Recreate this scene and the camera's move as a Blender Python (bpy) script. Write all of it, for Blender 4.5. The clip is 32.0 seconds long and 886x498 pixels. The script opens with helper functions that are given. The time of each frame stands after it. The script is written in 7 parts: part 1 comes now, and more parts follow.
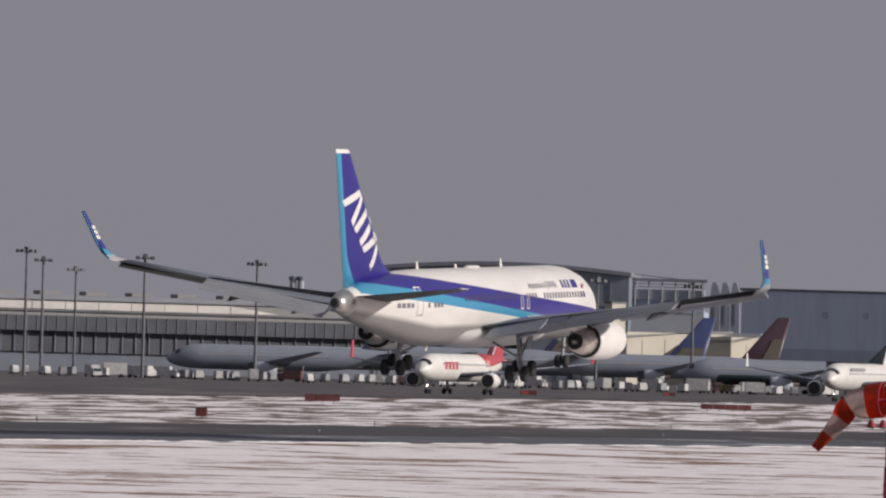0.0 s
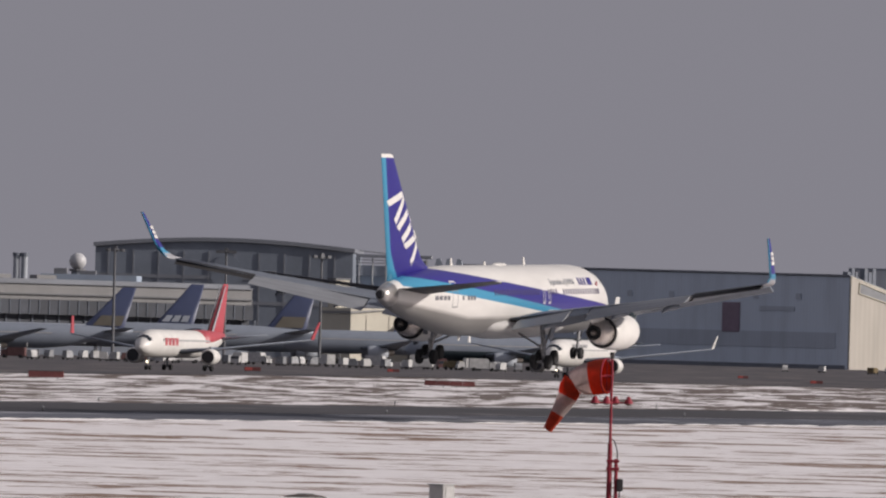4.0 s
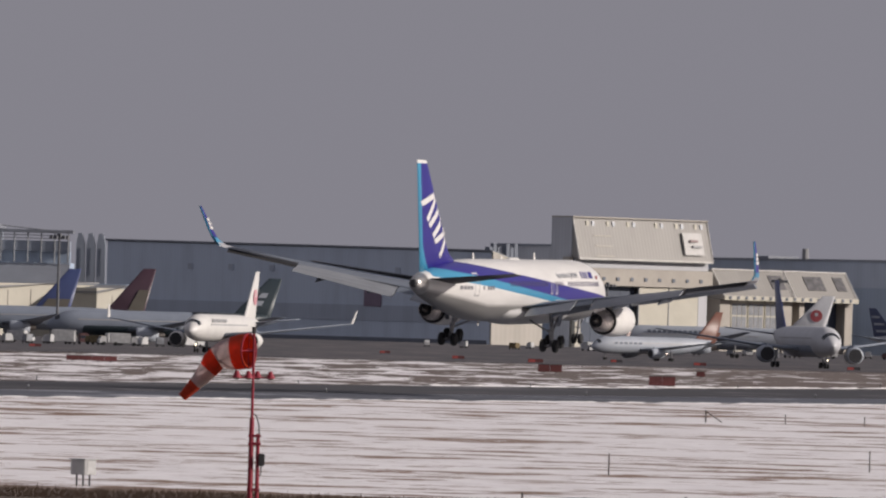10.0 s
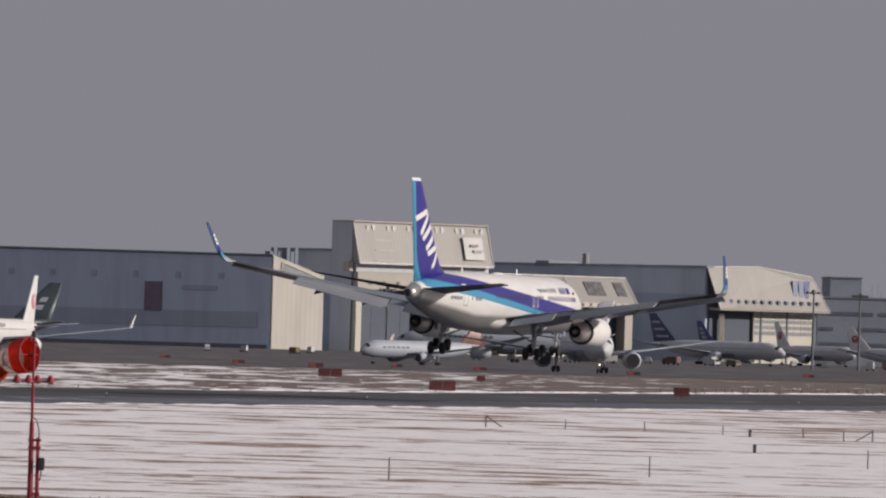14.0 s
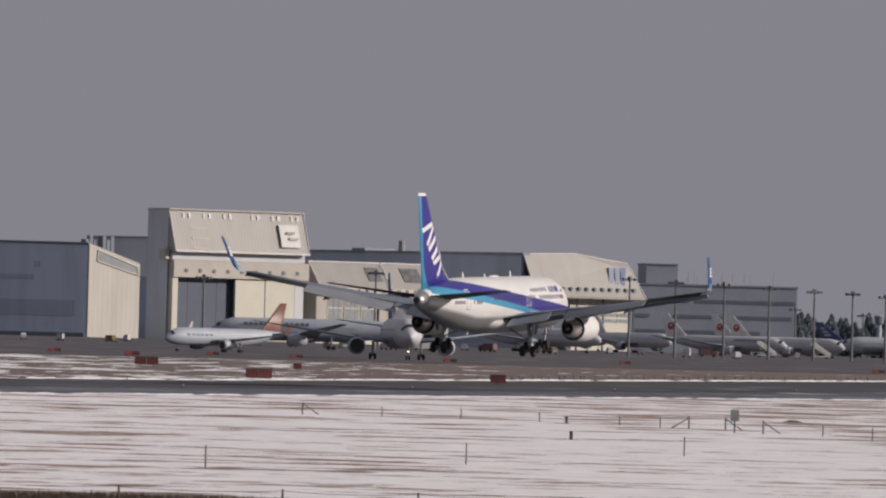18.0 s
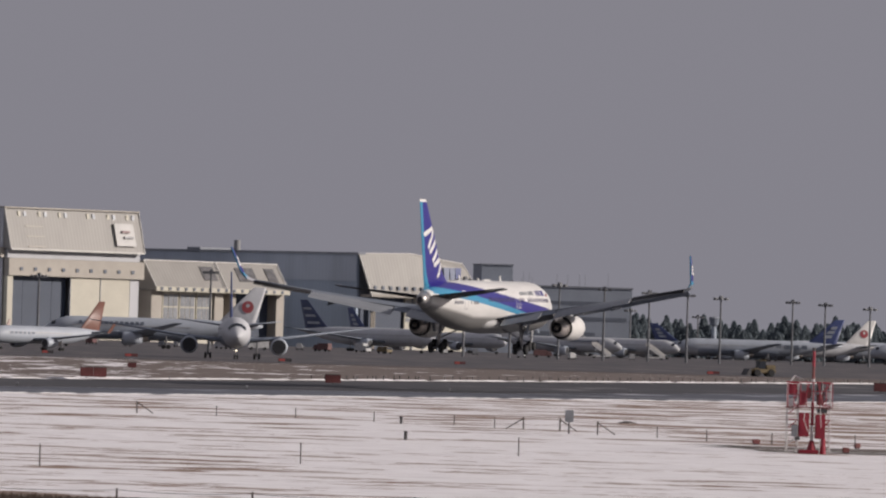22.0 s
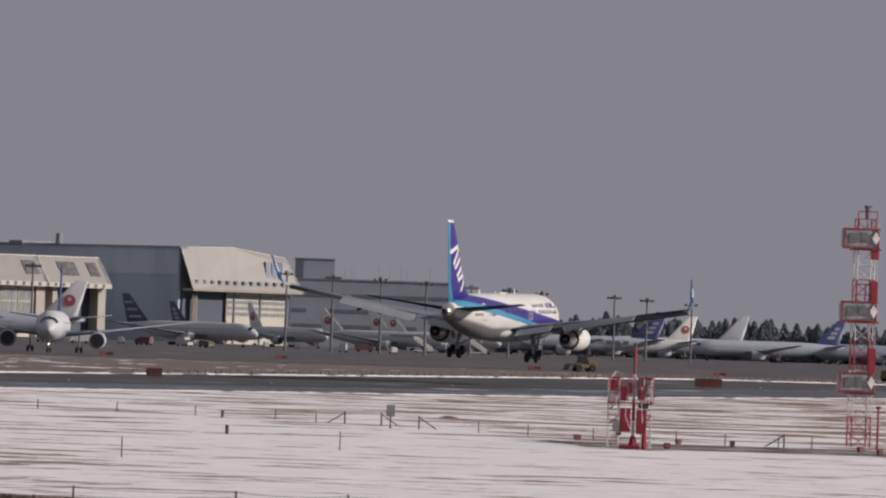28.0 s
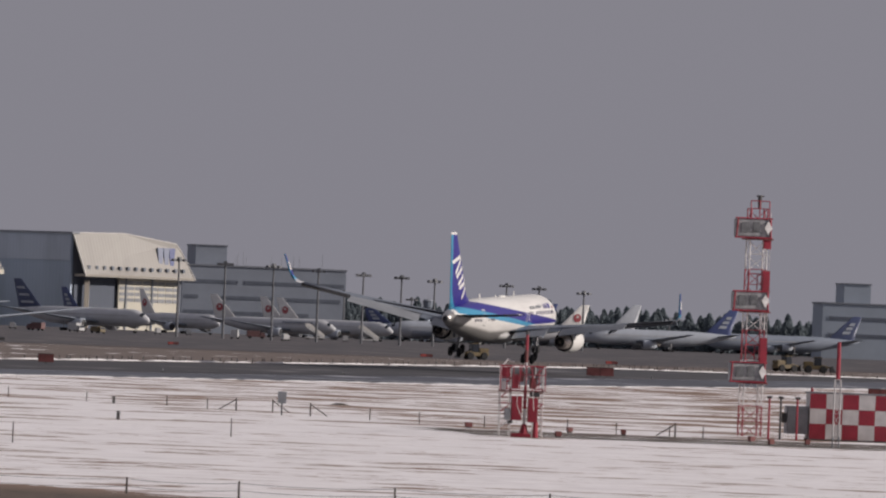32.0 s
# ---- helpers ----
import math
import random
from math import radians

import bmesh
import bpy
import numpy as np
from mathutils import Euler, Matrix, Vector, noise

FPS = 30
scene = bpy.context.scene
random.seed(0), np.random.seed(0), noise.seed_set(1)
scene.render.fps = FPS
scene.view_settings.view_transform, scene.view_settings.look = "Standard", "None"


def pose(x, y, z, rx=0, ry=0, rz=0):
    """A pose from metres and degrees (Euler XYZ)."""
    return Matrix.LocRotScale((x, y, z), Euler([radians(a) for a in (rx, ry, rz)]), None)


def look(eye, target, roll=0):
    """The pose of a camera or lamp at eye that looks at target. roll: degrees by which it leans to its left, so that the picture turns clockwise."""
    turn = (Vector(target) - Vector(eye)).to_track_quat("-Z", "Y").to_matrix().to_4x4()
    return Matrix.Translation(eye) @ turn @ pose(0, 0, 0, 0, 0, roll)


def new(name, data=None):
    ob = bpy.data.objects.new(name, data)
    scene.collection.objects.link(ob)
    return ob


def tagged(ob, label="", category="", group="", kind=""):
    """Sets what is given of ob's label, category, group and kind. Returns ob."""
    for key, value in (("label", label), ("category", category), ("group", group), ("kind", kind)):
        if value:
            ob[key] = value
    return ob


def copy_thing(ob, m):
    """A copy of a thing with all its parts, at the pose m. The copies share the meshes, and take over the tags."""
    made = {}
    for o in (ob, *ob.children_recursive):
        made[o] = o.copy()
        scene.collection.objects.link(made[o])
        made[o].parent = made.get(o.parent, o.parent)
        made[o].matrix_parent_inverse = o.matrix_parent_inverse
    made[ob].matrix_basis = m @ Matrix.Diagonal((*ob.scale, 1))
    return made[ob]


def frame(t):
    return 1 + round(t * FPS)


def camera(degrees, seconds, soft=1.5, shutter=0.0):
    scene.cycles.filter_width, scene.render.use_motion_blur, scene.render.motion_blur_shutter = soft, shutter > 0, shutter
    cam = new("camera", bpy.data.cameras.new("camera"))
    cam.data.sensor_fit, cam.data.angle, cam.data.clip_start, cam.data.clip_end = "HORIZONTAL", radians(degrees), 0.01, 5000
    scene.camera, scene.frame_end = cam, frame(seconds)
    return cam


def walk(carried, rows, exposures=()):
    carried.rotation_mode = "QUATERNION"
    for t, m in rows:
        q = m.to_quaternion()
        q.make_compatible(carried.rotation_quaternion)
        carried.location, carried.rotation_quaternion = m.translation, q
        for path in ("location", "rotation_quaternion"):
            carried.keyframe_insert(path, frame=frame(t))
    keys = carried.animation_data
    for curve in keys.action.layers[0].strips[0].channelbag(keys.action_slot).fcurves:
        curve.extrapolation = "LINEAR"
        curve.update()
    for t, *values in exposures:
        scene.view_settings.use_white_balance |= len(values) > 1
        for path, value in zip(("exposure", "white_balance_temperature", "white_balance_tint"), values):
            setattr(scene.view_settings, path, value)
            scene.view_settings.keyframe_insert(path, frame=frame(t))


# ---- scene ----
# A jet airliner flares over a snowy runway, seen from a long lens on a fixed stand.
# x right, y ahead along the first bearing, z up from the runway's near end.
cam = camera(4.989, 32.0, soft=2.2)
EYE = 6.0
CAM_ROWS = [
    (0.0, 4.4765, 0.6200, 1.558),
    (0.5, 4.3167, 0.6211, 1.571),
    (1.0, 4.1141, 0.6230, 1.563),
    (1.5, 3.9174, 0.6168, 1.552),
    (2.0, 3.6991, 0.6040, 1.556),
    (2.5, 3.5426, 0.5913, 1.552),
    (3.0, 3.3255, 0.5697, 1.552),
    (3.5, 3.1046, 0.5464, 1.556),
    (5.5, 2.4293, 0.4964, 1.531),
    (6.0, 2.2535, 0.4871, 1.520),
    (6.5, 2.1070, 0.4748, 1.502),
    (7.0, 1.8828, 0.4625, 1.507),
    (7.5, 1.6778, 0.4620, 1.507),
    (8.0, 1.5268, 0.4571, 1.511),
    (8.5, 1.4220, 0.4567, 1.526),
    (9.0, 1.2569, 0.4555, 1.548),
    (9.5, 1.0686, 0.4492, 1.581),
    (10.0, 0.8983, 0.4419, 1.614),
    (10.5, 0.7622, 0.4494, 1.655),
    (11.0, 0.5991, 0.4555, 1.715),
    (11.5, 0.4297, 0.4643, 1.747),
    (12.0, 0.2708, 0.4683, 1.758),
    (12.5, 0.1509, 0.4665, 1.753),
    (13.0, 0.0000, 0.4775, 1.750),
    (13.5, -0.1764, 0.4861, 1.729),
    (14.0, -0.3377, 0.5021, 1.684),
    (14.5, -0.4389, 0.5064, 1.637),
    (15.0, -0.5931, 0.5137, 1.592),
    (15.5, -0.7656, 0.5139, 1.543),
    (17.5, -1.2630, 0.4727, 1.493),
    (18.0, -1.3756, 0.4601, 1.527),
    (18.5, -1.4699, 0.4622, 1.569),
    (19.0, -1.5941, 0.4658, 1.620),
    (19.5, -1.7067, 0.4527, 1.660),
    (20.0, -1.8556, 0.4646, 1.711),
    (20.5, -1.9824, 0.4673, 1.747),
    (21.0, -2.1111, 0.4800, 1.763),
    (21.5, -2.2048, 0.4816, 1.773),
    (22.0, -2.3029, 0.4855, 1.780),
    (22.5, -2.3901, 0.4970, 1.779),
    (23.0, -2.4962, 0.5101, 1.781),
    (23.5, -2.5889, 0.5222, 1.778),
    (24.0, -2.6843, 0.5249, 1.791),
    (24.5, -2.7642, 0.5344, 1.801),
    (25.0, -2.9160, 0.5393, 1.816),
    (25.5, -3.0240, 0.5335, 1.845),
    (27.5, -3.2360, 0.4932, 1.947),
    (28.0, -3.3063, 0.4869, 1.982),
    (28.5, -3.3709, 0.4889, 2.030),
    (29.0, -3.4835, 0.4862, 2.079),
    (29.5, -3.6049, 0.4786, 2.136),
    (30.0, -3.7183, 0.4700, 2.194),
    (30.5, -3.7814, 0.4705, 2.233),
    (31.0, -3.8150, 0.4618, 2.252),
    (31.5, -3.8458, 0.4540, 2.279),
    (32.0, -3.9151, 0.4386, 2.311),
]
walk(cam, [(t, pose(0, 0, EYE, 90 + pitch, 0, yaw) @ pose(0, 0, 0, 0, 0, roll)) for t, yaw, pitch, roll in CAM_ROWS])

# ---- light ----
SUN_AZ, SUN_EL = 98.0, 21.0     # degrees clockwise from +y, degrees up
world = bpy.data.worlds.new("winter_sky")
scene.world = world
world.use_nodes = True
wn, wl = world.node_tree.nodes, world.node_tree.links
wn.clear()
sky = wn.new("ShaderNodeTexSky")
sky.sky_type, sky.sun_disc = "NISHITA", False
sky.sun_elevation, sky.sun_rotation = radians(SUN_EL), radians(SUN_AZ)
sky.dust_density, sky.air_density = 4.0, 1.5
thin = wn.new("ShaderNodeVectorMath")
thin.operation = "SCALE"
thin.inputs["Scale"].default_value = 0.07
haze = wn.new("ShaderNodeMix")
haze.data_type = "RGBA"
haze.inputs["Factor"].default_value = 0.96
haze.inputs["B"].default_value = (0.240, 0.233, 0.270, 1)   # milky winter haze over the whole sky
bg, wo = wn.new("ShaderNodeBackground"), wn.new("ShaderNodeOutputWorld")
wl.new(sky.outputs[0], thin.inputs[0])
wl.new(thin.outputs[0], haze.inputs["A"])
wl.new(haze.outputs["Result"], bg.inputs["Color"])
wl.new(bg.outputs[0], wo.inputs[0])
sun_data = bpy.data.lights.new("sun", "SUN")
sun_data.energy, sun_data.angle, sun_data.color = 4.1, radians(0.6), (1.0, 0.91, 0.845)
sun = new("sun", sun_data)
to_sun = Vector((math.sin(radians(SUN_AZ)) * math.cos(radians(SUN_EL)), math.cos(radians(SUN_AZ)) * math.cos(radians(SUN_EL)), math.sin(radians(SUN_EL))))
sun.matrix_world = look(to_sun * 300 + Vector((0, 500, 0)), Vector((0, 500, 0)))


# ---- materials ----
def graph(name):
    m = bpy.data.materials.new(name)
    m.use_nodes = True
    nt = m.node_tree
    bsdf = nt.nodes["Principled BSDF"]
    return m, nt, bsdf


def math_node(nt, op, a, b=None, clamp=False):
    n = nt.nodes.new("ShaderNodeMath")
    n.operation, n.use_clamp = op, clamp
    for i, v in enumerate((a, b)):
        if v is None:
            continue
        if isinstance(v, (int, float)):
            n.inputs[i].default_value = v
        else:
            nt.links.new(v, n.inputs[i])
    return n.outputs[0]


def mix_node(nt, fac, a, b):
    n = nt.nodes.new("ShaderNodeMix")
    n.data_type = "RGBA"
    for key, v in (("Factor", fac), ("A", a), ("B", b)):
        sock = n.inputs[0] if key == "Factor" else n.inputs[6 if key == "A" else 7]
        if isinstance(v, (int, float)):
            sock.default_value = v
        elif isinstance(v, (tuple, list)):
            sock.default_value = (*v[:3], 1)
        else:
            nt.links.new(v, sock)
    return n.outputs[2]


def noise_node(nt, scale, detail=4.0, stretch=None, rough=0.55):
    tc = nt.nodes.new("ShaderNodeTexCoord")
    out = tc.outputs["Object"]
    if stretch:
        mp = nt.nodes.new("ShaderNodeMapping")
        mp.inputs["Scale"].default_value = stretch
        nt.links.new(out, mp.inputs[0])
        out = mp.outputs[0]
    n = nt.nodes.new("ShaderNodeTexNoise")
    n.inputs["Scale"].default_value, n.inputs["Detail"].default_value, n.inputs["Roughness"].default_value = scale, detail, rough
    nt.links.new(out, n.inputs["Vector"])
    return n.outputs["Fac"]


def ramp_node(nt, fac, lo, hi):
    """0 below lo, 1 above hi."""
    n = nt.nodes.new("ShaderNodeMapRange")
    n.inputs["From Min"].default_value, n.inputs["From Max"].default_value = lo, hi
    nt.links.new(fac, n.inputs["Value"])
    return n.outputs[0]


def bump_node(nt, bsdf, height, strength, distance):
    n = nt.nodes.new("ShaderNodeBump")
    n.inputs["Strength"].default_value, n.inputs["Distance"].default_value = strength, distance
    nt.links.new(height, n.inputs["Height"])
    nt.links.new(n.outputs[0], bsdf.inputs["Normal"])


def surface(name, color, rough=0.5, metal=0.0, vary=0.12, scale=0.6, grime=None, bump=0.0, stretch=None, coat=0.0):
    """A painted or raw surface with broad and fine variation in object space (metres)."""
    m, nt, b = graph(name)
    broad = noise_node(nt, scale, 5, stretch)
    fine = noise_node(nt, scale * 9, 3, stretch)
    dark = tuple(c * (1 - vary * 1.6) for c in color)
    light = tuple(min(1, c * (1 + vary * 0.7)) for c in color)
    col = mix_node(nt, ramp_node(nt, broad, 0.3, 0.72), dark, light)
    col = mix_node(nt, math_node(nt, "MULTIPLY", ramp_node(nt, fine, 0.45, 0.8), vary * 1.2), col, grime or tuple(c * 0.55 for c in color))
    nt.links.new(col, b.inputs["Base Color"])
    b.inputs["Metallic"].default_value = metal
    r = math_node(nt, "ADD", math_node(nt, "MULTIPLY", fine, 0.2), rough - 0.1, True)
    nt.links.new(r, b.inputs["Roughness"])
    b.inputs["Coat Weight"].default_value = coat
    if bump:
        bump_node(nt, b, fine, bump, 0.02)
    return m


def cloth(name, color):
    """Thin weathered fabric that lets part of the light through."""
    m = surface(name, color, 0.85, vary=0.16, scale=2.5, bump=0.3)
    nt = m.node_tree
    b = [n for n in nt.nodes if n.type == "BSDF_PRINCIPLED"][0]
    out = [n for n in nt.nodes if n.type == "OUTPUT_MATERIAL"][0]
    tr = nt.nodes.new("ShaderNodeBsdfTranslucent")
    nt.links.new(b.inputs["Base Color"].links[0].from_socket, tr.inputs["Color"])
    mx = nt.nodes.new("ShaderNodeMixShader")
    mx.inputs[0].default_value = 0.6
    nt.links.new(b.outputs[0], mx.inputs[1])
    nt.links.new(tr.outputs[0], mx.inputs[2])
    nt.links.new(mx.outputs[0], out.inputs["Surface"])
    return m


def glow(name, color, power):
    m, nt, b = graph(name)
    b.inputs["Base Color"].default_value = (*color, 1)
    b.inputs["Emission Color"].default_value = (*color, 1)
    b.inputs["Emission Strength"].default_value = power
    return m


def axis_value(nt, axis):
    tc = nt.nodes.new("ShaderNodeTexCoord")
    sp = nt.nodes.new("ShaderNodeSeparateXYZ")
    nt.links.new(tc.outputs["Object"], sp.inputs[0])
    return sp.outputs[axis]


def line_mask(nt, y, z, y0, z0, slope, soft=0.03):
    """1 below the slanted line through (y0, z0)."""
    edge = math_node(nt, "ADD", math_node(nt, "MULTIPLY", math_node(nt, "SUBTRACT", y, y0), slope), z0)
    return math_node(nt, "ADD", math_node(nt, "DIVIDE", math_node(nt, "SUBTRACT", edge, z), soft), 0.5, True)


WHITE = (0.69, 0.675, 0.65)
DEEP_BLUE = (0.026, 0.020, 0.195)
SKY_BLUE = (0.050, 0.25, 0.41)


def swoosh_paint():
    """White jet paint with a dark blue and a pale blue band falling from the fin to the nose."""
    m, nt, b = graph("swoosh_paint")
    y, z = axis_value(nt, 1), axis_value(nt, 2)
    n = noise_node(nt, 0.8, 5, (1, 0.25, 1))
    white = mix_node(nt, ramp_node(nt, n, 0.3, 0.75), (0.60, 0.585, 0.565), (0.71, 0.695, 0.67))
    below_top = line_mask(nt, y, z, 10.7, 5.42, -0.075)
    below_dark = line_mask(nt, y, z, 10.7, 4.25, -0.082)
    below_pale = line_mask(nt, y, z, -2.1, 4.67, -0.070)
    low = math_node(nt, "ADD", math_node(nt, "DIVIDE", math_node(nt, "SUBTRACT", 4.05, z), 0.03), 0.5, True)
    below_dark = math_node(nt, "MAXIMUM", below_dark, low)
    tip = math_node(nt, "GREATER_THAN", y, 9.6)
    below_pale = math_node(nt, "MAXIMUM", below_pale, math_node(nt, "MULTIPLY", tip, low))
    fore = math_node(nt, "ADD", math_node(nt, "DIVIDE", math_node(nt, "ADD", y, 20.6), 0.05), 0.5, True)
    col = mix_node(nt, math_node(nt, "MULTIPLY", below_top, fore), white, DEEP_BLUE)
    col = mix_node(nt, math_node(nt, "MULTIPLY", below_dark, fore), col, SKY_BLUE)
    col = mix_node(nt, below_pale, col, white)
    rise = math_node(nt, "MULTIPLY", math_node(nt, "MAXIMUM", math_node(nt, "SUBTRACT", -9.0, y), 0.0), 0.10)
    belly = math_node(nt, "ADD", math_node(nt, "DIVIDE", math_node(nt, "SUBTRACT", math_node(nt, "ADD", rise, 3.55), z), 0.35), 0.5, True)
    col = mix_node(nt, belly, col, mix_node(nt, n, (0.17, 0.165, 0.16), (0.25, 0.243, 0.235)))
    nt.links.new(col, b.inputs["Base Color"])
    b.inputs["Roughness"].default_value = 0.32
    return m


def fin_paint():
    """Dark blue fin with a pale blue strip along its trailing edge."""
    m, nt, b = graph("fin_paint")
    y, z = axis_value(nt, 1), axis_value(nt, 2)
    # trailing edge runs from (-22.0, 7) to (-24.3, 15.8), and the strip widens at the foot
    d = math_node(nt, "ADD", math_node(nt, "ADD", y, 22.0), math_node(nt, "MULTIPLY", math_node(nt, "SUBTRACT", z, 7.0), 0.266))
    foot = math_node(nt, "MAXIMUM", math_node(nt, "SUBTRACT", 9.0, z), 0.0)
    wide = math_node(nt, "ADD", 0.80, math_node(nt, "MULTIPLY", math_node(nt, "POWER", foot, 2.0), 0.22))
    pale = math_node(nt, "ADD", math_node(nt, "DIVIDE", math_node(nt, "SUBTRACT", wide, d), 0.04), 0.5, True)
    n = noise_node(nt, 0.7)
    deep = mix_node(nt, n, tuple(c * 0.85 for c in DEEP_BLUE), tuple(c * 1.15 for c in DEEP_BLUE))
    col = mix_node(nt, pale, deep, SKY_BLUE)
    cap = math_node(nt, "ADD", math_node(nt, "DIVIDE", math_node(nt, "SUBTRACT", z, 15.52), 0.04), 0.5, True)
    col = mix_node(nt, cap, col, WHITE)
    nt.links.new(col, b.inputs["Base Color"])
    b.inputs["Roughness"].default_value = 0.35
    return m


def winglet_paint():
    """Bare root, a pale blue step, then dark blue to the tip."""
    m, nt, b = graph("winglet_paint")
    z = axis_value(nt, 2)
    n = noise_node(nt, 1.5)
    col = mix_node(nt, ramp_node(nt, z, 7.3, 7.45), mix_node(nt, n, (0.30, 0.30, 0.32), (0.42, 0.42, 0.44)), SKY_BLUE)
    col = mix_node(nt, ramp_node(nt, z, 7.75, 7.85), col, DEEP_BLUE)
    nt.links.new(col, b.inputs["Base Color"])
    b.inputs["Roughness"].default_value = 0.35
    return m


M = {
    "white": surface("white_paint", WHITE, 0.38, vary=0.06),
    "white_mid": surface("white_taxi_paint", (0.52, 0.525, 0.545), 0.45, vary=0.07, scale=0.3),
    "truck_red": surface("dull_truck_red", (0.15, 0.075, 0.075), 0.6, vary=0.2, scale=1),
    # fleet white and grey are dulled and blued to paint in distance haze
    "white_far": surface("hazed_white_fleet_paint", (0.37, 0.40, 0.45), 0.5, vary=0.08, scale=0.2),
    "grey_far": surface("hazed_grey_fleet_paint", (0.23, 0.26, 0.315), 0.5, vary=0.08, scale=0.2),
    "wing": surface("wing_grey", (0.15, 0.172, 0.21), 0.5, vary=0.10, stretch=(1, 0.3, 1)),
    # fleet wing grey, with the same haze tint in its colour
    "wing_far": surface("hazed_wing_grey", (0.23, 0.26, 0.315), 0.5, vary=0.08),
    "flap": surface("flap_grey", (0.25, 0.262, 0.285), 0.45, vary=0.12, stretch=(0.4, 1, 1)),
    "slot": surface("slot_shade_aileron_dark", (0.035, 0.033, 0.034), 0.6, vary=0.2),
    "deep_blue": surface("deep_blue_paint", DEEP_BLUE, 0.35, vary=0.08),
    "sky_blue": surface("sky_blue_paint", SKY_BLUE, 0.35, vary=0.08),
    "metal": surface("bare_metal", (0.62, 0.60, 0.57), 0.28, 1.0, vary=0.1, scale=2),
    "hot_metal": surface("heat_stained_metal", (0.40, 0.36, 0.33), 0.35, 1.0, vary=0.25, scale=3),
    "nozzle": surface("polished_nozzle_metal", (0.60, 0.54, 0.50), 0.28, 0.6, vary=0.12, scale=2),
    "tail_grey": surface("tailplane_grey", (0.040, 0.043, 0.054), 0.75, vary=0.12),
    "dark": surface("dark_metal", (0.03, 0.03, 0.035), 0.6, vary=0.2),
    "tyre": surface("tyre_rubber", (0.022, 0.022, 0.024), 0.85, vary=0.25, scale=4),
    "strut": surface("gear_steel", (0.30, 0.30, 0.31), 0.4, 0.6, vary=0.2, scale=4),
    "glass": surface("dark_window_glass", (0.03, 0.035, 0.045), 0.12, vary=0.1),
    "line": surface("panel_line_grey", (0.42, 0.42, 0.43), 0.5, vary=0.1),
    "red": surface("signal_red_paint", (0.30, 0.019, 0.040), 0.55, vary=0.18, scale=1.2, bump=0.1),
    "red_dull": surface("weathered_red_paint", (0.19, 0.058, 0.056), 0.7, vary=0.25, scale=0.8, bump=0.2),
    "orange": cloth("orange_fabric", (0.78, 0.12, 0.055)),
    "white_cloth": cloth("white_fabric", (0.78, 0.69, 0.68)),
    "mast_white": surface("mast_white_paint", (0.60, 0.58, 0.58), 0.55, vary=0.14, scale=1.5),
    "mast_grey": surface("galvanised_grey", (0.30, 0.31, 0.33), 0.5, 0.3, vary=0.2, scale=1.5),
    "cabinet_grey": surface("pale_cabinet_enamel", (0.46, 0.46, 0.46), 0.5, vary=0.12, scale=2),
    "dark_post": surface("dark_post", (0.075, 0.072, 0.075), 0.7, vary=0.2),
    "black": surface("hollow_black", (0.02, 0.02, 0.022), 0.8, vary=0.2),
    "yellow": surface("machine_yellow", (0.155, 0.115, 0.055), 0.55, vary=0.2, scale=1),
    "truck_white": surface("truck_white", (0.52, 0.52, 0.52), 0.5, vary=0.15, scale=1),
    "wood": surface("weathered_wood_post", (0.10, 0.085, 0.075), 0.8, vary=0.25, scale=5),
    "beacon": glow("red_beacon_glow", (0.42, 0.085, 0.075), 0.10),
    "headlight": glow("landing_light_glow", (1.0, 0.85, 0.62), 4.0),
}


# ---- building blocks ----
def mesh_of(name, bm, material):
    me = bpy.data.meshes.new(name)
    bm.normal_update()
    bm.to_mesh(me)
    bm.free()
    for mt in (material if isinstance(material, (list, tuple)) else [material]):
        me.materials.append(mt)
    return me


def part(name, bm, material, parent, label="", smooth=False):
    me = mesh_of(name, bm, material)
    if smooth:
        for p in me.polygons:
            p.use_smooth = True
    ob = new(name, me)
    if parent:
        ob.parent = parent
    if label:
        ob["label"] = label
    return ob


def share(name, ob, m, parent=None):
    """Another part on the same mesh."""
    o = new(name, ob.data)
    o.parent = parent or ob.parent
    o.matrix_basis = m
    return o


def empty(name, m, label, category, group="", kind=""):
    e = new(name)
    e.empty_display_size = 0.5
    e.matrix_world = m
    return tagged(e, label, category, group, kind)


def bm_box(bm, x0, x1, y0, y1, z0, z1):
    v = [bm.verts.new((x, y, z)) for z in (z0, z1) for x, y in ((x0, y0), (x1, y0), (x1, y1), (x0, y1))]
    for f in ((3, 2, 1, 0), (4, 5, 6, 7), (0, 1, 5, 4), (1, 2, 6, 5), (2, 3, 7, 6), (3, 0, 4, 7)):
        bm.faces.new([v[i] for i in f])
    return bm


def box(x0, x1, y0, y1, z0, z1, bevel=0.0):
    bm = bm_box(bmesh.new(), x0, x1, y0, y1, z0, z1)
    if bevel:
        bmesh.ops.bevel(bm, geom=bm.edges[:], offset=bevel, segments=2, affect="EDGES")
    return bm


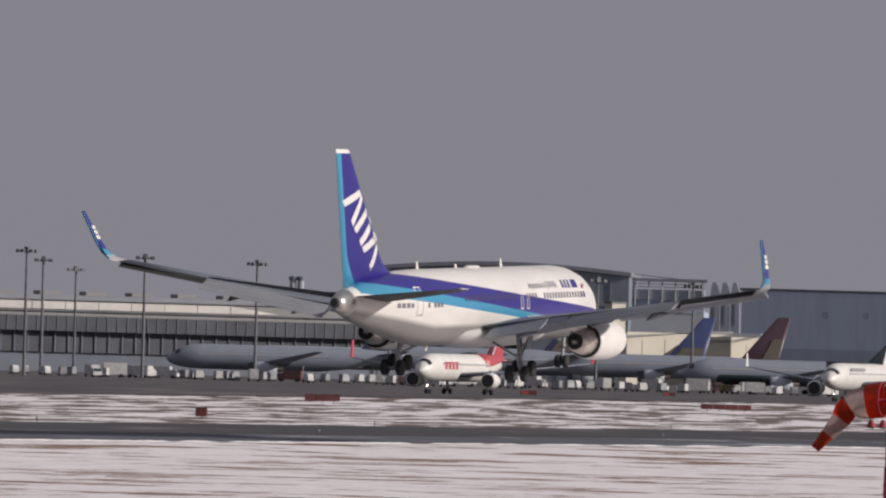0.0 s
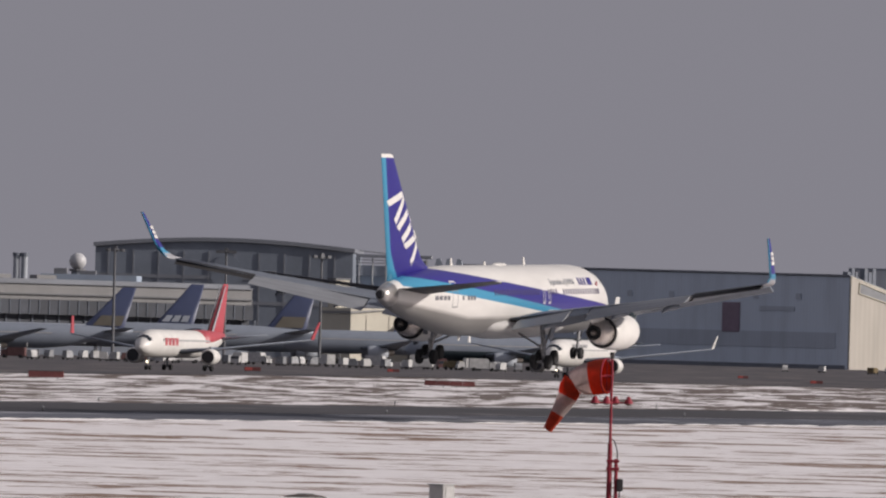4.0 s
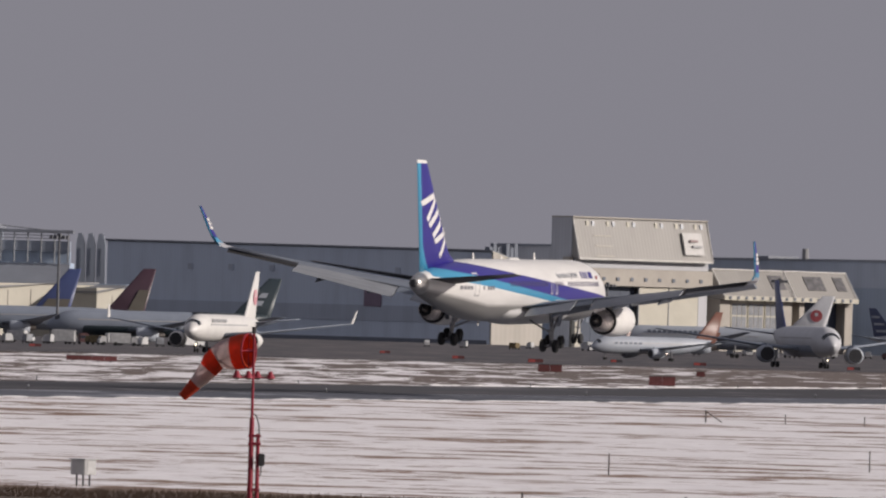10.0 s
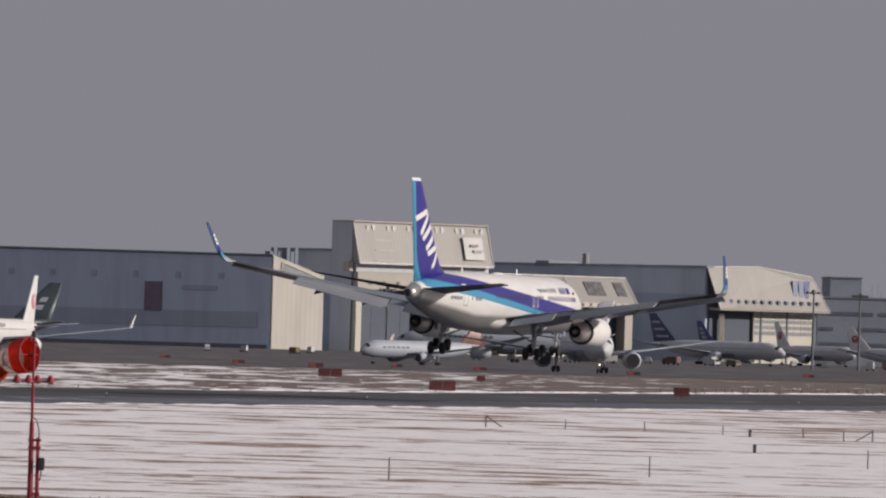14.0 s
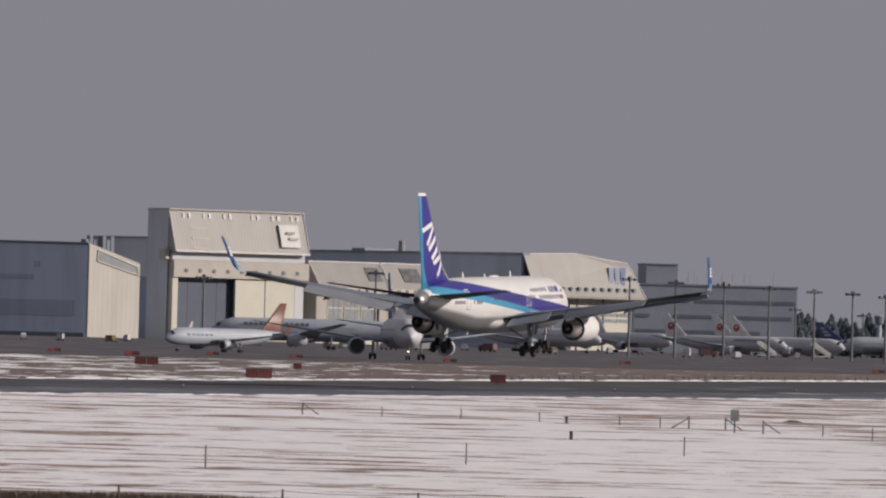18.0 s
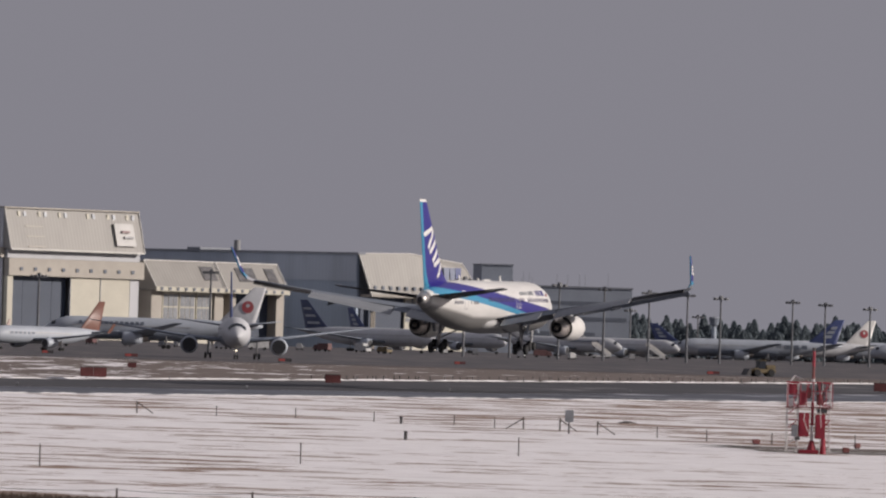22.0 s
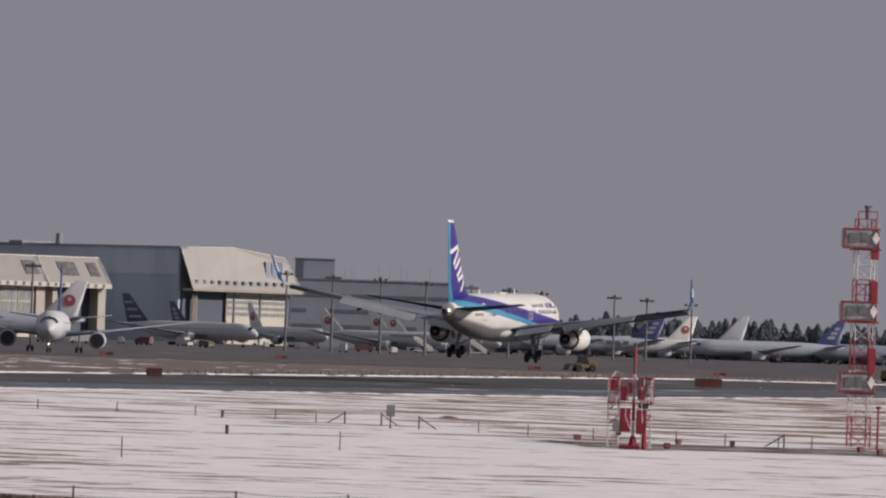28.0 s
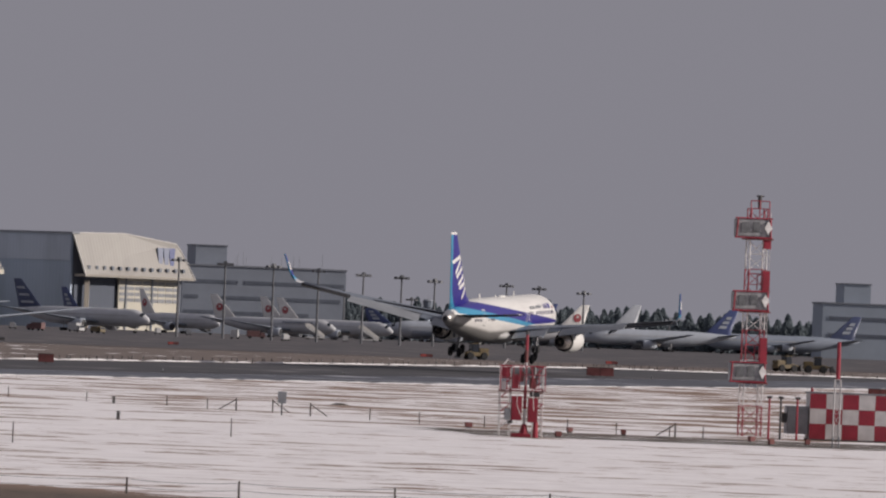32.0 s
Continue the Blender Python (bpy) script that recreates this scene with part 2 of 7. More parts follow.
def bm_rod(bm, a, b, r0, r1=None, seg=10):
    a, b = Vector(a), Vector(b)
    r1 = r0 if r1 is None else r1
    d = (b - a).normalized()
    s = d.cross(Vector((0, 0, 1)) if abs(d.z) < 0.95 else Vector((1, 0, 0))).normalized()
    t = d.cross(s)
    rings = []
    for p, r in ((a, r0), (b, r1)):
        rings.append([bm.verts.new(p + (s * math.cos(2 * math.pi * i / seg) + t * math.sin(2 * math.pi * i / seg)) * r) for i in range(seg)])
    for i in range(seg):
        j = (i + 1) % seg
        bm.faces.new((rings[0][j], rings[0][i], rings[1][i], rings[1][j]))
    bm.faces.new(rings[0])
    bm.faces.new(list(reversed(rings[1])))
    return bm


def rod(a, b, r0, r1=None, seg=10):
    return bm_rod(bmesh.new(), a, b, r0, r1, seg)


def rods(pairs, r, seg=6):
    bm = bmesh.new()
    for a, b in pairs:
        bm_rod(bm, a, b, r, None, seg)
    return bm


def each(name, pairs, r, material, parent, seg=6):
    """One rod a part."""
    for a, b in pairs:
        part(name, rod(a, b, r, None, seg), material, parent)


def bm_loft(bm, rings, cap=True):
    """Skin closed rings of points."""
    vs = [[bm.verts.new(p) for p in ring] for ring in rings]
    n = len(vs[0])
    for a, b in zip(vs, vs[1:]):
        for i in range(n):
            j = (i + 1) % n
            bm.faces.new((a[i], a[j], b[j], b[i]))
    if cap:
        bm.faces.new(list(reversed(vs[0])))
        bm.faces.new(vs[-1])
    return bm


def tube_y(stations, seg=32):
    """A body of round sections along y: (y, z centre, half width, half height)."""
    bm = bmesh.new()
    rings = [[(w * math.sin(2 * math.pi * i / seg), y, zc + h * math.cos(2 * math.pi * i / seg)) for i in range(seg)] for y, zc, w, h in stations]
    return bm_loft(bm, rings)


def foil(le, te, thick, n=7):
    """A closed aerofoil ring from leading-edge to trailing-edge point; thickness along z."""
    le, te = Vector(le), Vector(te)
    prof = [(0.0, 0.0), (0.03, 0.3), (0.12, 0.46), (0.32, 0.5), (0.6, 0.34), (0.85, 0.14), (1.0, 0.02)]
    up = [le.lerp(te, f) + Vector((0, 0, h * thick)) for f, h in prof]
    dn = [le.lerp(te, f) + Vector((0, 0, -h * thick * 0.8)) for f, h in prof[1:]]
    return up + list(reversed(dn))


def foil_x(le, te, thick):
    """As foil, with the thickness along x, for fins."""
    le, te = Vector(le), Vector(te)
    prof = [(0.0, 0.0), (0.03, 0.3), (0.12, 0.46), (0.32, 0.5), (0.6, 0.34), (0.85, 0.14), (1.0, 0.02)]
    up = [le.lerp(te, f) + Vector((h * thick, 0, 0)) for f, h in prof]
    dn = [le.lerp(te, f) + Vector((-h * thick, 0, 0)) for f, h in prof[1:]]
    return up + list(reversed(dn))


def wheel(r, w, seg=18):
    """A wheel's tyre round the x axis, rounded at the shoulders."""
    bm = bmesh.new()
    prof = [(-w / 2, r * 0.55), (-w / 2, r * 0.86), (-w * 0.36, r * 0.97), (0, r), (w * 0.36, r * 0.97), (w / 2, r * 0.86), (w / 2, r * 0.55)]
    rings = [[(x, rr * math.cos(2 * math.pi * i / seg), rr * math.sin(2 * math.pi * i / seg)) for i in range(seg)] for x, rr in prof]
    return bm_loft(bm, rings)


def plate(points, normal, thick):
    """A thin plate with the outline points, thickened along normal."""
    bm = bmesh.new()
    off = Vector(normal) * thick
    a = [bm.verts.new(p) for p in points]
    b = [bm.verts.new(Vector(p) + off) for p in points]
    n = len(a)
    bm.faces.new(list(reversed(a)))
    bm.faces.new(b)
    for i in range(n):
        j = (i + 1) % n
        bm.faces.new((a[i], a[j], b[j], b[i]))
    bmesh.ops.recalc_face_normals(bm, faces=bm.faces[:])
    return bm


def decal(corners, skin, side, lift=0.012, along=8, across=2):
    """A painted patch that follows a curved skin: corners (y, z) in a ring; skin(y, z) gives the half width."""
    bm = bmesh.new()
    a, b, c, d = [Vector(q) for q in corners]
    for off in (lift, -0.03):
        grid = []
        for i in range(along + 1):
            f = i / along
            row = []
            for j in range(across + 1):
                p = a.lerp(d, f).lerp(b.lerp(c, f), j / across)
                row.append(bm.verts.new((side * (skin(p.x, p.y) + off), p.x, p.y)))
            grid.append(row)
        for r0, r1 in zip(grid, grid[1:]):
            for j in range(across):
                bm.faces.new((r0[j], r0[j + 1], r1[j + 1], r1[j]))
    bmesh.ops.recalc_face_normals(bm, faces=bm.faces[:])
    return bm


# ---- lie of the land ----
LAND = [(-3000, 0.0), (1080, 0.0), (1400, 1.1), (2069, -0.4), (2535, -0.5), (4000, -0.25), (4286, -0.7), (12000, -0.7)]
REACH = 18000.0   # bearings are given in 1/18000 of the range


def land(y):
    for (a, za), (b, zb) in zip(LAND, LAND[1:]):
        if a <= y <= b:
            return za + (zb - za) * (y - a) / (b - a)
    return LAND[-1][1]


def spot(bearing, y, lift=0.0, turn=0.0):
    """A pose on the ground at that bearing and distance."""
    return pose(bearing / REACH * y, y, land(y) + lift, 0, 0, turn)


def strip(name, left, right, y0, y1, lift, material, step=40.0, kind="structure", label="", category=""):
    """A ground sheet between two edges x = left(y), right(y)."""
    ys = sorted({y0, y1, *[y for y, _ in LAND if y0 < y < y1], *[y0 + i * step for i in range(1, int((y1 - y0) / step) + 1) if y0 + i * step < y1]})
    verts, faces = [], []
    for y in ys:
        for f in (0.0, 0.25, 0.5, 0.75, 1.0):
            verts.append((left(y) + (right(y) - left(y)) * f, y, land(y) + lift))
    for i in range(len(ys) - 1):
        for k in range(4):
            a = i * 5 + k
            faces.append((a, a + 1, a + 6, a + 5))
    me = bpy.data.meshes.new(name)
    me.from_pydata(verts, [], faces)
    me.materials.append(material)
    return tagged(new(name, me), label, category, kind=kind)


# ---- ground ----
RW_SLOPE = 0.374            # the runway runs 20.5 degrees to the right of the first bearing
RW_FAR, RW_MID, RW_NEAR = 1075.0, 945.0, 865.0


def edge(w):
    return lambda y: (y - w) * RW_SLOPE


def snow_field():
    m, nt, b = graph("patchy_snow_and_dry_grass")
    x, y = axis_value(nt, 0), axis_value(nt, 1)
    w = math_node(nt, "SUBTRACT", y, math_node(nt, "DIVIDE", x, RW_SLOPE))
    patch = noise_node(nt, 0.05, 9, (1.7, 2.0, 1), 0.70)
    thin = noise_node(nt, 0.30, 7, (0.85, 0.75, 1), 0.70)
    n = math_node(nt, "ADD", math_node(nt, "MULTIPLY", patch, 0.60), math_node(nt, "MULTIPLY", thin, 0.40))
    far = ramp_node(nt, w, 960, 980)
    # long drifts beyond the runway
    mid = noise_node(nt, 0.05, 7, (1.5, 1.15, 1), 0.64)
    deep = math_node(nt, "MULTIPLY", ramp_node(nt, y, 470, 660), 0.75)
    n = math_node(nt, "ADD", math_node(nt, "MULTIPLY", n, math_node(nt, "SUBTRACT", 1.0, deep)), math_node(nt, "MULTIPLY", mid, deep))
    drift = noise_node(nt, 0.034, 9, (4.2, 0.95, 1), 0.66)
    n = math_node(nt, "ADD", math_node(nt, "MULTIPLY", n, math_node(nt, "SUBTRACT", 1.0, far)), math_node(nt, "MULTIPLY", math_node(nt, "ADD", math_node(nt, "MULTIPLY", drift, 0.8), math_node(nt, "MULTIPLY", n, 0.2)), far))
    east = ramp_node(nt, x, -40, 40)
    # cover: well snowed near field, half bare strip beyond the runway, barer still to the east, bare grass bank at the front
    lim = math_node(nt, "SUBTRACT", 0.526, math_node(nt, "MULTIPLY", far, 0.034))
    lim = math_node(nt, "SUBTRACT", lim, math_node(nt, "MULTIPLY", math_node(nt, "MULTIPLY", far, east), 0.070))
    lim = math_node(nt, "SUBTRACT", lim, math_node(nt, "MULTIPLY", math_node(nt, "MULTIPLY", ramp_node(nt, x, 20, 70), ramp_node(nt, y, 560, 720)), 0.035))
    lim = math_node(nt, "ADD", lim, math_node(nt, "MULTIPLY", math_node(nt, "MULTIPLY", ramp_node(nt, x, 8, 30), math_node(nt, "SUBTRACT", 1.0, ramp_node(nt, y, 540, 640))), 0.022))
    front = math_node(nt, "SUBTRACT", 1.0, ramp_node(nt, math_node(nt, "ADD", y, math_node(nt, "MULTIPLY", math_node(nt, "MAXIMUM", x, 0.0), 1.3)), 348, 364))
    lim = math_node(nt, "SUBTRACT", lim, math_node(nt, "MULTIPLY", front, 0.25))
    bare = math_node(nt, "DIVIDE", math_node(nt, "SUBTRACT", n, lim), 0.016, True)
    grass = mix_node(nt, noise_node(nt, 0.9, 5), (0.17, 0.102, 0.072), (0.31, 0.212, 0.158))
    grass = mix_node(nt, far, grass, mix_node(nt, noise_node(nt, 0.12, 6, (0.8, 1.6, 1), 0.7), (0.095, 0.076, 0.068), (0.20, 0.155, 0.132)))
    tuft = mix_node(nt, ramp_node(nt, noise_node(nt, 1.6, 7, (0.5, 1.0, 1), 0.7), 0.38, 0.66), (0.035, 0.026, 0.022), (0.19, 0.135, 0.095))
    grass = mix_node(nt, front, grass, tuft)
    snow = mix_node(nt, ramp_node(nt, noise_node(nt, 0.35, 9, (0.9, 0.7, 1), 0.72), 0.34, 0.58), (0.70, 0.665, 0.67), (0.885, 0.855, 0.865))
    col = mix_node(nt, bare, snow, grass)
    nt.links.new(col, b.inputs["Base Color"])
    b.inputs["Roughness"].default_value = 0.85
    bump_node(nt, b, noise_node(nt, 0.6, 6, None, 0.65), 0.6, 0.3)
    return m


def asphalt(name, base, frost, cover, stretch):
    m, nt, b = graph(name)
    fine = noise_node(nt, 3.0, 4)
    broad = noise_node(nt, 0.04, 5, stretch)
    col = mix_node(nt, ramp_node(nt, broad, 0.3, 0.7), tuple(c * 0.66 for c in base), tuple(c * 1.3 for c in base))
    col = mix_node(nt, math_node(nt, "MULTIPLY", fine, 0.3), col, tuple(c * 0.6 for c in base))
    dust = noise_node(nt, 0.11, 6, stretch, 0.65)
    col = mix_node(nt, ramp_node(nt, dust, cover, cover + 0.12), col, frost)
    nt.links.new(col, b.inputs["Base Color"])
    nt.links.new(math_node(nt, "ADD", math_node(nt, "MULTIPLY", broad, 0.3), 0.6), b.inputs["Roughness"])
    bump_node(nt, b, fine, 0.2, 0.02)
    return m


tagged(strip("ground", lambda y: -4000.0, lambda y: 4000.0, -600.0, 9000.0, 0.0, snow_field(), 60.0), "flat airfield grass under patchy thin snow", "ground", kind="structure")
M["mesh_grey"] = surface("aerial_mesh_grey", (0.36, 0.36, 0.37), 0.6, 0.2, vary=0.2, scale=3)
M["dark_mesh"] = surface("dark_aerial_element", (0.16, 0.165, 0.175), 0.6, 0.2, vary=0.3, scale=4)
M["runway"] = asphalt("runway_asphalt", (0.049, 0.047, 0.052), (0.20, 0.19, 0.20), 0.57, (0.5, 0.28, 1))
M["shoulder"] = asphalt("frosted_shoulder_asphalt", (0.092, 0.099, 0.124), (0.46, 0.46, 0.50), 0.56, (0.6, 0.35, 1))
M["apron"] = asphalt("apron_asphalt", (0.060, 0.056, 0.061), (0.145, 0.122, 0.118), 0.50, (0.55, 0.13, 1))
tagged(strip("runway", edge(RW_FAR), edge(RW_MID), -400.0, 3600.0, 0.05, M["runway"]), "dark asphalt runway cleared of snow", "runway", kind="structure")
tagged(strip("runway_shoulder", edge(RW_MID), edge(RW_NEAR), -400.0, 3600.0, 0.04, M["shoulder"]), "frosted grey asphalt shoulder beside the runway", "runway", kind="structure")
tagged(strip("apron", lambda y: -2500.0, edge(1600.0), 0.0, 4600.0, 0.05, M["apron"]), "wide grey asphalt apron with taxiways", "apron", kind="structure")
M["snow"] = surface("ploughed_snow", (0.86, 0.835, 0.84), 0.8, vary=0.07, scale=0.5, bump=0.6)


def snow_ridge(name, w, y0, y1, height, width, label, gaps):
    """A ploughed bank of snow along the runway: a lumpy ridge of closed sections."""
    rnd = random.Random(int(w))
    verts, faces, run = [], [], 0
    y = y0
    while y < y1:
        h = height * (0.55 + 0.25 * noise.noise(Vector((w, y * 0.4, 0))) + 0.35 * rnd.random())
        h = max(0.015, h if noise.noise(Vector((y * 0.17, w, 3))) > gaps else 0.0)
        x = (y - w) * RW_SLOPE
        z = land(y) + 0.02
        q = width * (0.75 + 0.4 * rnd.random())
        verts += [(x - q / 2, y, z), (x - q * 0.2, y, z + h * 0.9), (x + q * 0.12, y, z + h), (x + q / 2, y, z)]
        if run:
            a = len(verts) - 8
            for k in range(3):
                faces.append((a + k, a + k + 1, a + k + 5, a + k + 4))
        run += 1
        y += 0.6 if rnd.random() < 0.7 else 1.5
    me = bpy.data.meshes.new(name)
    me.from_pydata(verts, [], faces)
    me.materials.append(M["snow"])
    return tagged(new(name, me), label, "snow bank", kind="stuff")


snow_ridge("snow_bank", RW_FAR + 12, 1040, 2600, 0.18, 1.1, "low ploughed snow bank along the far runway edge", -0.22)
snow_ridge("snow_bank", RW_NEAR - 4, 420, 2200, 0.11, 0.8, "low crusted snow bank along the near runway edge", -0.15)


# ---- hangars and terminal ----
def striped_wall(name, base, dark, pitch, rough=0.6, axis=0):
    """Ribbed sheet cladding: fine vertical ribs with weathering."""
    m, nt, b = graph(name)
    rib = math_node(nt, "SINE", math_node(nt, "MULTIPLY", axis_value(nt, axis), 6.283 / pitch))
    col = mix_node(nt, ramp_node(nt, rib, 0.2, 0.95), base, dark)
    col = mix_node(nt, math_node(nt, "MULTIPLY", ramp_node(nt, noise_node(nt, 0.12, 5, (1, 1, 0.2)), 0.45, 0.75), 0.5), col, tuple(c * 0.7 for c in base))
    nt.links.new(col, b.inputs["Base Color"])
    b.inputs["Roughness"].default_value = rough
    bump_node(nt, b, rib, 0.3, 0.05)
    return m


M["tan"] = striped_wall("tan_cladding", (0.305, 0.290, 0.270), (0.292, 0.278, 0.259), 1.6)
M["end_wall"] = striped_wall("pale_tan_end_cladding", (0.455, 0.422, 0.375), (0.443, 0.411, 0.366), 2.4)
M["cream"] = surface("cream_door_panel", (0.52, 0.49, 0.41), 0.6, vary=0.06, scale=0.1)
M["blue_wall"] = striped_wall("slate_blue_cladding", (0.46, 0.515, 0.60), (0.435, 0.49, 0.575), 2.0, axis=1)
# copy of the slate cladding, lightened and blued to paint in haze
M["haze_blue_wall"] = striped_wall("hazed_slate_cladding", (0.60, 0.68, 0.79), (0.575, 0.655, 0.765), 2.0, axis=1)
# dark slate, its colour lifted towards blue as painted haze
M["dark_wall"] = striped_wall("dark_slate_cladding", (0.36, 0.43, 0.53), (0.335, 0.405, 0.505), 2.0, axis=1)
M["band"] = surface("dark_window_band", (0.15, 0.17, 0.21), 0.35, vary=0.1, scale=0.1)
M["grey_wall"] = striped_wall("grey_cladding", (0.50, 0.505, 0.53), (0.46, 0.465, 0.49), 2.0, axis=1)
# interior wall colour, lightened and blued for painted haze
M["inside"] = surface("haze_lifted_interior", (0.26, 0.30, 0.38), 0.8, vary=0.1, scale=0.1)
M["roof"] = surface("roof_sheet", (0.22, 0.235, 0.27), 0.6, vary=0.1, scale=0.05)
# dark blue that paints the shade inside the open bays
M["bay_shade_blue"] = surface("dark_blue_bay_shade", (0.052, 0.068, 0.105), 0.6, vary=0.08, scale=0.1)
M["lintel"] = surface("lintel_panel", (0.40, 0.365, 0.32), 0.6, vary=0.08, scale=0.1)
M["trim_pale"] = surface("pale_edge_flashing", (0.62, 0.60, 0.57), 0.45, vary=0.1, scale=0.3)
M["faded_plum"] = surface("faded_sign_plum", (0.36, 0.26, 0.26), 0.6, vary=0.1)
M["bright_board"] = surface("pale_notice_board", (0.39, 0.378, 0.365), 0.5, vary=0.08, scale=0.2)
M["skylight"] = surface("grimy_skylight", (0.155, 0.15, 0.155), 0.4, vary=0.35, scale=0.5)
M["glazing"] = surface("grimy_door_glazing", (0.26, 0.27, 0.29), 0.3, vary=0.15, scale=0.3)
M["terminal_white"] = surface("terminal_roof_panel", (0.235, 0.235, 0.24), 0.55, vary=0.1, scale=0.1)
M["terminal_grey"] = surface("terminal_concrete", (0.165, 0.17, 0.185), 0.7, vary=0.12, scale=0.1)
M["office"] = surface("office_concrete", (0.27, 0.30, 0.355), 0.7, vary=0.08, scale=0.08)
M["office_band"] = surface("tinted_office_glass", (0.15, 0.17, 0.21), 0.4, vary=0.15, scale=0.2)
M["pale_office"] = surface("pale_office_panel", (0.36, 0.41, 0.48), 0.7, vary=0.06, scale=0.08)
M["gallery_glass"] = surface("gallery_glass", (0.060, 0.068, 0.088), 0.6, vary=0.25, scale=0.15)
M["bright_panel"] = surface("bright_roof_panel", (0.62, 0.60, 0.57), 0.5, vary=0.12, scale=0.08)
# glass colour lightened so the concourse looks hazy
M["curtain"] = surface("curtain_wall_glass", (0.21, 0.24, 0.29), 0.5, vary=0.15, scale=0.08)

TURN = 40.0   # the hangars' fronts look forty degrees to the right of the viewer


def wedge(points, x0, x1):
    """A prism with the (y, z) outline from x0 to x1."""
    return plate([(x0, y, z) for y, z in points], (1, 0, 0), x1 - x0)


def stretched(m, k, label):
    """A hangar's root, its whole size scaled by k."""
    return empty("hangar", m @ Matrix.Scale(k, 4), label, "hangar")


def tan_hangar():
    h = stretched(spot(-52, 4045, 0, TURN), 1.011, "tall tan aircraft hangar with one open door bay")
    W = 69.0
    part("body", box(0, W, 4.2, 13, 24.6, 50.2), M["grey_wall"], h)
    part("lower_body", box(33.3, W, 4.2, 50, 0, 24.5), M["grey_wall"], h)
    part("side_wall", box(-0.4, 0, 0.5, 13, 0, 51.0), M["grey_wall"], h)
    part("rear_block", box(0, W, 13.1, 50, 24.6, 39.5), M["grey_wall"], h)
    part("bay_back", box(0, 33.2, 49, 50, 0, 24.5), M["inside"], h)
    # added dark sheets across the bay, painted as its inner shade
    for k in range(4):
        part("bay_shade_sheet", box(3.45 + k * 7.45, 3.4 + (k + 1) * 7.45, 1.2, 1.7, 0.1, 24.5, 0.05), M["bay_shade_blue"], h, "dark blue sheet standing for the shaded bay interior")
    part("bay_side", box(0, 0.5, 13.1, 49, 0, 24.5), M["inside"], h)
    part("rear_roof", box(-0.6, W, 13.1, 50.4, 39.5, 40.3), M["roof"], h)
    part("fascia", wedge([(4.0, 51.0), (0.6, 51.0), (-4.2, 35.0), (4.0, 35.0)], 0, W), M["tan"], h, "sloping ribbed tan fascia")
    part("roof_edge", box(-0.5, W + 0.3, -0.2, 13, 51.02, 51.6), M["lintel"], h)
    for x in (-0.15, W + 0.15):
        part("edge_trim", rod((x, 0.5, 51.3), (x, -4.3, 34.9), 0.28, None, 6), M["trim_pale"], h)
    part("edge_trim", box(0, W, -4.5, -4.22, 34.6, 35.3), M["trim_pale"], h)
    part("soffit", box(0.5, W, -1.5, 4, 31.5, 34.9), M["grey_wall"], h)
    part("lintel", box(0.5, W + 1.5, -2.6, 4, 24.6, 31.4), M["lintel"], h)
    for i in range(9):
        part("lamp_box", box(6 + i * 7.2, 7.6 + i * 7.2, -2.95, -2.62, 26.6, 28.0, 0.1), M["band"], h)
    for i, x in enumerate((6, 16.5, 27, 41.5, 52, 62)):
        for k in (0, 3.0):
            part("roof_vent", wedge([(0.2, 49.8), (-0.25, 49.9), (-0.55, 47.9), (-0.1, 47.9)], x + k, x + k + 1.3), M["band" if k else "cream"], h)
    part("jamb", box(0.6, 3.4, -1.8, 3.9, 0, 24.5), M["cream"], h)
    part("jamb", box(64.5, W, -1.2, 3.9, 0, 24.5), M["grey_wall"], h)
    for x0 in (33.6, 49.2):
        part("door_panel", box(x0, x0 + 15.0, -1.4, -0.6, 0.1, 24.5, 0.1), M["cream"], h, "closed cream sliding door")
        part("door_frame", box(x0 - 0.35, x0 - 0.02, -1.55, -0.5, 0.1, 24.5), M["line"], h)
    part("gutter_box", box(-2.4, -0.5, -0.6, 3.4, 31.5, 35.5, 0.1), M["lintel"], h)
    # square notice board near the far end of the fascia, its lettering as plain bars
    n = Vector((0, -16.0, 4.8)).normalized()
    board = part("notice_board", plate([(54.5, -1.3, 46.4), (64.5, -1.3, 46.4), (64.5, -3.9, 37.6), (54.5, -3.9, 37.6)], (0, -1, 0), 0.6), M["bright_board"], h, "pale square board")
    for k, (a, b2, z) in enumerate(((57.5, 61.5, 42.8), (58.5, 63.2, 40.6))):
        yy = -2.2 - (46.4 - z) * 0.295 - 0.08
        part("sign_bar", box(a, b2, yy - 0.25, yy + 0.3, z, z + 0.9), M["faded_plum" if k == 0 else "line"], board)
    for k in range(3):
        part("faded_bar", wedge([(-1.6 - k * 1.2, 44.4 - k * 4), (-1.75 - k * 1.2, 43.9 - k * 4), (-1.3 - k * 1.2, 43.9 - k * 4), (-1.2 - k * 1.2, 44.4 - k * 4)], 9, 18), M["lintel"], h)


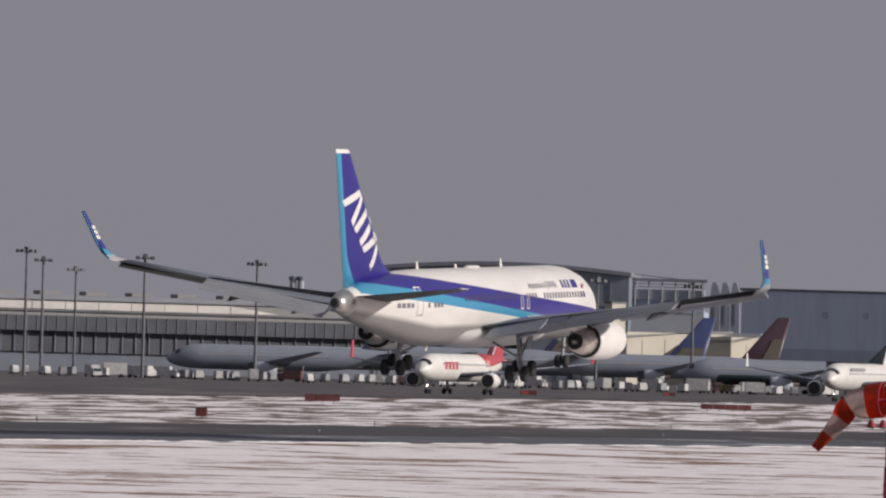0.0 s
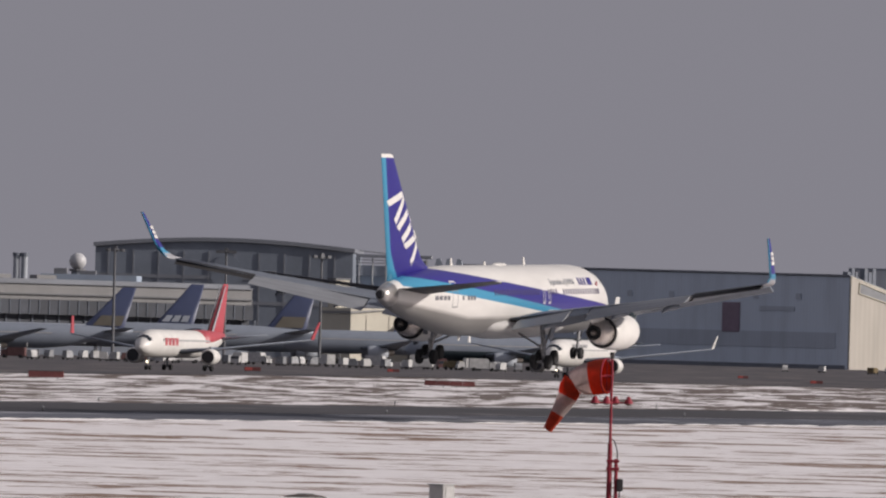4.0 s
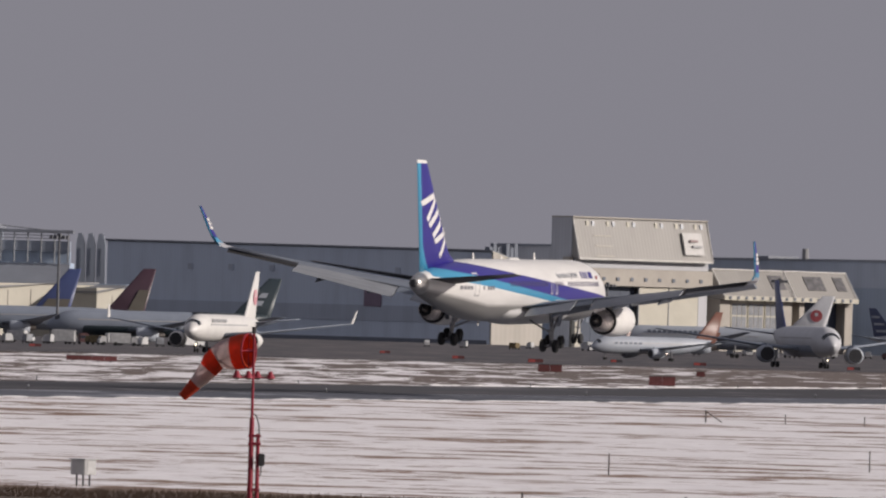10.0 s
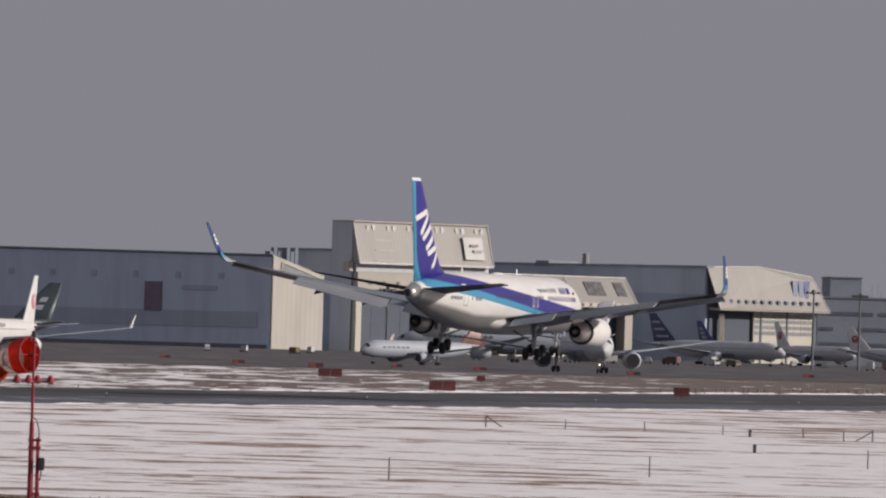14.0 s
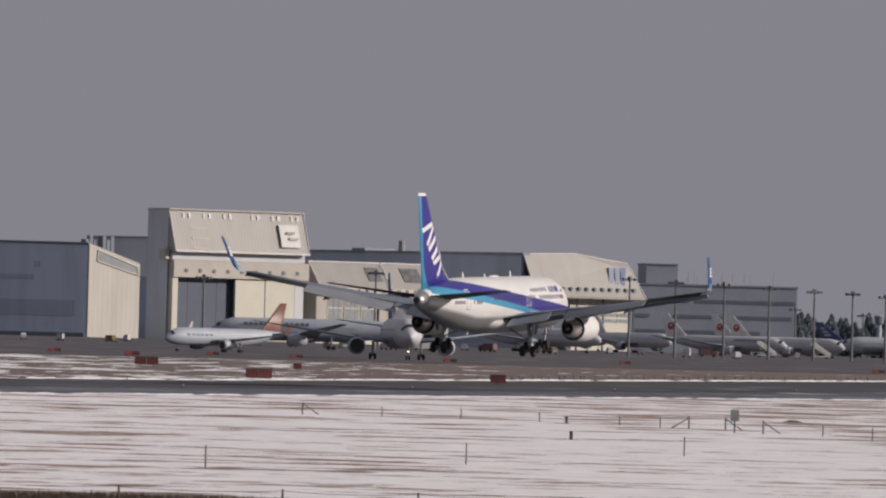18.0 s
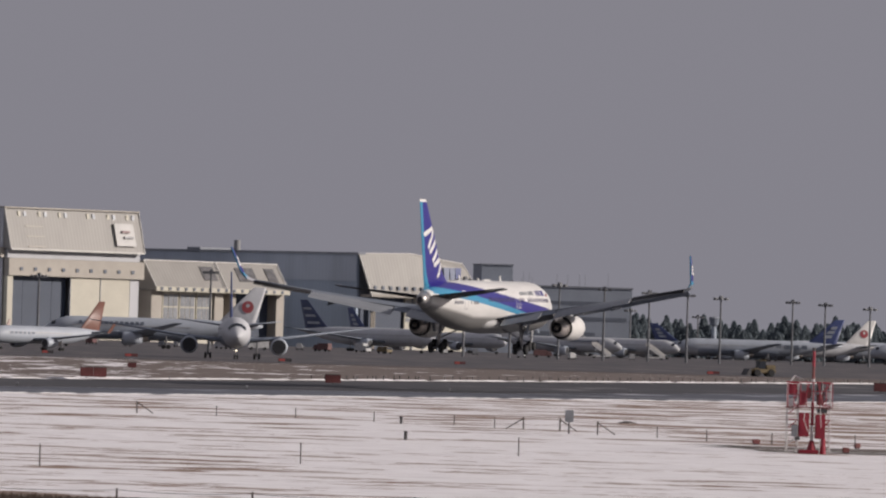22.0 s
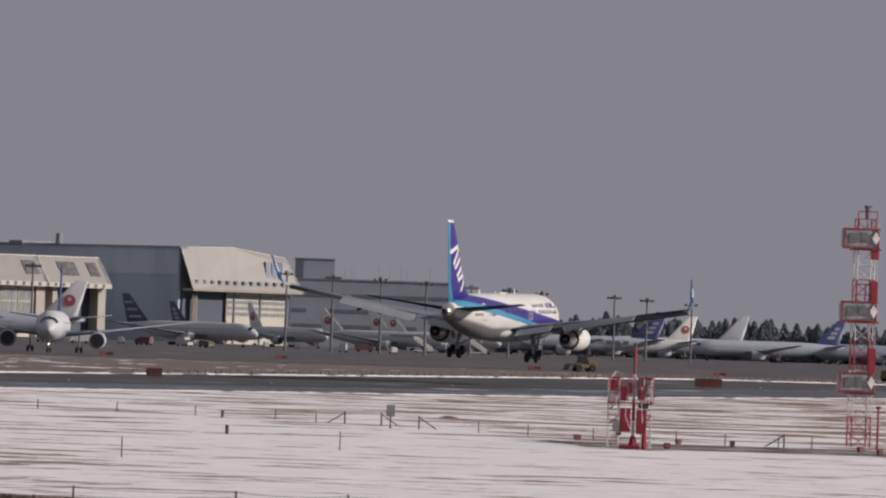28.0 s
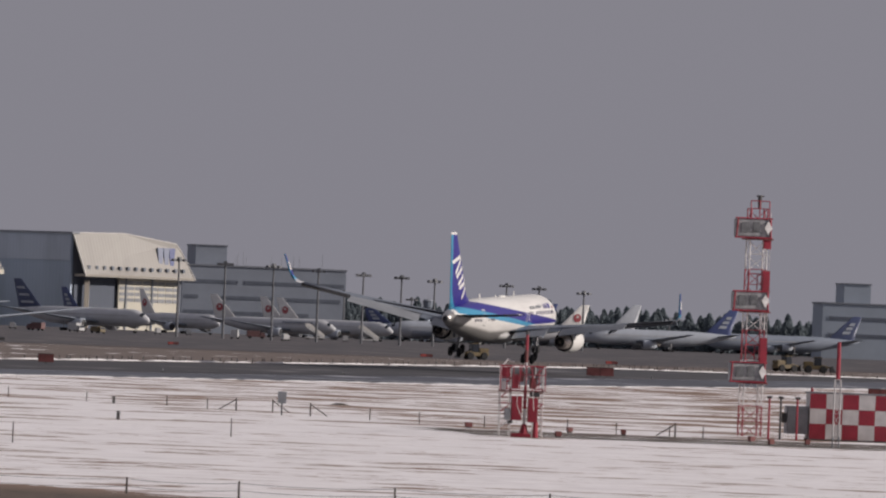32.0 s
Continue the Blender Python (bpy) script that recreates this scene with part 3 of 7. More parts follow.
def long_hangar():
    h = empty("hangar", spot(-195, 4000, 0, TURN), "long slate-blue hangar with a pale sloping end wall", "hangar")
    D = 250.0
    part("side_wall", wedge([(0.4, 0), (D, 0), (D, 38.0), (0.4, 36.3)], 0, 1.0), M["haze_blue_wall"], h)
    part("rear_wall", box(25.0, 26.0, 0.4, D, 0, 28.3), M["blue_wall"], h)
    # band, vents and lettering take a paler slate, softened as if by haze
    part("window_band", box(-0.25, 0.05, 8, D, 8.2, 14.4), M["blue_wall"], h)
    part("base_band", box(-0.3, 0.05, 2, D, 0, 1.6), M["band"], h)
    part("roof", plate([(-0.6, -0.6, 36.6), (26.2, -0.6, 28.9), (26.2, D + 1, 30.6), (-0.6, D + 1, 38.3)], (0, 0, 1), 0.7), M["roof"], h)
    part("freight_door", box(-0.5, 0.05, 68.5, 79.5, 13.8, 25.6, 0.1), surface("plum_door_paint", (0.24, 0.18, 0.24), 0.6, vary=0.1, scale=0.2), h, "dull plum freight door")
    for i in range(7):
        part("wall_vent", box(-0.35, 0.05, 30 + i * 27, 33.2 + i * 27, 27.2, 29.6), M["blue_wall"], h)
    part("painted_mark", box(-0.3, 0.05, 34, 56, 22.6, 24.4), M["blue_wall"], h, "faded lettering bars")
    part("end_wall", plate([(0, 0, 0), (26, 0, 0), (26, 0, 24.6), (26, 0, 28.8), (0, 0, 36.3)], (0, -1, 0), 0.7), M["end_wall"], h, "pale tan end wall")
    part("clerestory", plate([(4.0, -0.72, 30.0), (25.2, -0.72, 24.8), (24.4, -0.72, 28.2), (4.2, -0.72, 34.3)], (0, -1, 0), 0.12), M["glazing"], h)
    for a, b2 in (((4.0, 30.0), (25.2, 24.8)), ((25.2, 24.8), (24.4, 28.2)), ((24.4, 28.2), (4.2, 34.3)), ((4.2, 34.3), (4.0, 30.0))):
        part("window_frame", rod((a[0], -0.9, a[1]), (b2[0], -0.9, b2[1]), 0.28, None, 6), M["cream"], h)
    part("parapet", rod((0, -0.4, 36.5), (26, -0.4, 28.9), 0.35, None, 6), M["cream"], h)
    for i in range(6):
        part("roof_unit", box(6 + i * 2.9, 7.6 + i * 2.9, 9 + (i % 3), 12, 33.0, 38.6 + (i % 2) * 1.5), M["band"], h)


def low_hangar():
    h = stretched(spot(200, 4095, 0, TURN), 1.024, "low tan hangar with sloping fascia and glazed doors")
    W = 70.0
    part("body", box(0, W, 6.0, 46, 0, 31), M["grey_wall"], h)
    for x0, x1 in ((0, 36.6), (37.2, W)):
        part("fascia", wedge([(5.9, 32.0), (2.0, 32.0), (-6.0, 21.6), (-6.0, 20.6), (5.9, 20.6)], x0, x1), M["tan"], h, "sloping tan fascia")
        part("fascia_edge", box(x0, x1, -6.5, -5.9, 20.2, 22.0), M["cream"], h)
        part("edge_trim", box(x0, x1, 1.6, 2.3, 32.02, 32.5), M["trim_pale"], h)
        for x in (x0 + 0.2, x1 - 0.2):
            part("edge_trim", rod((x, 1.95, 32.1), (x, -6.1, 21.7), 0.28, None, 6), M["trim_pale"], h)
    for i in range(16):
        part("lamp_box", box(2.2 + i * 4.2, 3.3 + i * 4.2, -6.8, -6.52, 20.6, 21.8), M["band"], h)
    for x0, x1 in ((0.5, 6), (33.5, 38), (42, 44.5), (66, W)):
        part("pier", box(x0, x1, -3, 5.9, 0, 20.5), M["lintel"], h)
    for i in range(3):
        x0 = 7 + i * 8.8
        part("glazed_door", box(x0, x0 + 8.2, -2.2, -1.6, 0, 20.4), M["cream"], h)
        for r in range(2):
            for c in range(3):
                part("pane", box(x0 + 0.5 + c * 2.5, x0 + 2.7 + c * 2.5, -2.34, -2.22, 9.2 + r * 5.2, 13.8 + r * 5.2), M["glazing"], h)
    # flat dark sheet in place of the shaded bay depth
    part("open_bay", box(45, 65.6, 2, 2.6, 0, 20.4), M["bay_shade_blue"], h)
    for x0, x1 in ((27.5, 34.5), (46, 55.5), (61.5, 66.5)):
        part("skylight", wedge([(0.40, 30.4), (-3.70, 25.0), (-3.45, 24.9), (0.65, 30.3)], x0, x1), M["skylight"], h, "dark grimy skylight panel")


def wide_hangar():
    h = stretched(spot(574, 4150, 0, TURN), 1.0375, "wide dark hangar with a pale tan front fascia")
    W, D = 58.0, 137.0
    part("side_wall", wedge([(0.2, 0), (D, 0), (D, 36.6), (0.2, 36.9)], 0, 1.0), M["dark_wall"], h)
    part("hall", plate([(1.05, 0.7, 0), (57.0, 0.7, 0), (57.0, 0.7, 31.0), (54.6, 0.7, 34.0), (27, 0.7, 37.0), (1.05, 0.7, 36.5)], (0, 1, 0), D - 1), M["roof"], h)
    part("wall_stripe", box(-0.3, 0.05, 0.5, D, 26.5, 36.4), M["blue_wall"], h)
    part("roof_edge", wedge([(-1, 37.0), (D + 1, 36.7), (D + 1, 37.5), (-1, 37.8)], -0.8, 3.0), M["roof"], h)
    part("fascia", plate([(0, 0, 37.2), (27, 0, 37.8), (55, 0, 34.6), (58, 0, 31.5), (60.5, -6.0, 20.6), (2.0, -6.0, 20.6)], (0.1, -1, 0), 0.6), M["tan"], h, "broad pale tan fascia")
    for a_, b_ in (((0, 0, 37.4), (27, 0, 38.0)), ((27, 0, 38.0), (55, 0, 34.8)), ((55, 0, 34.8), (58, 0, 31.7)), ((0, 0, 37.3), (2.0, -6.2, 20.7)), ((58, 0, 31.6), (60.5, -6.2, 20.7))):
        part("edge_trim", rod((a_[0], a_[1] - 0.5, a_[2]), (b_[0], b_[1] - 0.5, b_[2]), 0.26, None, 6), M["trim_pale"], h)
    part("fascia_bottom", wedge([(0.1, 20.4), (-6.4, 20.4), (-6.6, 21.4), (0.1, 21.4)], 2.0, 60), M["lintel"], h)
    for i in range(13):
        part("lamp_box", box(4 + i * 4.2, 5.2 + i * 4.2, -5.7, -4.6, 23.4, 24.8), M["band"], h)
    # winged emblem as plain slanted shapes
    for x, s in ((43.0, "blue_mark"), (46.2, "blue_mark"), (49.2, "deep_far")):
        part("emblem_shape", plate([(x, -3.3, 25.4), (x + 1.8, -3.3, 25.4), (x + 4.0, -1.3, 33.0), (x + 1.0, -1.3, 33.0)], (0, -1, 0), 0.7), M.get(s) or M["band"], h)
    part("door", box(24.5, 57.8, -1.2, -0.4, 0, 20.3), M["cream"], h, "pale sliding doors with glazed rows")
    for r in range(4):
        for c in range(8):
            part("pane", box(25 + c * 4.1, 28.7 + c * 4.1, -1.36, -1.22, 11.2 + r * 2.3, 12.6 + r * 2.3), M["glazing"], h)
    for x in (28, 42, 56.8):
        part("door_frame", box(x, x + 0.7, -1.6, -1.2, 0, 20.3), M["band"], h)
    # dark sheet over the hall front paints the open bay's shade
    part("open_bay", box(2, 24, 0.0, 0.15, 0, 20.3), M["bay_shade_blue"], h)
    part("chimney", rod((24, 100, 36), (24, 100, 42), 1.5, 1.3, 10), M["terminal_white"], h)
    part("roof_unit", box(20, 36, 118, 126, 36.6, 38.8), M["roof"], h)
    each("drain_pipe", [((6 + i * 0.9, -2, 0), (6 + i * 0.9, -2, 19)) for i in range(3)], 0.35, M["lintel"], h)


M["blue_mark"] = surface("faded_grey_blue_paint", (0.16, 0.185, 0.27), 0.6, vary=0.1)
M["deep_far"] = surface("faded_blue_paint", (0.06, 0.08, 0.22), 0.6, vary=0.1)
tan_hangar()
long_hangar()
low_hangar()
wide_hangar()


def office(bearing, y, width, height, depth, label, turn, pent, bands, paint="office"):
    h = empty("office_building", spot(bearing, y, 0, turn), label, "building")
    part("wall", box(0, width, 0, depth, 0, height), M[paint], h)
    part("roof", box(-0.4, width + 0.4, -0.4, depth, height, height + 0.7), M["roof"], h)
    for z, x0, x1 in bands:
        part("window_band", box(x0 * width, x1 * width, -0.2, 0.05, z, z + 1.5), M["office_band"], h)
        k = int((x1 - x0) * width / 3.2)
        for i in range(k):
            part("window_mullion", box(x0 * width + i * 3.2 + 2.6, x0 * width + i * 3.2 + 2.9, -0.24, -0.2, z, z + 1.5), M["office_band"], h)
    if pent:
        part("penthouse", box(pent[0], pent[1], 4, depth - 4, height + 0.7, pent[2]), M[paint], h)
        part("penthouse_roof", box(pent[0] - 0.3, pent[1] + 0.3, 3.6, depth - 3.6, pent[2], pent[2] + 0.5), M["roof"], h)
    rnd = random.Random(int(bearing))
    for i in range(9):
        x = width * (0.28 + 0.6 * rnd.random())
        part("aerial", rod((x, 6, height), (x, 6, height + 3 + 4 * rnd.random()), 0.12, 0.06, 5), M["mast_grey"], h)
    return h


office(772, 4330, 70.2, 28.6, 40, "broad grey maintenance building with window bands", 4.0, (5.7, 19.1, 37.3),
       [(21.4, 0.02, 0.34), (21.4, 0.38, 0.99), (14.8, 0.02, 0.10), (14.8, 0.25, 0.56), (14.8, 0.62, 0.97), (8.3, 0.02, 0.20), (8.3, 0.26, 0.55), (8.3, 0.62, 0.78)])
office(1913, 4200, 66.0, 22.6, 40, "grey office block with rooftop plant room", 0.0, (9.0, 20.2, 31.0), [(16.0, 0.04, 0.95), (9.0, 0.04, 0.95)], "pale_office")


def terminal():
    t = empty("terminal_building", spot(-2330, 2800, 0, 30), "long terminal with a pale roof band and glazed gallery", "terminal")
    W = 184.0
    part("roof", box(0, W, -2, 30, 20.0, 21.4), M["roof"], t)
    part("roof_edge", box(-0.5, W, -4.2, -2.0, 20.02, 20.5), M["roof"], t)
    part("roof_fascia", box(-0.5, W, -3.6, -2.02, 15.6, 20.0), M["terminal_white"], t, "pale curved roof fascia")
    for i in range(9):
        u0, u1 = i * 10.1, i * 10.1 + 9.9
        part("light_panel", box(u0, u1, -3.9, -3.62, 17.5, 19.6, 0.03), M["bright_panel"], t, "bright white clerestory panel")
    part("light_panel", plate([(91.0, -3.62, 17.5), (106.0, -3.62, 17.55), (98.0, -3.62, 18.7), (91.0, -3.62, 19.5)], (0, -1, 0), 0.28), M["bright_panel"], t, "bright white clerestory panel")
    part("gutter", box(-0.5, W, -4.3, -3.62, 16.9, 17.3), M["terminal_grey"], t)
    part("lower_fascia", box(-0.5, W, -4.5, -2.03, 11.4, 15.5), M["gallery_glass"], t, "dark glazed clerestory")
    for i in range(60):
        part("mullion", box(1 + i * 3.05, 1.25 + i * 3.05, -4.7, -4.52, 11.4, 15.5), M["band"], t)
    part("gallery", box(0, W, -2, 0, 5.5, 11.3), M["gallery_glass"], t)
    for i in range(46):
        part("mullion", box(1 + i * 4.1, 1.45 + i * 4.1, -2.4, -2.02, 5.5, 11.3), M["band"], t)
    part("base_wall", box(0, W, -1.2, 0, 0, 5.4), M["band"], t)
    part("rear_wall", box(0, W, 0.05, 30, 0, 19.9), M["terminal_grey"], t)
    for i in range(9):
        part("skylight", box(8 + i * 14, 14 + i * 14, 4, 9, 21.5, 22.6), M["terminal_white"], t)
    for b in (-1675, -1661):
        s = empty("chimney_stack", spot(b, 3250), "pale twin boiler stack with dark rim", "chimney")
        part("shaft", rod((0, 0, 0), (0, 0, 30.5), 1.25, 1.05, 12), M["white_far"], s)
        part("rim", rod((0, 0, 30.4), (0, 0, 31.6), 1.35, 1.35, 12), M["band"], s)
    rd = empty("radar_dome", spot(-1566, 3260), "white radar dome on a grey tower", "radome")
    part("tower", rod((0, 0, 0), (0, 0, 27.0), 2.2, 2.0, 12), M["office"], rd)
    part("gallery_ring", rod((0, 0, 27.0 - 0.8), (0, 0, 27.0), 2.7, 2.7, 16), M["terminal_grey"], rd)
    part("dome", tube_y([(2.75 * math.sin(q * math.pi / 14 - math.pi / 2), 29.4, max(0.02, 2.75 * math.cos(q * math.pi / 14 - math.pi / 2)), max(0.02, 2.75 * math.cos(q * math.pi / 14 - math.pi / 2))) for q in range(15)], 24), M["white_mid"], rd, "", True)
    g = empty("concourse_building", spot(-1535, 3300), "large dark glazed concourse with a shallow arched roof", "terminal")
    W = 84.0
    pts = [(0, 0), (W, 0)] + [(W - W * i / 12, 33.2 + 4.0 * math.sin(math.pi * (0.12 + 0.76 * i / 12))) for i in range(13)]
    part("wall", plate([(x, 0, z) for x, z in pts], (0, 1, 0), 50), M["curtain"], g)
    rp = [(W + 0.6 - (W + 1.2) * i / 12, 33.3 + 4.0 * math.sin(math.pi * (0.12 + 0.76 * i / 12))) for i in range(13)]
    part("roof", plate([(x, -1.0, z) for x, z in rp] + [(x, -1.0, z + 1.3) for x, z in reversed(rp)], (0, 1, 0), 52), M["roof"], g)
    for i in range(10):
        part("mullion", box(4 + i * 8.2, 4.5 + i * 8.2, -0.3, -0.02, 0, 34), M["roof"], g)
    for z in (9, 17, 25):
        part("floor_band", box(0.2, W - 0.2, -0.25, -0.02, z, z + 1.2), M["roof"], g)
    part("round_window", plate([(43 + 5.4 * math.cos(a * 0.2618), -0.32, 26.5 + (6.6 if math.sin(a * 0.2618) > 0 else 4.5) * math.sin(a * 0.2618)) for a in range(24)], (0, 1, 0), 0.25), M["curtain"], g)
    lb = empty("service_block", spot(-1632, 3150, 0, 0), "low dark service block on the terminal roofline", "building")
    part("wall", box(0, 30, 0, 20, 0, 24.6), M["dark_wall"], lb)
    part("roof_unit", box(4, 8, 2, 6, 24.6, 26.4), M["terminal_grey"], lb)
    part("roof_unit", box(12, 17, 2, 6, 24.6, 25.8), M["terminal_grey"], lb)
    # pier head with open roof frame, pale stair towers and annexes
    p = empty("pier_building", spot(-1089, 3320), "pier end with an open roof frame and pale stair tower", "terminal")
    part("body", box(0, 27, 0, 30, 0, 24.0), M["dark_wall"], p)
    part("low_wing", box(27.05, 46, 0, 30, 0, 17.5), M["dark_wall"], p)
    part("slate_roof", wedge([(-8, 17.0), (0, 23.6), (0, 17.0)], 0, 27), M["roof"], p, "slate sloping roof")
    part("gallery", box(0, 27, -1, 6, 27.6, 31.0), M["office"], p)
    part("gallery_wall", box(0, 27, 0.4, 6, 24.05, 27.58), M["dark_wall"], p)
    part("roof", box(-1, 28, -2, 8, 33.6, 34.6), M["roof"], p)
    part("rail", rods([((0, -1.2, 31.8), (27, -1.2, 31.8)), ((0, -1.2, 32.8), (27, -1.2, 32.8))], 0.16), M["mast_grey"], p)
    for i in range(7):
        part("post", rod((i * 4.4, -1.2, 24), (i * 4.4, -1.2, 33.7), 0.25, None, 6), M["mast_grey"], p)
    st = empty("stair_tower", spot(-1106, 3250, 0, TURN), "tall pale cream stair tower", "building")
    part("wall", box(0, 5.6, 0, 4, 0, 25.6, 0.1), M["cream"], st)
    part("roof", box(-0.2, 5.8, -0.2, 4.2, 25.62, 26.2), M["terminal_grey"], st)
    part("upper_frame", rods([((2, -1, 36.0), (26, -1, 33.9)), ((2, -1, 34.6), (2, -1, 36.0)), ((14, -1, 34.6), (14, -1, 35.0))], 0.2), M["mast_grey"], p)
    for b, w, hh, turn in ((-1078, 41.0, 16.6, TURN), (-893, 13.2, 15.8, TURN)):
        a = empty("annex_building", spot(b, 3200, 0, turn), "small cream annex with flat overhanging roof", "building")
        part("wall", box(0, w, 0, 16, 0, hh), M["cream"], a)
        part("roof", plate([(-0.5, -0.6, hh - 1.8), (w * 0.5, -0.6, hh), (w + 0.5, -0.6, hh + 0.4), (w + 0.5, -0.6, hh + 1.0), (-0.5, -0.6, hh - 1.0)], (0, 1, 0), 17), M["terminal_white"], a)
        for i in range(int(w / 9)):
            part("joint", box(6 + i * 9, 6.25 + i * 9, -0.15, 0.0, 0, hh - 2.2), M["lintel"], a)
    v = empty("vent_tower", spot(-932, 3400), "grey curved vent cowls on the hangar roof", "ventilator")
    for i in range(3):
        x = i * 3.45
        part("cowl", plate([(x + 3.2 * f, 0, z) for f, z in ((0, 0), (1, 0), (0.9, 31), (0.6, 34.5), (0.2, 34.5), (0, 31))], (0, 1, 0), 4), M["office"], v)
        part("slot", box(x + 1.0, x + 1.5, -0.15, 0.02, 20.4, 29.5), M["band"], v)


terminal()


# ---- the landing airliner ----
# local axes: y ahead, x to its right, z up from the ground under the main wheels
NOSE = 29.6
MID = NOSE + 1.5            # wing, engines and main gear


M["cabin_glass"] = surface("tinted_cabin_window", (0.085, 0.075, 0.15), 0.3, vary=0.1)
M["title_grey"] = surface("title_grey", (0.16, 0.16, 0.18), 0.5, vary=0.1)
M["door_grey"] = surface("door_seam_grey", (0.30, 0.30, 0.31), 0.5, vary=0.1)
M["tail_metal"] = surface("brushed_tail_metal", (0.58, 0.56, 0.54), 0.38, 0.85, vary=0.15, scale=2)
M["fairing"] = surface("pale_grey_paint", (0.45, 0.445, 0.44), 0.4, vary=0.08)


def hero():
    a = empty("airliner", pose(-53.9, 705.5, 4.75, 0, 0, -17.4), "twin-engine white and blue jet airliner landing with gear and flaps down", "airplane")
    st = [(0, 3.95, 0.02, 0.02), (-0.25, 3.96, 0.42, 0.38), (-0.8, 4.0, 0.86, 0.78), (-1.6, 4.1, 1.25, 1.2), (-2.6, 4.28, 1.62, 1.62), (-3.8, 4.5, 1.96, 2.05), (-5.2, 4.63, 2.25, 2.4),
          (-7, 4.72, 2.44, 2.62), (-9, 4.75, 2.515, 2.705), (-15, 4.75, 2.515, 2.705), (-22, 4.75, 2.515, 2.705), (-30, 4.75, 2.515, 2.705), (-35.5, 4.75, 2.515, 2.705), (-38, 4.82, 2.48, 2.63),
          (-41, 4.95, 2.3, 2.42), (-44, 5.09, 1.98, 2.10), (-47, 5.20, 1.56, 1.70), (-49.5, 5.26, 1.18, 1.28), (-51.2, 5.29, 0.84, 0.90), (-52.4, 5.31, 0.54, 0.57), (-52.9, 5.32, 0.38, 0.38)]
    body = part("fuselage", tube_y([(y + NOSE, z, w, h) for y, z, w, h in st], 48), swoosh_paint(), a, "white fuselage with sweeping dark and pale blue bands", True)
    def skin(y, z):
        """Half width of the fuselage at that station and height."""
        zc, w, h = [float(np.interp(-y, [-r[0] for r in st], [r[k] for r in st])) for k in (1, 2, 3)]
        return w * math.sqrt(max(0.02, 1 - ((z - zc) / h) ** 2))

    part("exhaust_tip", rod((0, -52.88 + NOSE, 5.32), (0, -53.2 + NOSE, 5.34), 0.36, 0.28, 14), M["dark"], body)
    part("tail_cone_panel", tube_y([(y + NOSE, z, w + 0.012, h + 0.012) for y, z, w, h in st[-3:]], 32), M["tail_metal"], body, "bare metal tail cone panel", True)
    # wing-body fairing
    part("belly_fairing", tube_y([(y + MID, z, w, h) for y, z, w, h in [(-14.5, 2.7, 0.6, 0.3), (-17, 2.8, 2.2, 0.8), (-20, 2.78, 2.62, 0.98), (-29, 2.76, 2.66, 1.0), (-33, 2.9, 2.1, 0.8), (-36, 3.1, 0.8, 0.4)]], 28), M["fairing"], body, "pale grey wing fairing", True)
    part("cockpit_glass", plate([(s * 0.2 + 0, -2.35 + NOSE, 5.75) for s in (-5, 5)] + [(s * 0.2, -3.1 + NOSE, 6.25) for s in (5, -5)], (0, 0.55, 0.8), 0.08), M["glass"], body)
    for side in (1, -1):
        # cabin windows, one by one
        first = None
        for i in range(42):
            yy = -7.8 - i * 0.62
            if 20.6 < -yy < 22.6 or 17.0 < -yy < 17.8:
                continue
            r = 2.5
            m = pose(side * (r - 0.075), yy + NOSE, 5.45, 0, -side * 15)
            if first is None:
                first = part("cabin_window", box(-0.02, 0.03, -0.13, 0.13, -0.21, 0.21, 0.015), M["cabin_glass"], body, "small dark cabin window")
                first.matrix_basis = m
            else:
                share("cabin_window", first, m)
        for yy, w, zz0, zz1 in ((-20.4, 0.55, 4.55, 5.7), (-21.7, 0.55, 4.55, 5.7), (-42.4, 0.99, 4.35, 5.7)):
            for y0, y1, z0, z1 in ((0, 0.09, zz0, zz1), (w - 0.09, w, zz0, zz1), (0.09, w - 0.09, zz1 - 0.09, zz1), (0.09, w - 0.09, zz0, zz0 + 0.09)):
                quad = ((yy + y0, z0), (yy + y1, z0), (yy + y1, z1), (yy + y0, z1))
                part("door_outline", decal(quad, skin, side, 0.012, 8, 1), M["white" if yy > -30 else "door_grey"], body).location.y = NOSE
        for zz0, zz1 in ((5.72, 6.35),):
            for y0, y1, z0, z1 in ((-42.4, -42.31, zz0, zz1), (-41.5, -41.41, zz0, zz1), (-42.31, -41.5, zz1 - 0.09, zz1)):
                part("door_outline", decal(((y0, z0), (y1, z0), (y1, z1), (y0, z1)), skin, side, 0.012, 6, 1), M["white"], body).location.y = NOSE
        # wing
        rows = [(1.6, -16.9, -30.2, 3.05, 1.5), (2.9, -17.9, -30.5, 3.25, 1.4), (8.2, -21.4, -31.0, 4.22, 0.85), (14.0, -25.3, -32.3, 5.12, 0.55), (19.3, -29.0, -33.7, 6.05, 0.38), (23.7, -32.1, -34.9, 6.9, 0.26)]
        bm = bmesh.new()
        bm_loft(bm, [foil((side * x, le + MID, z), (side * x, te + MID, z + (le - te) * 0.022), t) for x, le, te, z, t in rows])
        bmesh.ops.recalc_face_normals(bm, faces=bm.faces[:])
        wing = part("wing", bm, M["wing"], a, "swept grey wing", True)
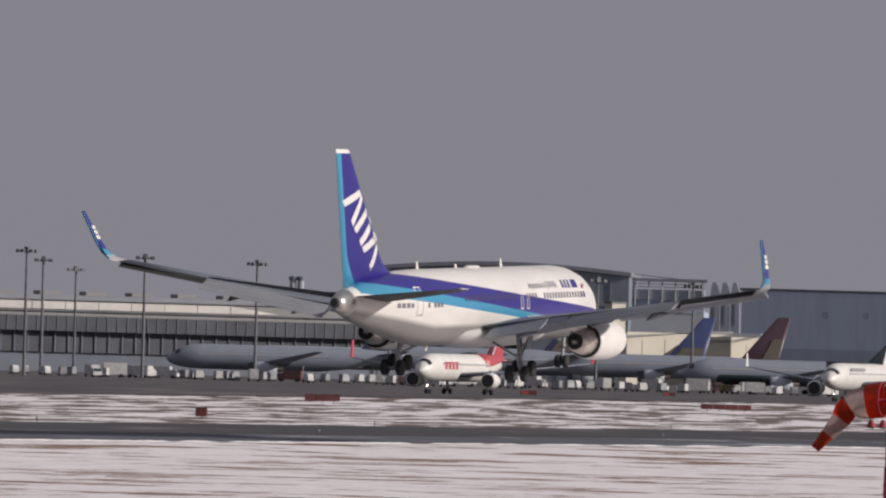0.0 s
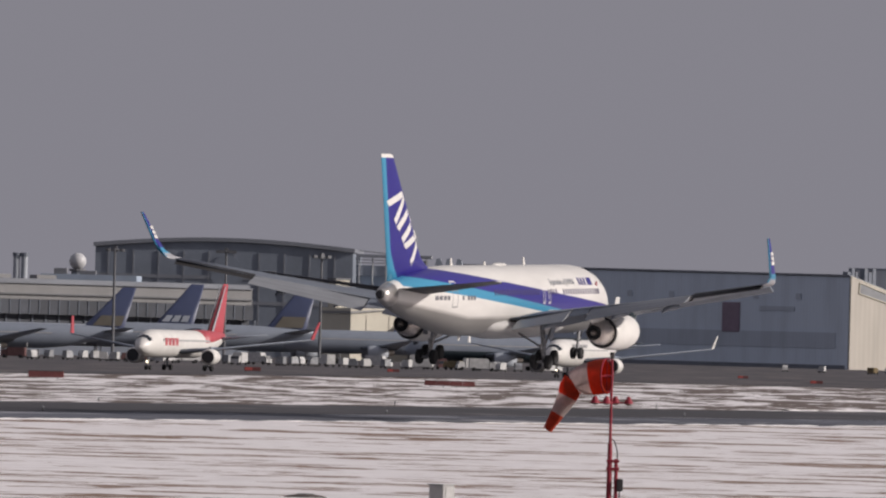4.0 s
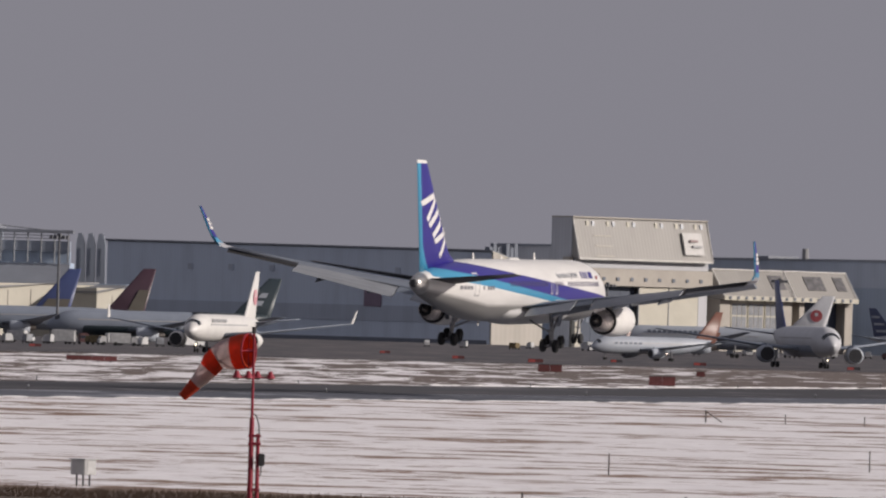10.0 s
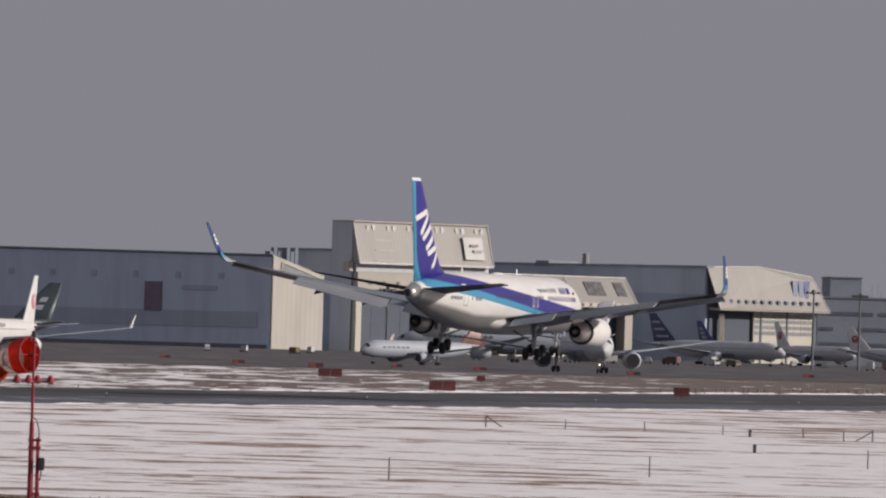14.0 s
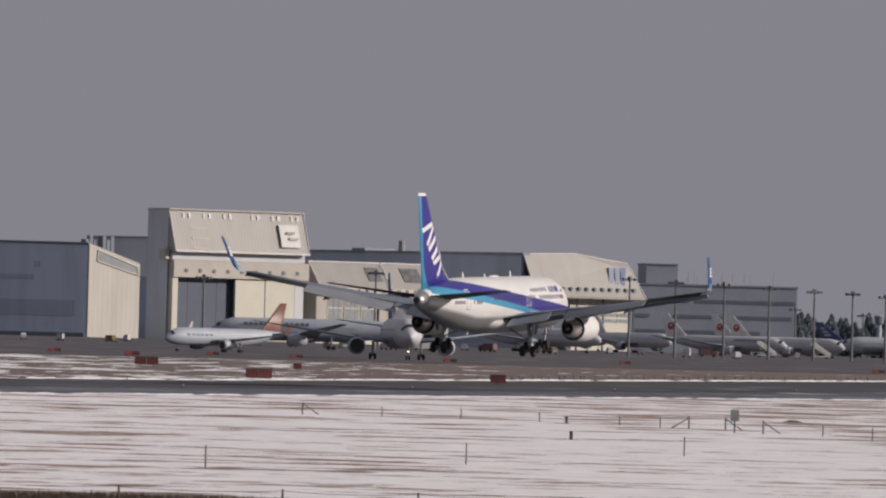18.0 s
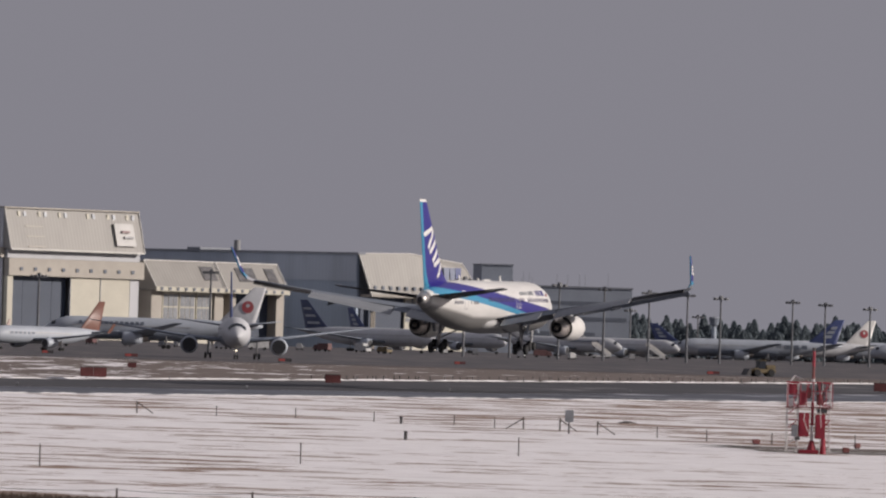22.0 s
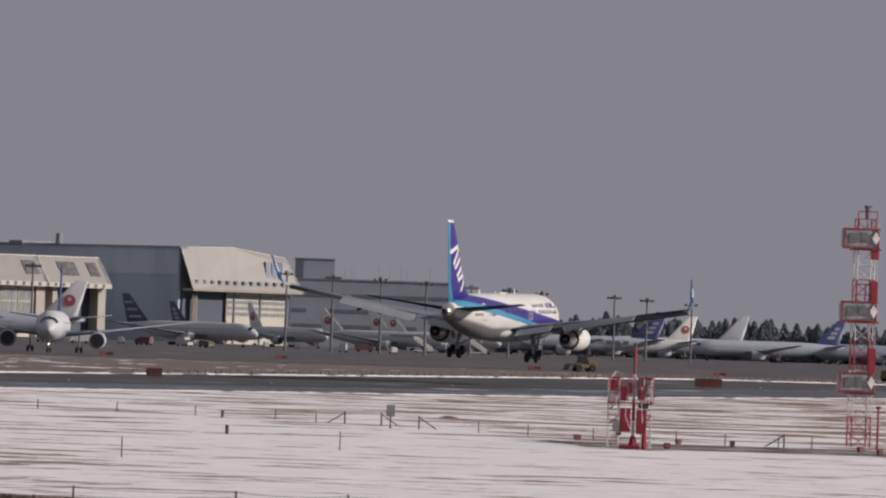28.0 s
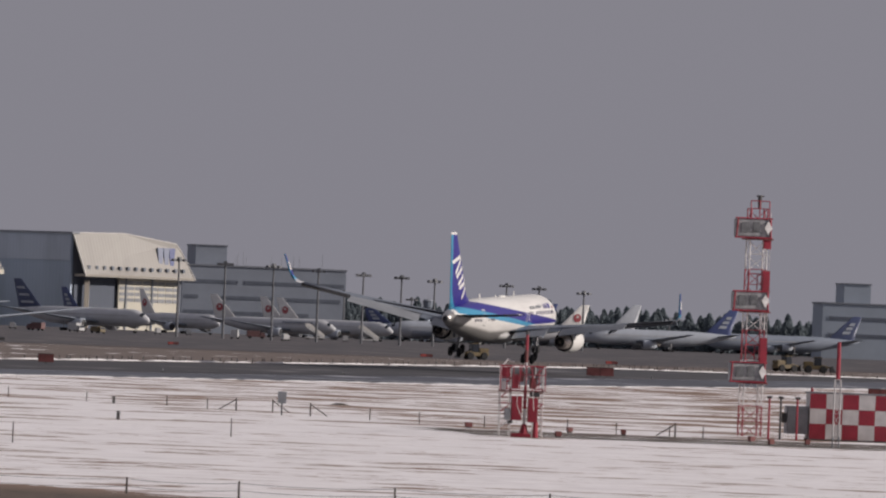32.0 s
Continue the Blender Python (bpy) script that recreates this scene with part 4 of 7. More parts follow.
        # blended winglet
        wr = [(23.7, -32.1, -34.9, 6.9, 0.2), (24.25, -33.3, -35.4, 7.12, 0.16), (24.62, -34.5, -35.9, 7.6, 0.11), (24.8, -35.6, -36.75, 8.4, 0.08), (24.97, -36.8, -37.65, 9.42, 0.06), (25.14, -38.1, -38.6, 10.5, 0.03)]
        bm = bmesh.new()
        rings = []
        for i, (x, le, te, z, t) in enumerate(wr):
            f = min(1, i / 3)
            rings.append([Vector(p) * (1 - f) + Vector(q) * f for p, q in zip(foil((side * x, le + MID, z), (side * x, te + MID, z), t), foil_x((side * x, le + MID, z), (side * x, te + MID, z), -t * side))])
        bm_loft(bm, rings)
        bmesh.ops.recalc_face_normals(bm, faces=bm.faces[:])
        wl_ = part("winglet", bm, winglet_paint(), wing, "dark blue upswept winglet", True)
        outline = [(x - 0.05, te - 0.02, z) for x, le, te, z, t in wr[1:]] + [(x - 0.05, te + (le - te) * 0.15, z) for x, le, te, z, t in reversed(wr[1:])]
        part("trailing_strip", plate([(side * x, y + MID, z) for x, y, z in outline], (side, 0, 0), 0.10), M["sky_blue"], wl_, "pale blue rear edge")
        for z0, z1 in ((8.5, 8.78), (8.86, 9.12), (9.20, 9.46)):
            f0, f1 = (z0 - 8.4) / 1.1, (z1 - 8.4) / 1.1
            for sgn in (1, -1):
                x0, x1 = side * (24.8 + 0.17 * f0), side * (24.8 + 0.17 * f1)
                part("emblem_shape", plate([(x0 + sgn * 0.06, -36.42 - f0 * 0.95 + MID, z0), (x1 + sgn * 0.06, -36.42 - f1 * 0.95 + MID, z1), (x1 + sgn * 0.06, -35.7 - f1 * 1.15 + MID, z1), (x0 + sgn * 0.06, -35.7 - f0 * 1.15 + MID, z0)], (sgn, 0, 0), 0.03), M["white"], wl_)
        # flaps, drooped, each with a dark plate painted as slot shade; aileron between and beyond
        for x0, x1, y0, y1, z0, z1, chord, drop, drop1 in ((3.0, 7.3, -30.3, -30.9, 3.42, 4.28, 2.1, 0.80, 0.85), (9.0, 17.6, -31.15, -33.25, 4.52, 5.82, 1.7, 0.95, 0.50)):
            bm = bmesh.new()
            bm_loft(bm, [foil((side * x, y + 0.55 + MID, z + 0.02), (side * x, y - chord + MID, z - d), 0.30) for x, y, z, d in ((x0, y0, z0, drop), (x1, y1, z1, drop1))])
            bmesh.ops.recalc_face_normals(bm, faces=bm.faces[:])
            fl = part("flap", bm, M["flap"], wing, "lowered grey flap")
            part("slot_shadow", plate([(side * x0, y0 + 0.9 + MID, z0 + 0.02), (side * x1, y1 + 0.9 + MID, z1 + 0.02), (side * x1, y1 + 0.35 + MID, z1 - 0.25), (side * x0, y0 + 0.35 + MID, z0 - 0.25)], (0, 0, -1), 0.12), M["slot"], fl)
        bm = bmesh.new()
        bm_loft(bm, [foil((side * x, y + 0.5 + MID, z), (side * x, y - 0.8 + MID, z - 0.42), 0.3) for x, y, z in ((7.4, -30.95, 4.25), (8.9, -31.2, 4.5))])
        bmesh.ops.recalc_face_normals(bm, faces=bm.faces[:])
        part("inner_aileron", bm, M["wing"], wing)
        bm = bmesh.new()
        bm_loft(bm, [foil((side * x, y + 0.45 + MID, z), (side * x, y - 0.55 + MID, z - 0.34), 0.24) for x, y, z in ((17.75, -33.2, 5.96), (23.6, -34.6, 6.92))])
        bmesh.ops.recalc_face_normals(bm, faces=bm.faces[:])
        part("aileron", bm, M["slot"], wing, "dark weathered aileron")
        for x, y, z in ((5.4, -30.6, 3.35), (11.2, -31.4, 4.4), (15.6, -32.6, 5.1)):
            part("flap_track_fairing", tube_y([(y + 3.2 + MID, 0, 0.03, 0.03), (y + 2.0 + MID, -0.02, 0.16, 0.2), (y + 0.2 + MID, -0.08, 0.18, 0.24), (y - 1.0 + MID, -0.26, 0.12, 0.16), (y - 1.6 + MID, -0.42, 0.03, 0.04)], 10), M["wing"], wing, "", True).location = (side * x, 0, z - 0.2)
        # slats
        bm = bmesh.new()
        bm_loft(bm, [foil((side * x, y + 0.75 + MID, z - 0.42), (side * x, y - 0.6 + MID, z + 0.1), 0.22) for x, y, z in ((9.5, -22.3, 4.4), (23.5, -31.9, 6.8))])
        bmesh.ops.recalc_face_normals(bm, faces=bm.faces[:])
        part("slat", bm, M["wing"], wing, "extended leading-edge slat")
        # engine
        eng = part("engine", tube_y([(y + MID, 2.62 + dz, r, r) for y, r, dz in [(-17.8, 1.1, 0.05), (-17.65, 1.17, 0.05), (-17.8, 1.26, 0.04), (-18.6, 1.37, 0.02), (-20.2, 1.4, 0), (-21.9, 1.36, 0), (-23.0, 1.27, 0), (-23.3, 1.24, 0)]], 32), M["white"], a, "white turbofan cowling", True)
        eng.location = (side * 7.85, -1.29, -0.06)
        # dark discs paint the shade inside intake, fan duct and core mouth
        part("intake", rod((0, -17.78 + MID, 2.67), (0, -17.9 + MID, 2.67), 1.09, 1.05, 24), M["dark"], eng)
        part("fan_duct", rod((0, -23.28 + MID, 2.62), (0, -23.34 + MID, 2.62), 1.21, 1.19, 28), M["dark"], eng, "dark fan duct ring")
        part("core_nozzle", tube_y([(-23.2 + MID, 2.62, 1.0, 1.0), (-23.9 + MID, 2.62, 0.97, 0.97), (-24.7 + MID, 2.62, 0.80, 0.80), (-25.4 + MID, 2.62, 0.64, 0.64)], 28), M["nozzle"], eng, "bare metal core nozzle", True)
        part("core_mouth", rod((0, -25.38 + MID, 2.62), (0, -25.44 + MID, 2.62), 0.59, 0.57, 24), M["black"], eng)
        part("exhaust_cone", rod((0, -25.4 + MID, 2.62), (0, -26.0 + MID, 2.62), 0.28, 0.06, 16), M["hot_metal"], eng)
        bm = bmesh.new()
        bm_loft(bm, [foil_x((0, -18.9 + MID, 3.9), (0, -26.0 + MID, 3.3), 0.5), foil_x((0, -20.4 + MID, 4.45), (0, -27.4 + MID, 4.1), 0.42)])
        bmesh.ops.recalc_face_normals(bm, faces=bm.faces[:])
        part("pylon", bm, M["white"], eng)
        # tailplane
        bm = bmesh.new()
        bm_loft(bm, [foil((side * x, le + NOSE, z - (le - te) * 0.035), (side * x, te + NOSE, z + (le - te) * 0.035), t) for x, le, te, z, t in ((0.7, -45.2, -51.0, 5.55, 0.45), (9.1, -51.6, -53.9, 6.60, 0.14))])
        bmesh.ops.recalc_face_normals(bm, faces=bm.faces[:])
        tp = part("tailplane", bm, M["tail_grey"], a, "dark grey tailplane", True)
        part("tip_cap", plate([(side * 8.85, -51.4 + NOSE, 6.60), (side * 9.12, -51.6 + NOSE, 6.60), (side * 9.12, -53.2 + NOSE, 6.64), (side * 8.85, -52.9 + NOSE, 6.64)], (0, 0, 1), 0.05), M["white"], tp, "pale tailplane tip")
        # main gear: bogie tilted, rear wheels low
        g = part("main_gear", rod((side * 4.65, -29.6 + MID, 0.75), (side * 4.3, -29.3 + MID, 3.6), 0.16, 0.22, 12), M["strut"], a, "steel main landing gear leg")
        g.location = (0, 0.64, -0.30)
        part("side_brace", rods([((side * 4.6, -29.5 + MID, 1.5), (side * 2.3, -29.0 + MID, 2.6)), ((side * 4.6, -29.5 + MID, 1.6), (side * 4.4, -27.6 + MID, 2.9)), ((side * 4.6, -29.9 + MID, 0.9), (side * 4.5, -30.2 + MID, 1.9))], 0.08, 8), M["strut"], g)
        part("gear_door", plate([(side * 5.05, -29.0 + MID, 2.2), (side * 5.05, -29.9 + MID, 2.2), (side * 5.3, -30.0 + MID, 3.7), (side * 5.3, -28.9 + MID, 3.7)], (side, 0, 0), 0.06), M["wing"], g, "grey gear door")
        part("bogie_beam", rod((side * 4.65, -28.85 + MID, 0.86), (side * 4.65, -30.35 + MID, 0.50), 0.13, 0.13, 10), M["strut"], g)
        w0 = None
        for dy, z in ((0.72, 0.86), (-0.72, 0.5)):
            part("axle", rod((side * 4.65 - 0.75, -29.6 + dy + MID, z), (side * 4.65 + 0.75, -29.6 + dy + MID, z), 0.09, None, 8), M["strut"], g)
            for dx in (-0.57, 0.57):
                m = pose(side * 4.65 + dx, -29.6 + dy + MID, z)
                if w0 is None:
                    w0 = part("tyre", wheel(0.58, 0.42), M["tyre"], g, "black rubber tyre", True)
                    w0.matrix_basis = m
                else:
                    share("tyre", w0, m)
                part("rim", rod((side * 4.65 + dx - 0.2, -29.6 + dy + MID, z), (side * 4.65 + dx + 0.2, -29.6 + dy + MID, z), 0.27, None, 12), M["strut"], g)
    # nose gear
    g = part("nose_gear", rod((0, -6.9 + (NOSE + 1.2), 0.48), (0, -6.6 + (NOSE + 1.2), 2.6), 0.1, 0.14, 10), M["strut"], a, "steel nose gear leg")
    g.location = (0, 0.57, -0.04)
    part("drag_brace", rods([((0, -6.85 + (NOSE + 1.2), 1.2), (0, -5.4 + (NOSE + 1.2), 2.4)), ((-0.3, -6.9 + (NOSE + 1.2), 1.5), (0.3, -6.9 + (NOSE + 1.2), 1.5))], 0.06), M["strut"], g)
    for dx in (-0.3, 0.3):
        t = part("tyre", wheel(0.47, 0.32), M["tyre"], g, "", True)
        t.matrix_basis = pose(dx, -6.9 + (NOSE + 1.2), 0.47)
        part("gear_door", plate([(dx * 1.9, -5.6 + (NOSE + 1.2), 1.95), (dx * 1.9, -6.5 + (NOSE + 1.2), 1.95), (dx * 1.7, -6.5 + (NOSE + 1.2), 2.4), (dx * 1.7, -5.6 + (NOSE + 1.2), 2.35)], (1, 0, 0), 0.04), M["wing"], g)
    # fin: (leading edge, trailing edge, height, thickness)
    FIN = ((-40.6, -51.5, 6.3, 0.35), (-42.4, -51.65, 7.3, 0.6), (-43.4, -51.75, 7.6, 0.75), (-44.3, -51.85, 8.0, 0.75), (-45.0, -52.0, 8.6, 0.75), (-51.4, -53.9, 15.65, 0.3), (-51.65, -53.93, 15.8, 0.16))
    bm = bmesh.new()
    bm_loft(bm, [foil_x((0, le + NOSE, z), (0, te + NOSE, z), t) for le, te, z, t in FIN])
    bmesh.ops.recalc_face_normals(bm, faces=bm.faces[:])
    fin = part("fin", bm, fin_paint(), a, "dark blue tail fin with pale blue rear edge", True)
    # white emblem: two chevrons and two slanted bars down the fin, lying on its skin
    prof = ((0.0, 0.0), (0.03, 0.3), (0.12, 0.46), (0.32, 0.5), (0.6, 0.34), (0.85, 0.14), (1.0, 0.02))

    def fin_skin(y, z):
        le, te, th = [float(np.interp(z, [r[2] for r in FIN], [r[k] for r in FIN])) for k in (0, 1, 3)]
        return th * float(np.interp((le - y) / (le - te), [p[0] for p in prof], [p[1] for p in prof]))

    def on_emblem(k, w):
        """k runs down the row of shapes, w from its rear to its front edge."""
        y, z = -52.45 + 5.14 * k + 2.40 * w, 12.27 - 4.56 * k + 1.62 * w
        return y, z

    shapes = (((0.0, 0), (0.09, 0), (0.25, 1), (0.16, 1)), ((0.20, 1), (0.27, 1), (0.385, 0), (0.30, 0)), ((0.41, 0), (0.495, 0), (0.495, 1), (0.41, 1)), ((0.60, 0), (0.685, 0), (0.685, 1), (0.60, 1)),
              ((0.70, 0), (0.785, 0), (0.92, 1), (0.83, 1)), ((0.87, 1), (0.94, 1), (1.06, 0), (0.98, 0)))
    for side in (1, -1):
        for poly in shapes:
            mark = part("emblem_shape", decal([on_emblem(k, w) for k, w in poly], fin_skin, side), M["white"], fin, "white emblem shape")
            mark.location.y = NOSE
    part("leading_edge", rods([((0, a[0] + 0.02 + NOSE, a[2]), (0, b[0] + 0.02 + NOSE, b[2])) for a, b in zip(FIN[1:], FIN[2:-1])], 0.06, 8), M["metal"], fin)
    for yy, h in ((-36.5, 0.55), (-28.5, 0.3), (-19.0, 0.6)):
        part("antenna", plate([(-0.03, yy + NOSE, 7.43), (-0.03, yy - 0.5 + NOSE, 7.43), (-0.03, yy - 0.6 + NOSE, 7.43 + h), (-0.03, yy - 0.35 + NOSE, 7.43 + h)], (1, 0, 0), 0.06), M["white"], body)
    part("satcom_blister", tube_y([(-24.0 + NOSE, 7.42, 0.05, 0.03), (-24.6 + NOSE, 7.45, 0.35, 0.16), (-26.2 + NOSE, 7.45, 0.35, 0.16), (-27.0 + NOSE, 7.42, 0.05, 0.03)], 12), M["white"], body)
    part("belly_antenna", plate([(-0.03, -34 + NOSE, 2.1), (-0.03, -34.5 + NOSE, 2.1), (-0.03, -34.55 + NOSE, 1.7), (-0.03, -34.3 + NOSE, 1.7)], (1, 0, 0), 0.06), M["white"], body)
    # slogan, front emblem and registration bars on both flanks
    for side in (1, -1):
        cu = bpy.data.curves.new("slogan", "FONT")
        cu.body, cu.size, cu.extrude = "Inspiration of JAPAN", 0.72, 0.005
        cu.align_x = "CENTER"
        tmp = bpy.data.objects.new("tmp", cu)
        me = bpy.data.meshes.new_from_object(tmp)
        bpy.data.objects.remove(tmp)
        me.materials.append(M["band"])
        o = new("slogan", me)
        o.parent = body
        o["label"] = "grey slogan lettering"
        o.matrix_basis = pose(side * 2.27, -16.4 + NOSE, 6.0, 68, 0, 90 if side > 0 else -90)
        for k, (y0, y1, mat_) in enumerate(((-12.2, -11.85, "deep_blue"), (-11.5, -11.15, "deep_blue"), (-10.8, -10.45, "deep_blue"), (-10.0, -8.9, "deep_blue"))):
            part("front_emblem", plate([(side * 2.28, y0 + NOSE, 5.95), (side * 2.28, y1 + NOSE, 5.95), (side * 1.93, y1 + 0.15 + NOSE, 6.5), (side * 1.93, y0 + 0.2 + NOSE, 6.5)], (side, 0, 0.3), 0.03), M[mat_], body, "dark blue emblem shape")
        part("flag_dot", plate([(side * 2.18, -7.7 + 0.2 * math.cos(i * 0.6283) + NOSE, 6.0 + 0.2 * math.sin(i * 0.6283)) for i in range(10)], (side, 0, 0.3), 0.05), M["red"], body, "small red flag disc")
        for y0, y1 in ((-45.4, -44.9), (-44.7, -44.2), (-44.0, -43.5), (-43.3, -42.9), (-40.6, -40.3), (-39.6, -39.2), (-39.0, -38.6), (-38.4, -38.0)):
            part("registration_bar", plate([(side * (skin(y, z) + 0.01), y + NOSE, z) for y, z in ((y0, 4.92), (y1, 4.92), (y1, 5.24), (y0, 5.24))], (side, 0, 0), 0.02), M["title_grey"], body, "grey registration bar")
    return a


AIRLINER = hero()


# ---- other aircraft ----
def jet(bearing, y, heading, length, span, height, dia, body, fin, label, lift=0.0, engines=2, dot=None, bars=None, winglets=None, lights=False, titles=None, belly=None, rear=None):
    """A parked or taxiing airliner; y ahead, origin on the ground under the wing."""
    a = empty("airliner", spot(bearing, y, lift, -heading), label, "airplane", "aircraft on the apron")
    r, L = dia / 2, length
    zc = height * 0.30
    n0 = L * 0.52                       # nose ahead of the origin
    st = [(0, -0.28, 0.01), (0.012, -0.25, 0.3), (0.035, -0.17, 0.58), (0.07, -0.07, 0.82), (0.11, 0, 0.97), (0.15, 0, 1), (0.62, 0, 1), (0.72, 0.10, 0.9), (0.84, 0.30, 0.6), (0.94, 0.48, 0.28), (0.99, 0.55, 0.1)]
    fus = part("fuselage", tube_y([(n0 - f * L, zc + dz * r, w * r, w * r * 1.04) for f, dz, w in st], 24), body, a, "", True)
    if rear:
        part("rear_band", tube_y([(n0 - f * L, zc + dz * r + 0.25 * r, w * r * 1.01, w * r * 0.83) for f, dz, w in st[6:10]], 20), rear, fus, "coloured rear upper body", True)
    if belly:
        part("belly", tube_y([(n0 - f * L, zc - 0.32 * r, w * r, w * r * 0.74) for f, w in ((0.1, 0.5), (0.16, 0.985), (0.6, 0.985), (0.7, 0.6))], 20), belly, fus, "", True)
    bm = bmesh.new()
    grid = []
    for f in (0.036, 0.045, 0.055):
        dz, w = [float(np.interp(f, [q[0] for q in st], [q[k] for q in st])) for k in (1, 2)]
        grid.append([bm.verts.new((w * 1.025 * r * math.sin(a_), n0 - f * L + 0.03, zc + dz * r + w * 1.075 * r * math.cos(a_))) for a_ in [-1.05 + 0.21 * k for k in range(11)]])
    for g0, g1 in zip(grid, grid[1:]):
        for k in range(10):
            bm.faces.new((g0[k], g0[k + 1], g1[k + 1], g1[k]))
    bmesh.ops.recalc_face_normals(bm, faces=bm.faces[:])
    part("windscreen", bm, M["glass"], fus, "dark cockpit windows")
    for s in (1, -1):
        part("cabin_glazing", box(s * r * 0.975 - 0.06, s * r * 0.975 + 0.06, n0 - 0.66 * L, n0 - 0.13 * L, zc + r * 0.2, zc + r * 0.2 + 0.26), M["line"], fus)
        wing_z = zc - r * 0.55
        x0, x1 = r * 0.7, span / 2
        root, tip = L * 0.17, L * 0.035
        y0 = n0 - 0.33 * L
        sweep = (x1 - x0) * 0.58
        bm = bmesh.new()
        bm_loft(bm, [foil((s * x, le, z), (s * x, te, z - 0.1), t) for x, le, te, z, t in
                     ((x0, y0, y0 - root, wing_z, r * 0.42), (x0 + (x1 - x0) * 0.34, y0 - sweep * 0.34, y0 - root * 1.02 - 0.3, wing_z + (x1 - x0) * 0.035, r * 0.22), (x1, y0 - sweep, y0 - sweep - tip, wing_z + (x1 - x0) * 0.13, 0.15))])
        bmesh.ops.recalc_face_normals(bm, faces=bm.faces[:])
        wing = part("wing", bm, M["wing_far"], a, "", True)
        if winglets:
            zz = wing_z + (x1 - x0) * 0.13
            part("winglet", plate([(s * x1, y0 - sweep - 0.1, zz), (s * x1, y0 - sweep - tip, zz), (s * (x1 + 0.5), y0 - sweep - tip - 1.3, zz + 2.5), (s * (x1 + 0.5), y0 - sweep - tip - 0.6, zz + 2.5)], (s, 0, 0), 0.15), winglets, wing)
        spots = [0.28] if engines == 2 else [0.27, 0.55]
        for f in spots:
            ex, er = x0 + (x1 - x0) * f - r * 0.2, dia * (0.30 if engines == 2 else 0.22)
            ez = wing_z + (x1 - x0) * f * 0.09 - er * 0.95
            ey = y0 - sweep * f + er * 1.6
            e = part("engine", tube_y([(ey, ez, er * 0.86, er * 0.86), (ey - er * 0.3, ez, er, er), (ey - er * 1.8, ez, er * 0.98, er * 0.98), (ey - er * 3.1, ez, er * 0.7, er * 0.7)], 18), M["white_far"] if not winglets else body, a, "", True)
            e.location.x = s * ex
            # dark disc painted as the shaded intake hollow
            part("intake", rod((0, ey + 0.02, ez), (0, ey - 0.1, ez), er * 0.8, er * 0.78, 16), M["dark"], e)
            part("exhaust", rod((0, ey - er * 2.9, ez), (0, ey - er * 4.0, ez), er * 0.55, er * 0.35, 14), M["hot_metal"], e)
            part("pylon", box(-0.2, 0.2, ey - er * 3.2, ey - er * 0.8, ez + er * 0.85, ez + er * 1.25), M["wing_far"], e)
        bm = bmesh.new()
        tz = zc + r * 0.45
        bm_loft(bm, [foil((s * x, le, z), (s * x, te, z), t) for x, le, te, z, t in ((r * 0.3, n0 - 0.855 * L, n0 - 0.95 * L, tz, 0.5), (span * 0.18, n0 - 0.945 * L, n0 - 0.99 * L, tz + span * 0.02, 0.2))])
        bmesh.ops.recalc_face_normals(bm, faces=bm.faces[:])
        part("tailplane", bm, M["wing_far"], a, "", True)
        gx = span * 0.085
        gy = -L * 0.035
        wr_ = height * 0.034
        g = part("main_gear", rod((s * gx, gy, wr_), (s * gx, gy, zc - r * 0.6), 0.2, 0.24, 8), M["strut"], a)
        for dy in ((-wr_ * 1.1, wr_ * 1.1) if dia > 4.5 else (0,)):
            for dx in (-0.5, 0.5):
                t = part("tyre", wheel(wr_, 0.42, 12), M["tyre"], g)
                t.location = (s * gx + dx, gy + dy, wr_)
    g = part("nose_gear", rod((0, n0 - 0.105 * L, 0.5), (0, n0 - 0.1 * L, zc - r * 0.7), 0.12, 0.16, 8), M["strut"], a)
    for dx in (-0.3, 0.3):
        t = part("tyre", wheel(height * 0.028, 0.3, 12), M["tyre"], g)
        t.location = (dx, n0 - 0.105 * L, height * 0.028)
    if lights:
        part("taxi_light", rod((0, n0 - 0.1 * L + 0.25, height * 0.095), (0, n0 - 0.1 * L + 0.4, height * 0.095), 0.15, 0.13, 10), M["headlight"], g, "lit taxi light")
    bm = bmesh.new()
    fz = zc + r * 0.8
    yl, yt = n0 - 0.785 * L, n0 - 0.955 * L
    tl, tt_ = n0 - 0.945 * L, n0 - 1.0 * L
    bm_loft(bm, [foil_x((0, le, z), (0, te, z), t) for le, te, z, t in ((yl + 2.2, yt, fz - r * 0.25, 0.2), (yl, yt, fz, 0.7), (tl, tt_, height, 0.3))])
    bmesh.ops.recalc_face_normals(bm, faces=bm.faces[:])
    fn = part("fin", bm, fin, a, "", True)

    def on_fin(f, g_):
        z = fz + (height - fz) * g_
        return yl + (tl - yl) * g_ + ((yt + (tt_ - yt) * g_) - (yl + (tl - yl) * g_)) * f, z

    for s in (1, -1):
        if dot is not None:
            c = on_fin(0.52, 0.45)
            rr = (height - fz) * 0.165
            part("fin_disc", plate([(s * 0.36, c[0] + rr * math.cos(i * 0.3491), c[1] + rr * math.sin(i * 0.3491)) for i in range(18)], (s, 0, 0), 0.05), dot, fn, "round fin emblem")
            part("disc_gap", plate([(s * 0.42, c[0] + rr * 0.32 * math.cos(i * 0.5236), c[1] + rr * 0.25 + rr * 0.32 * math.sin(i * 0.5236)) for i in range(12)], (s, 0, 0), 0.03), fin, fn)
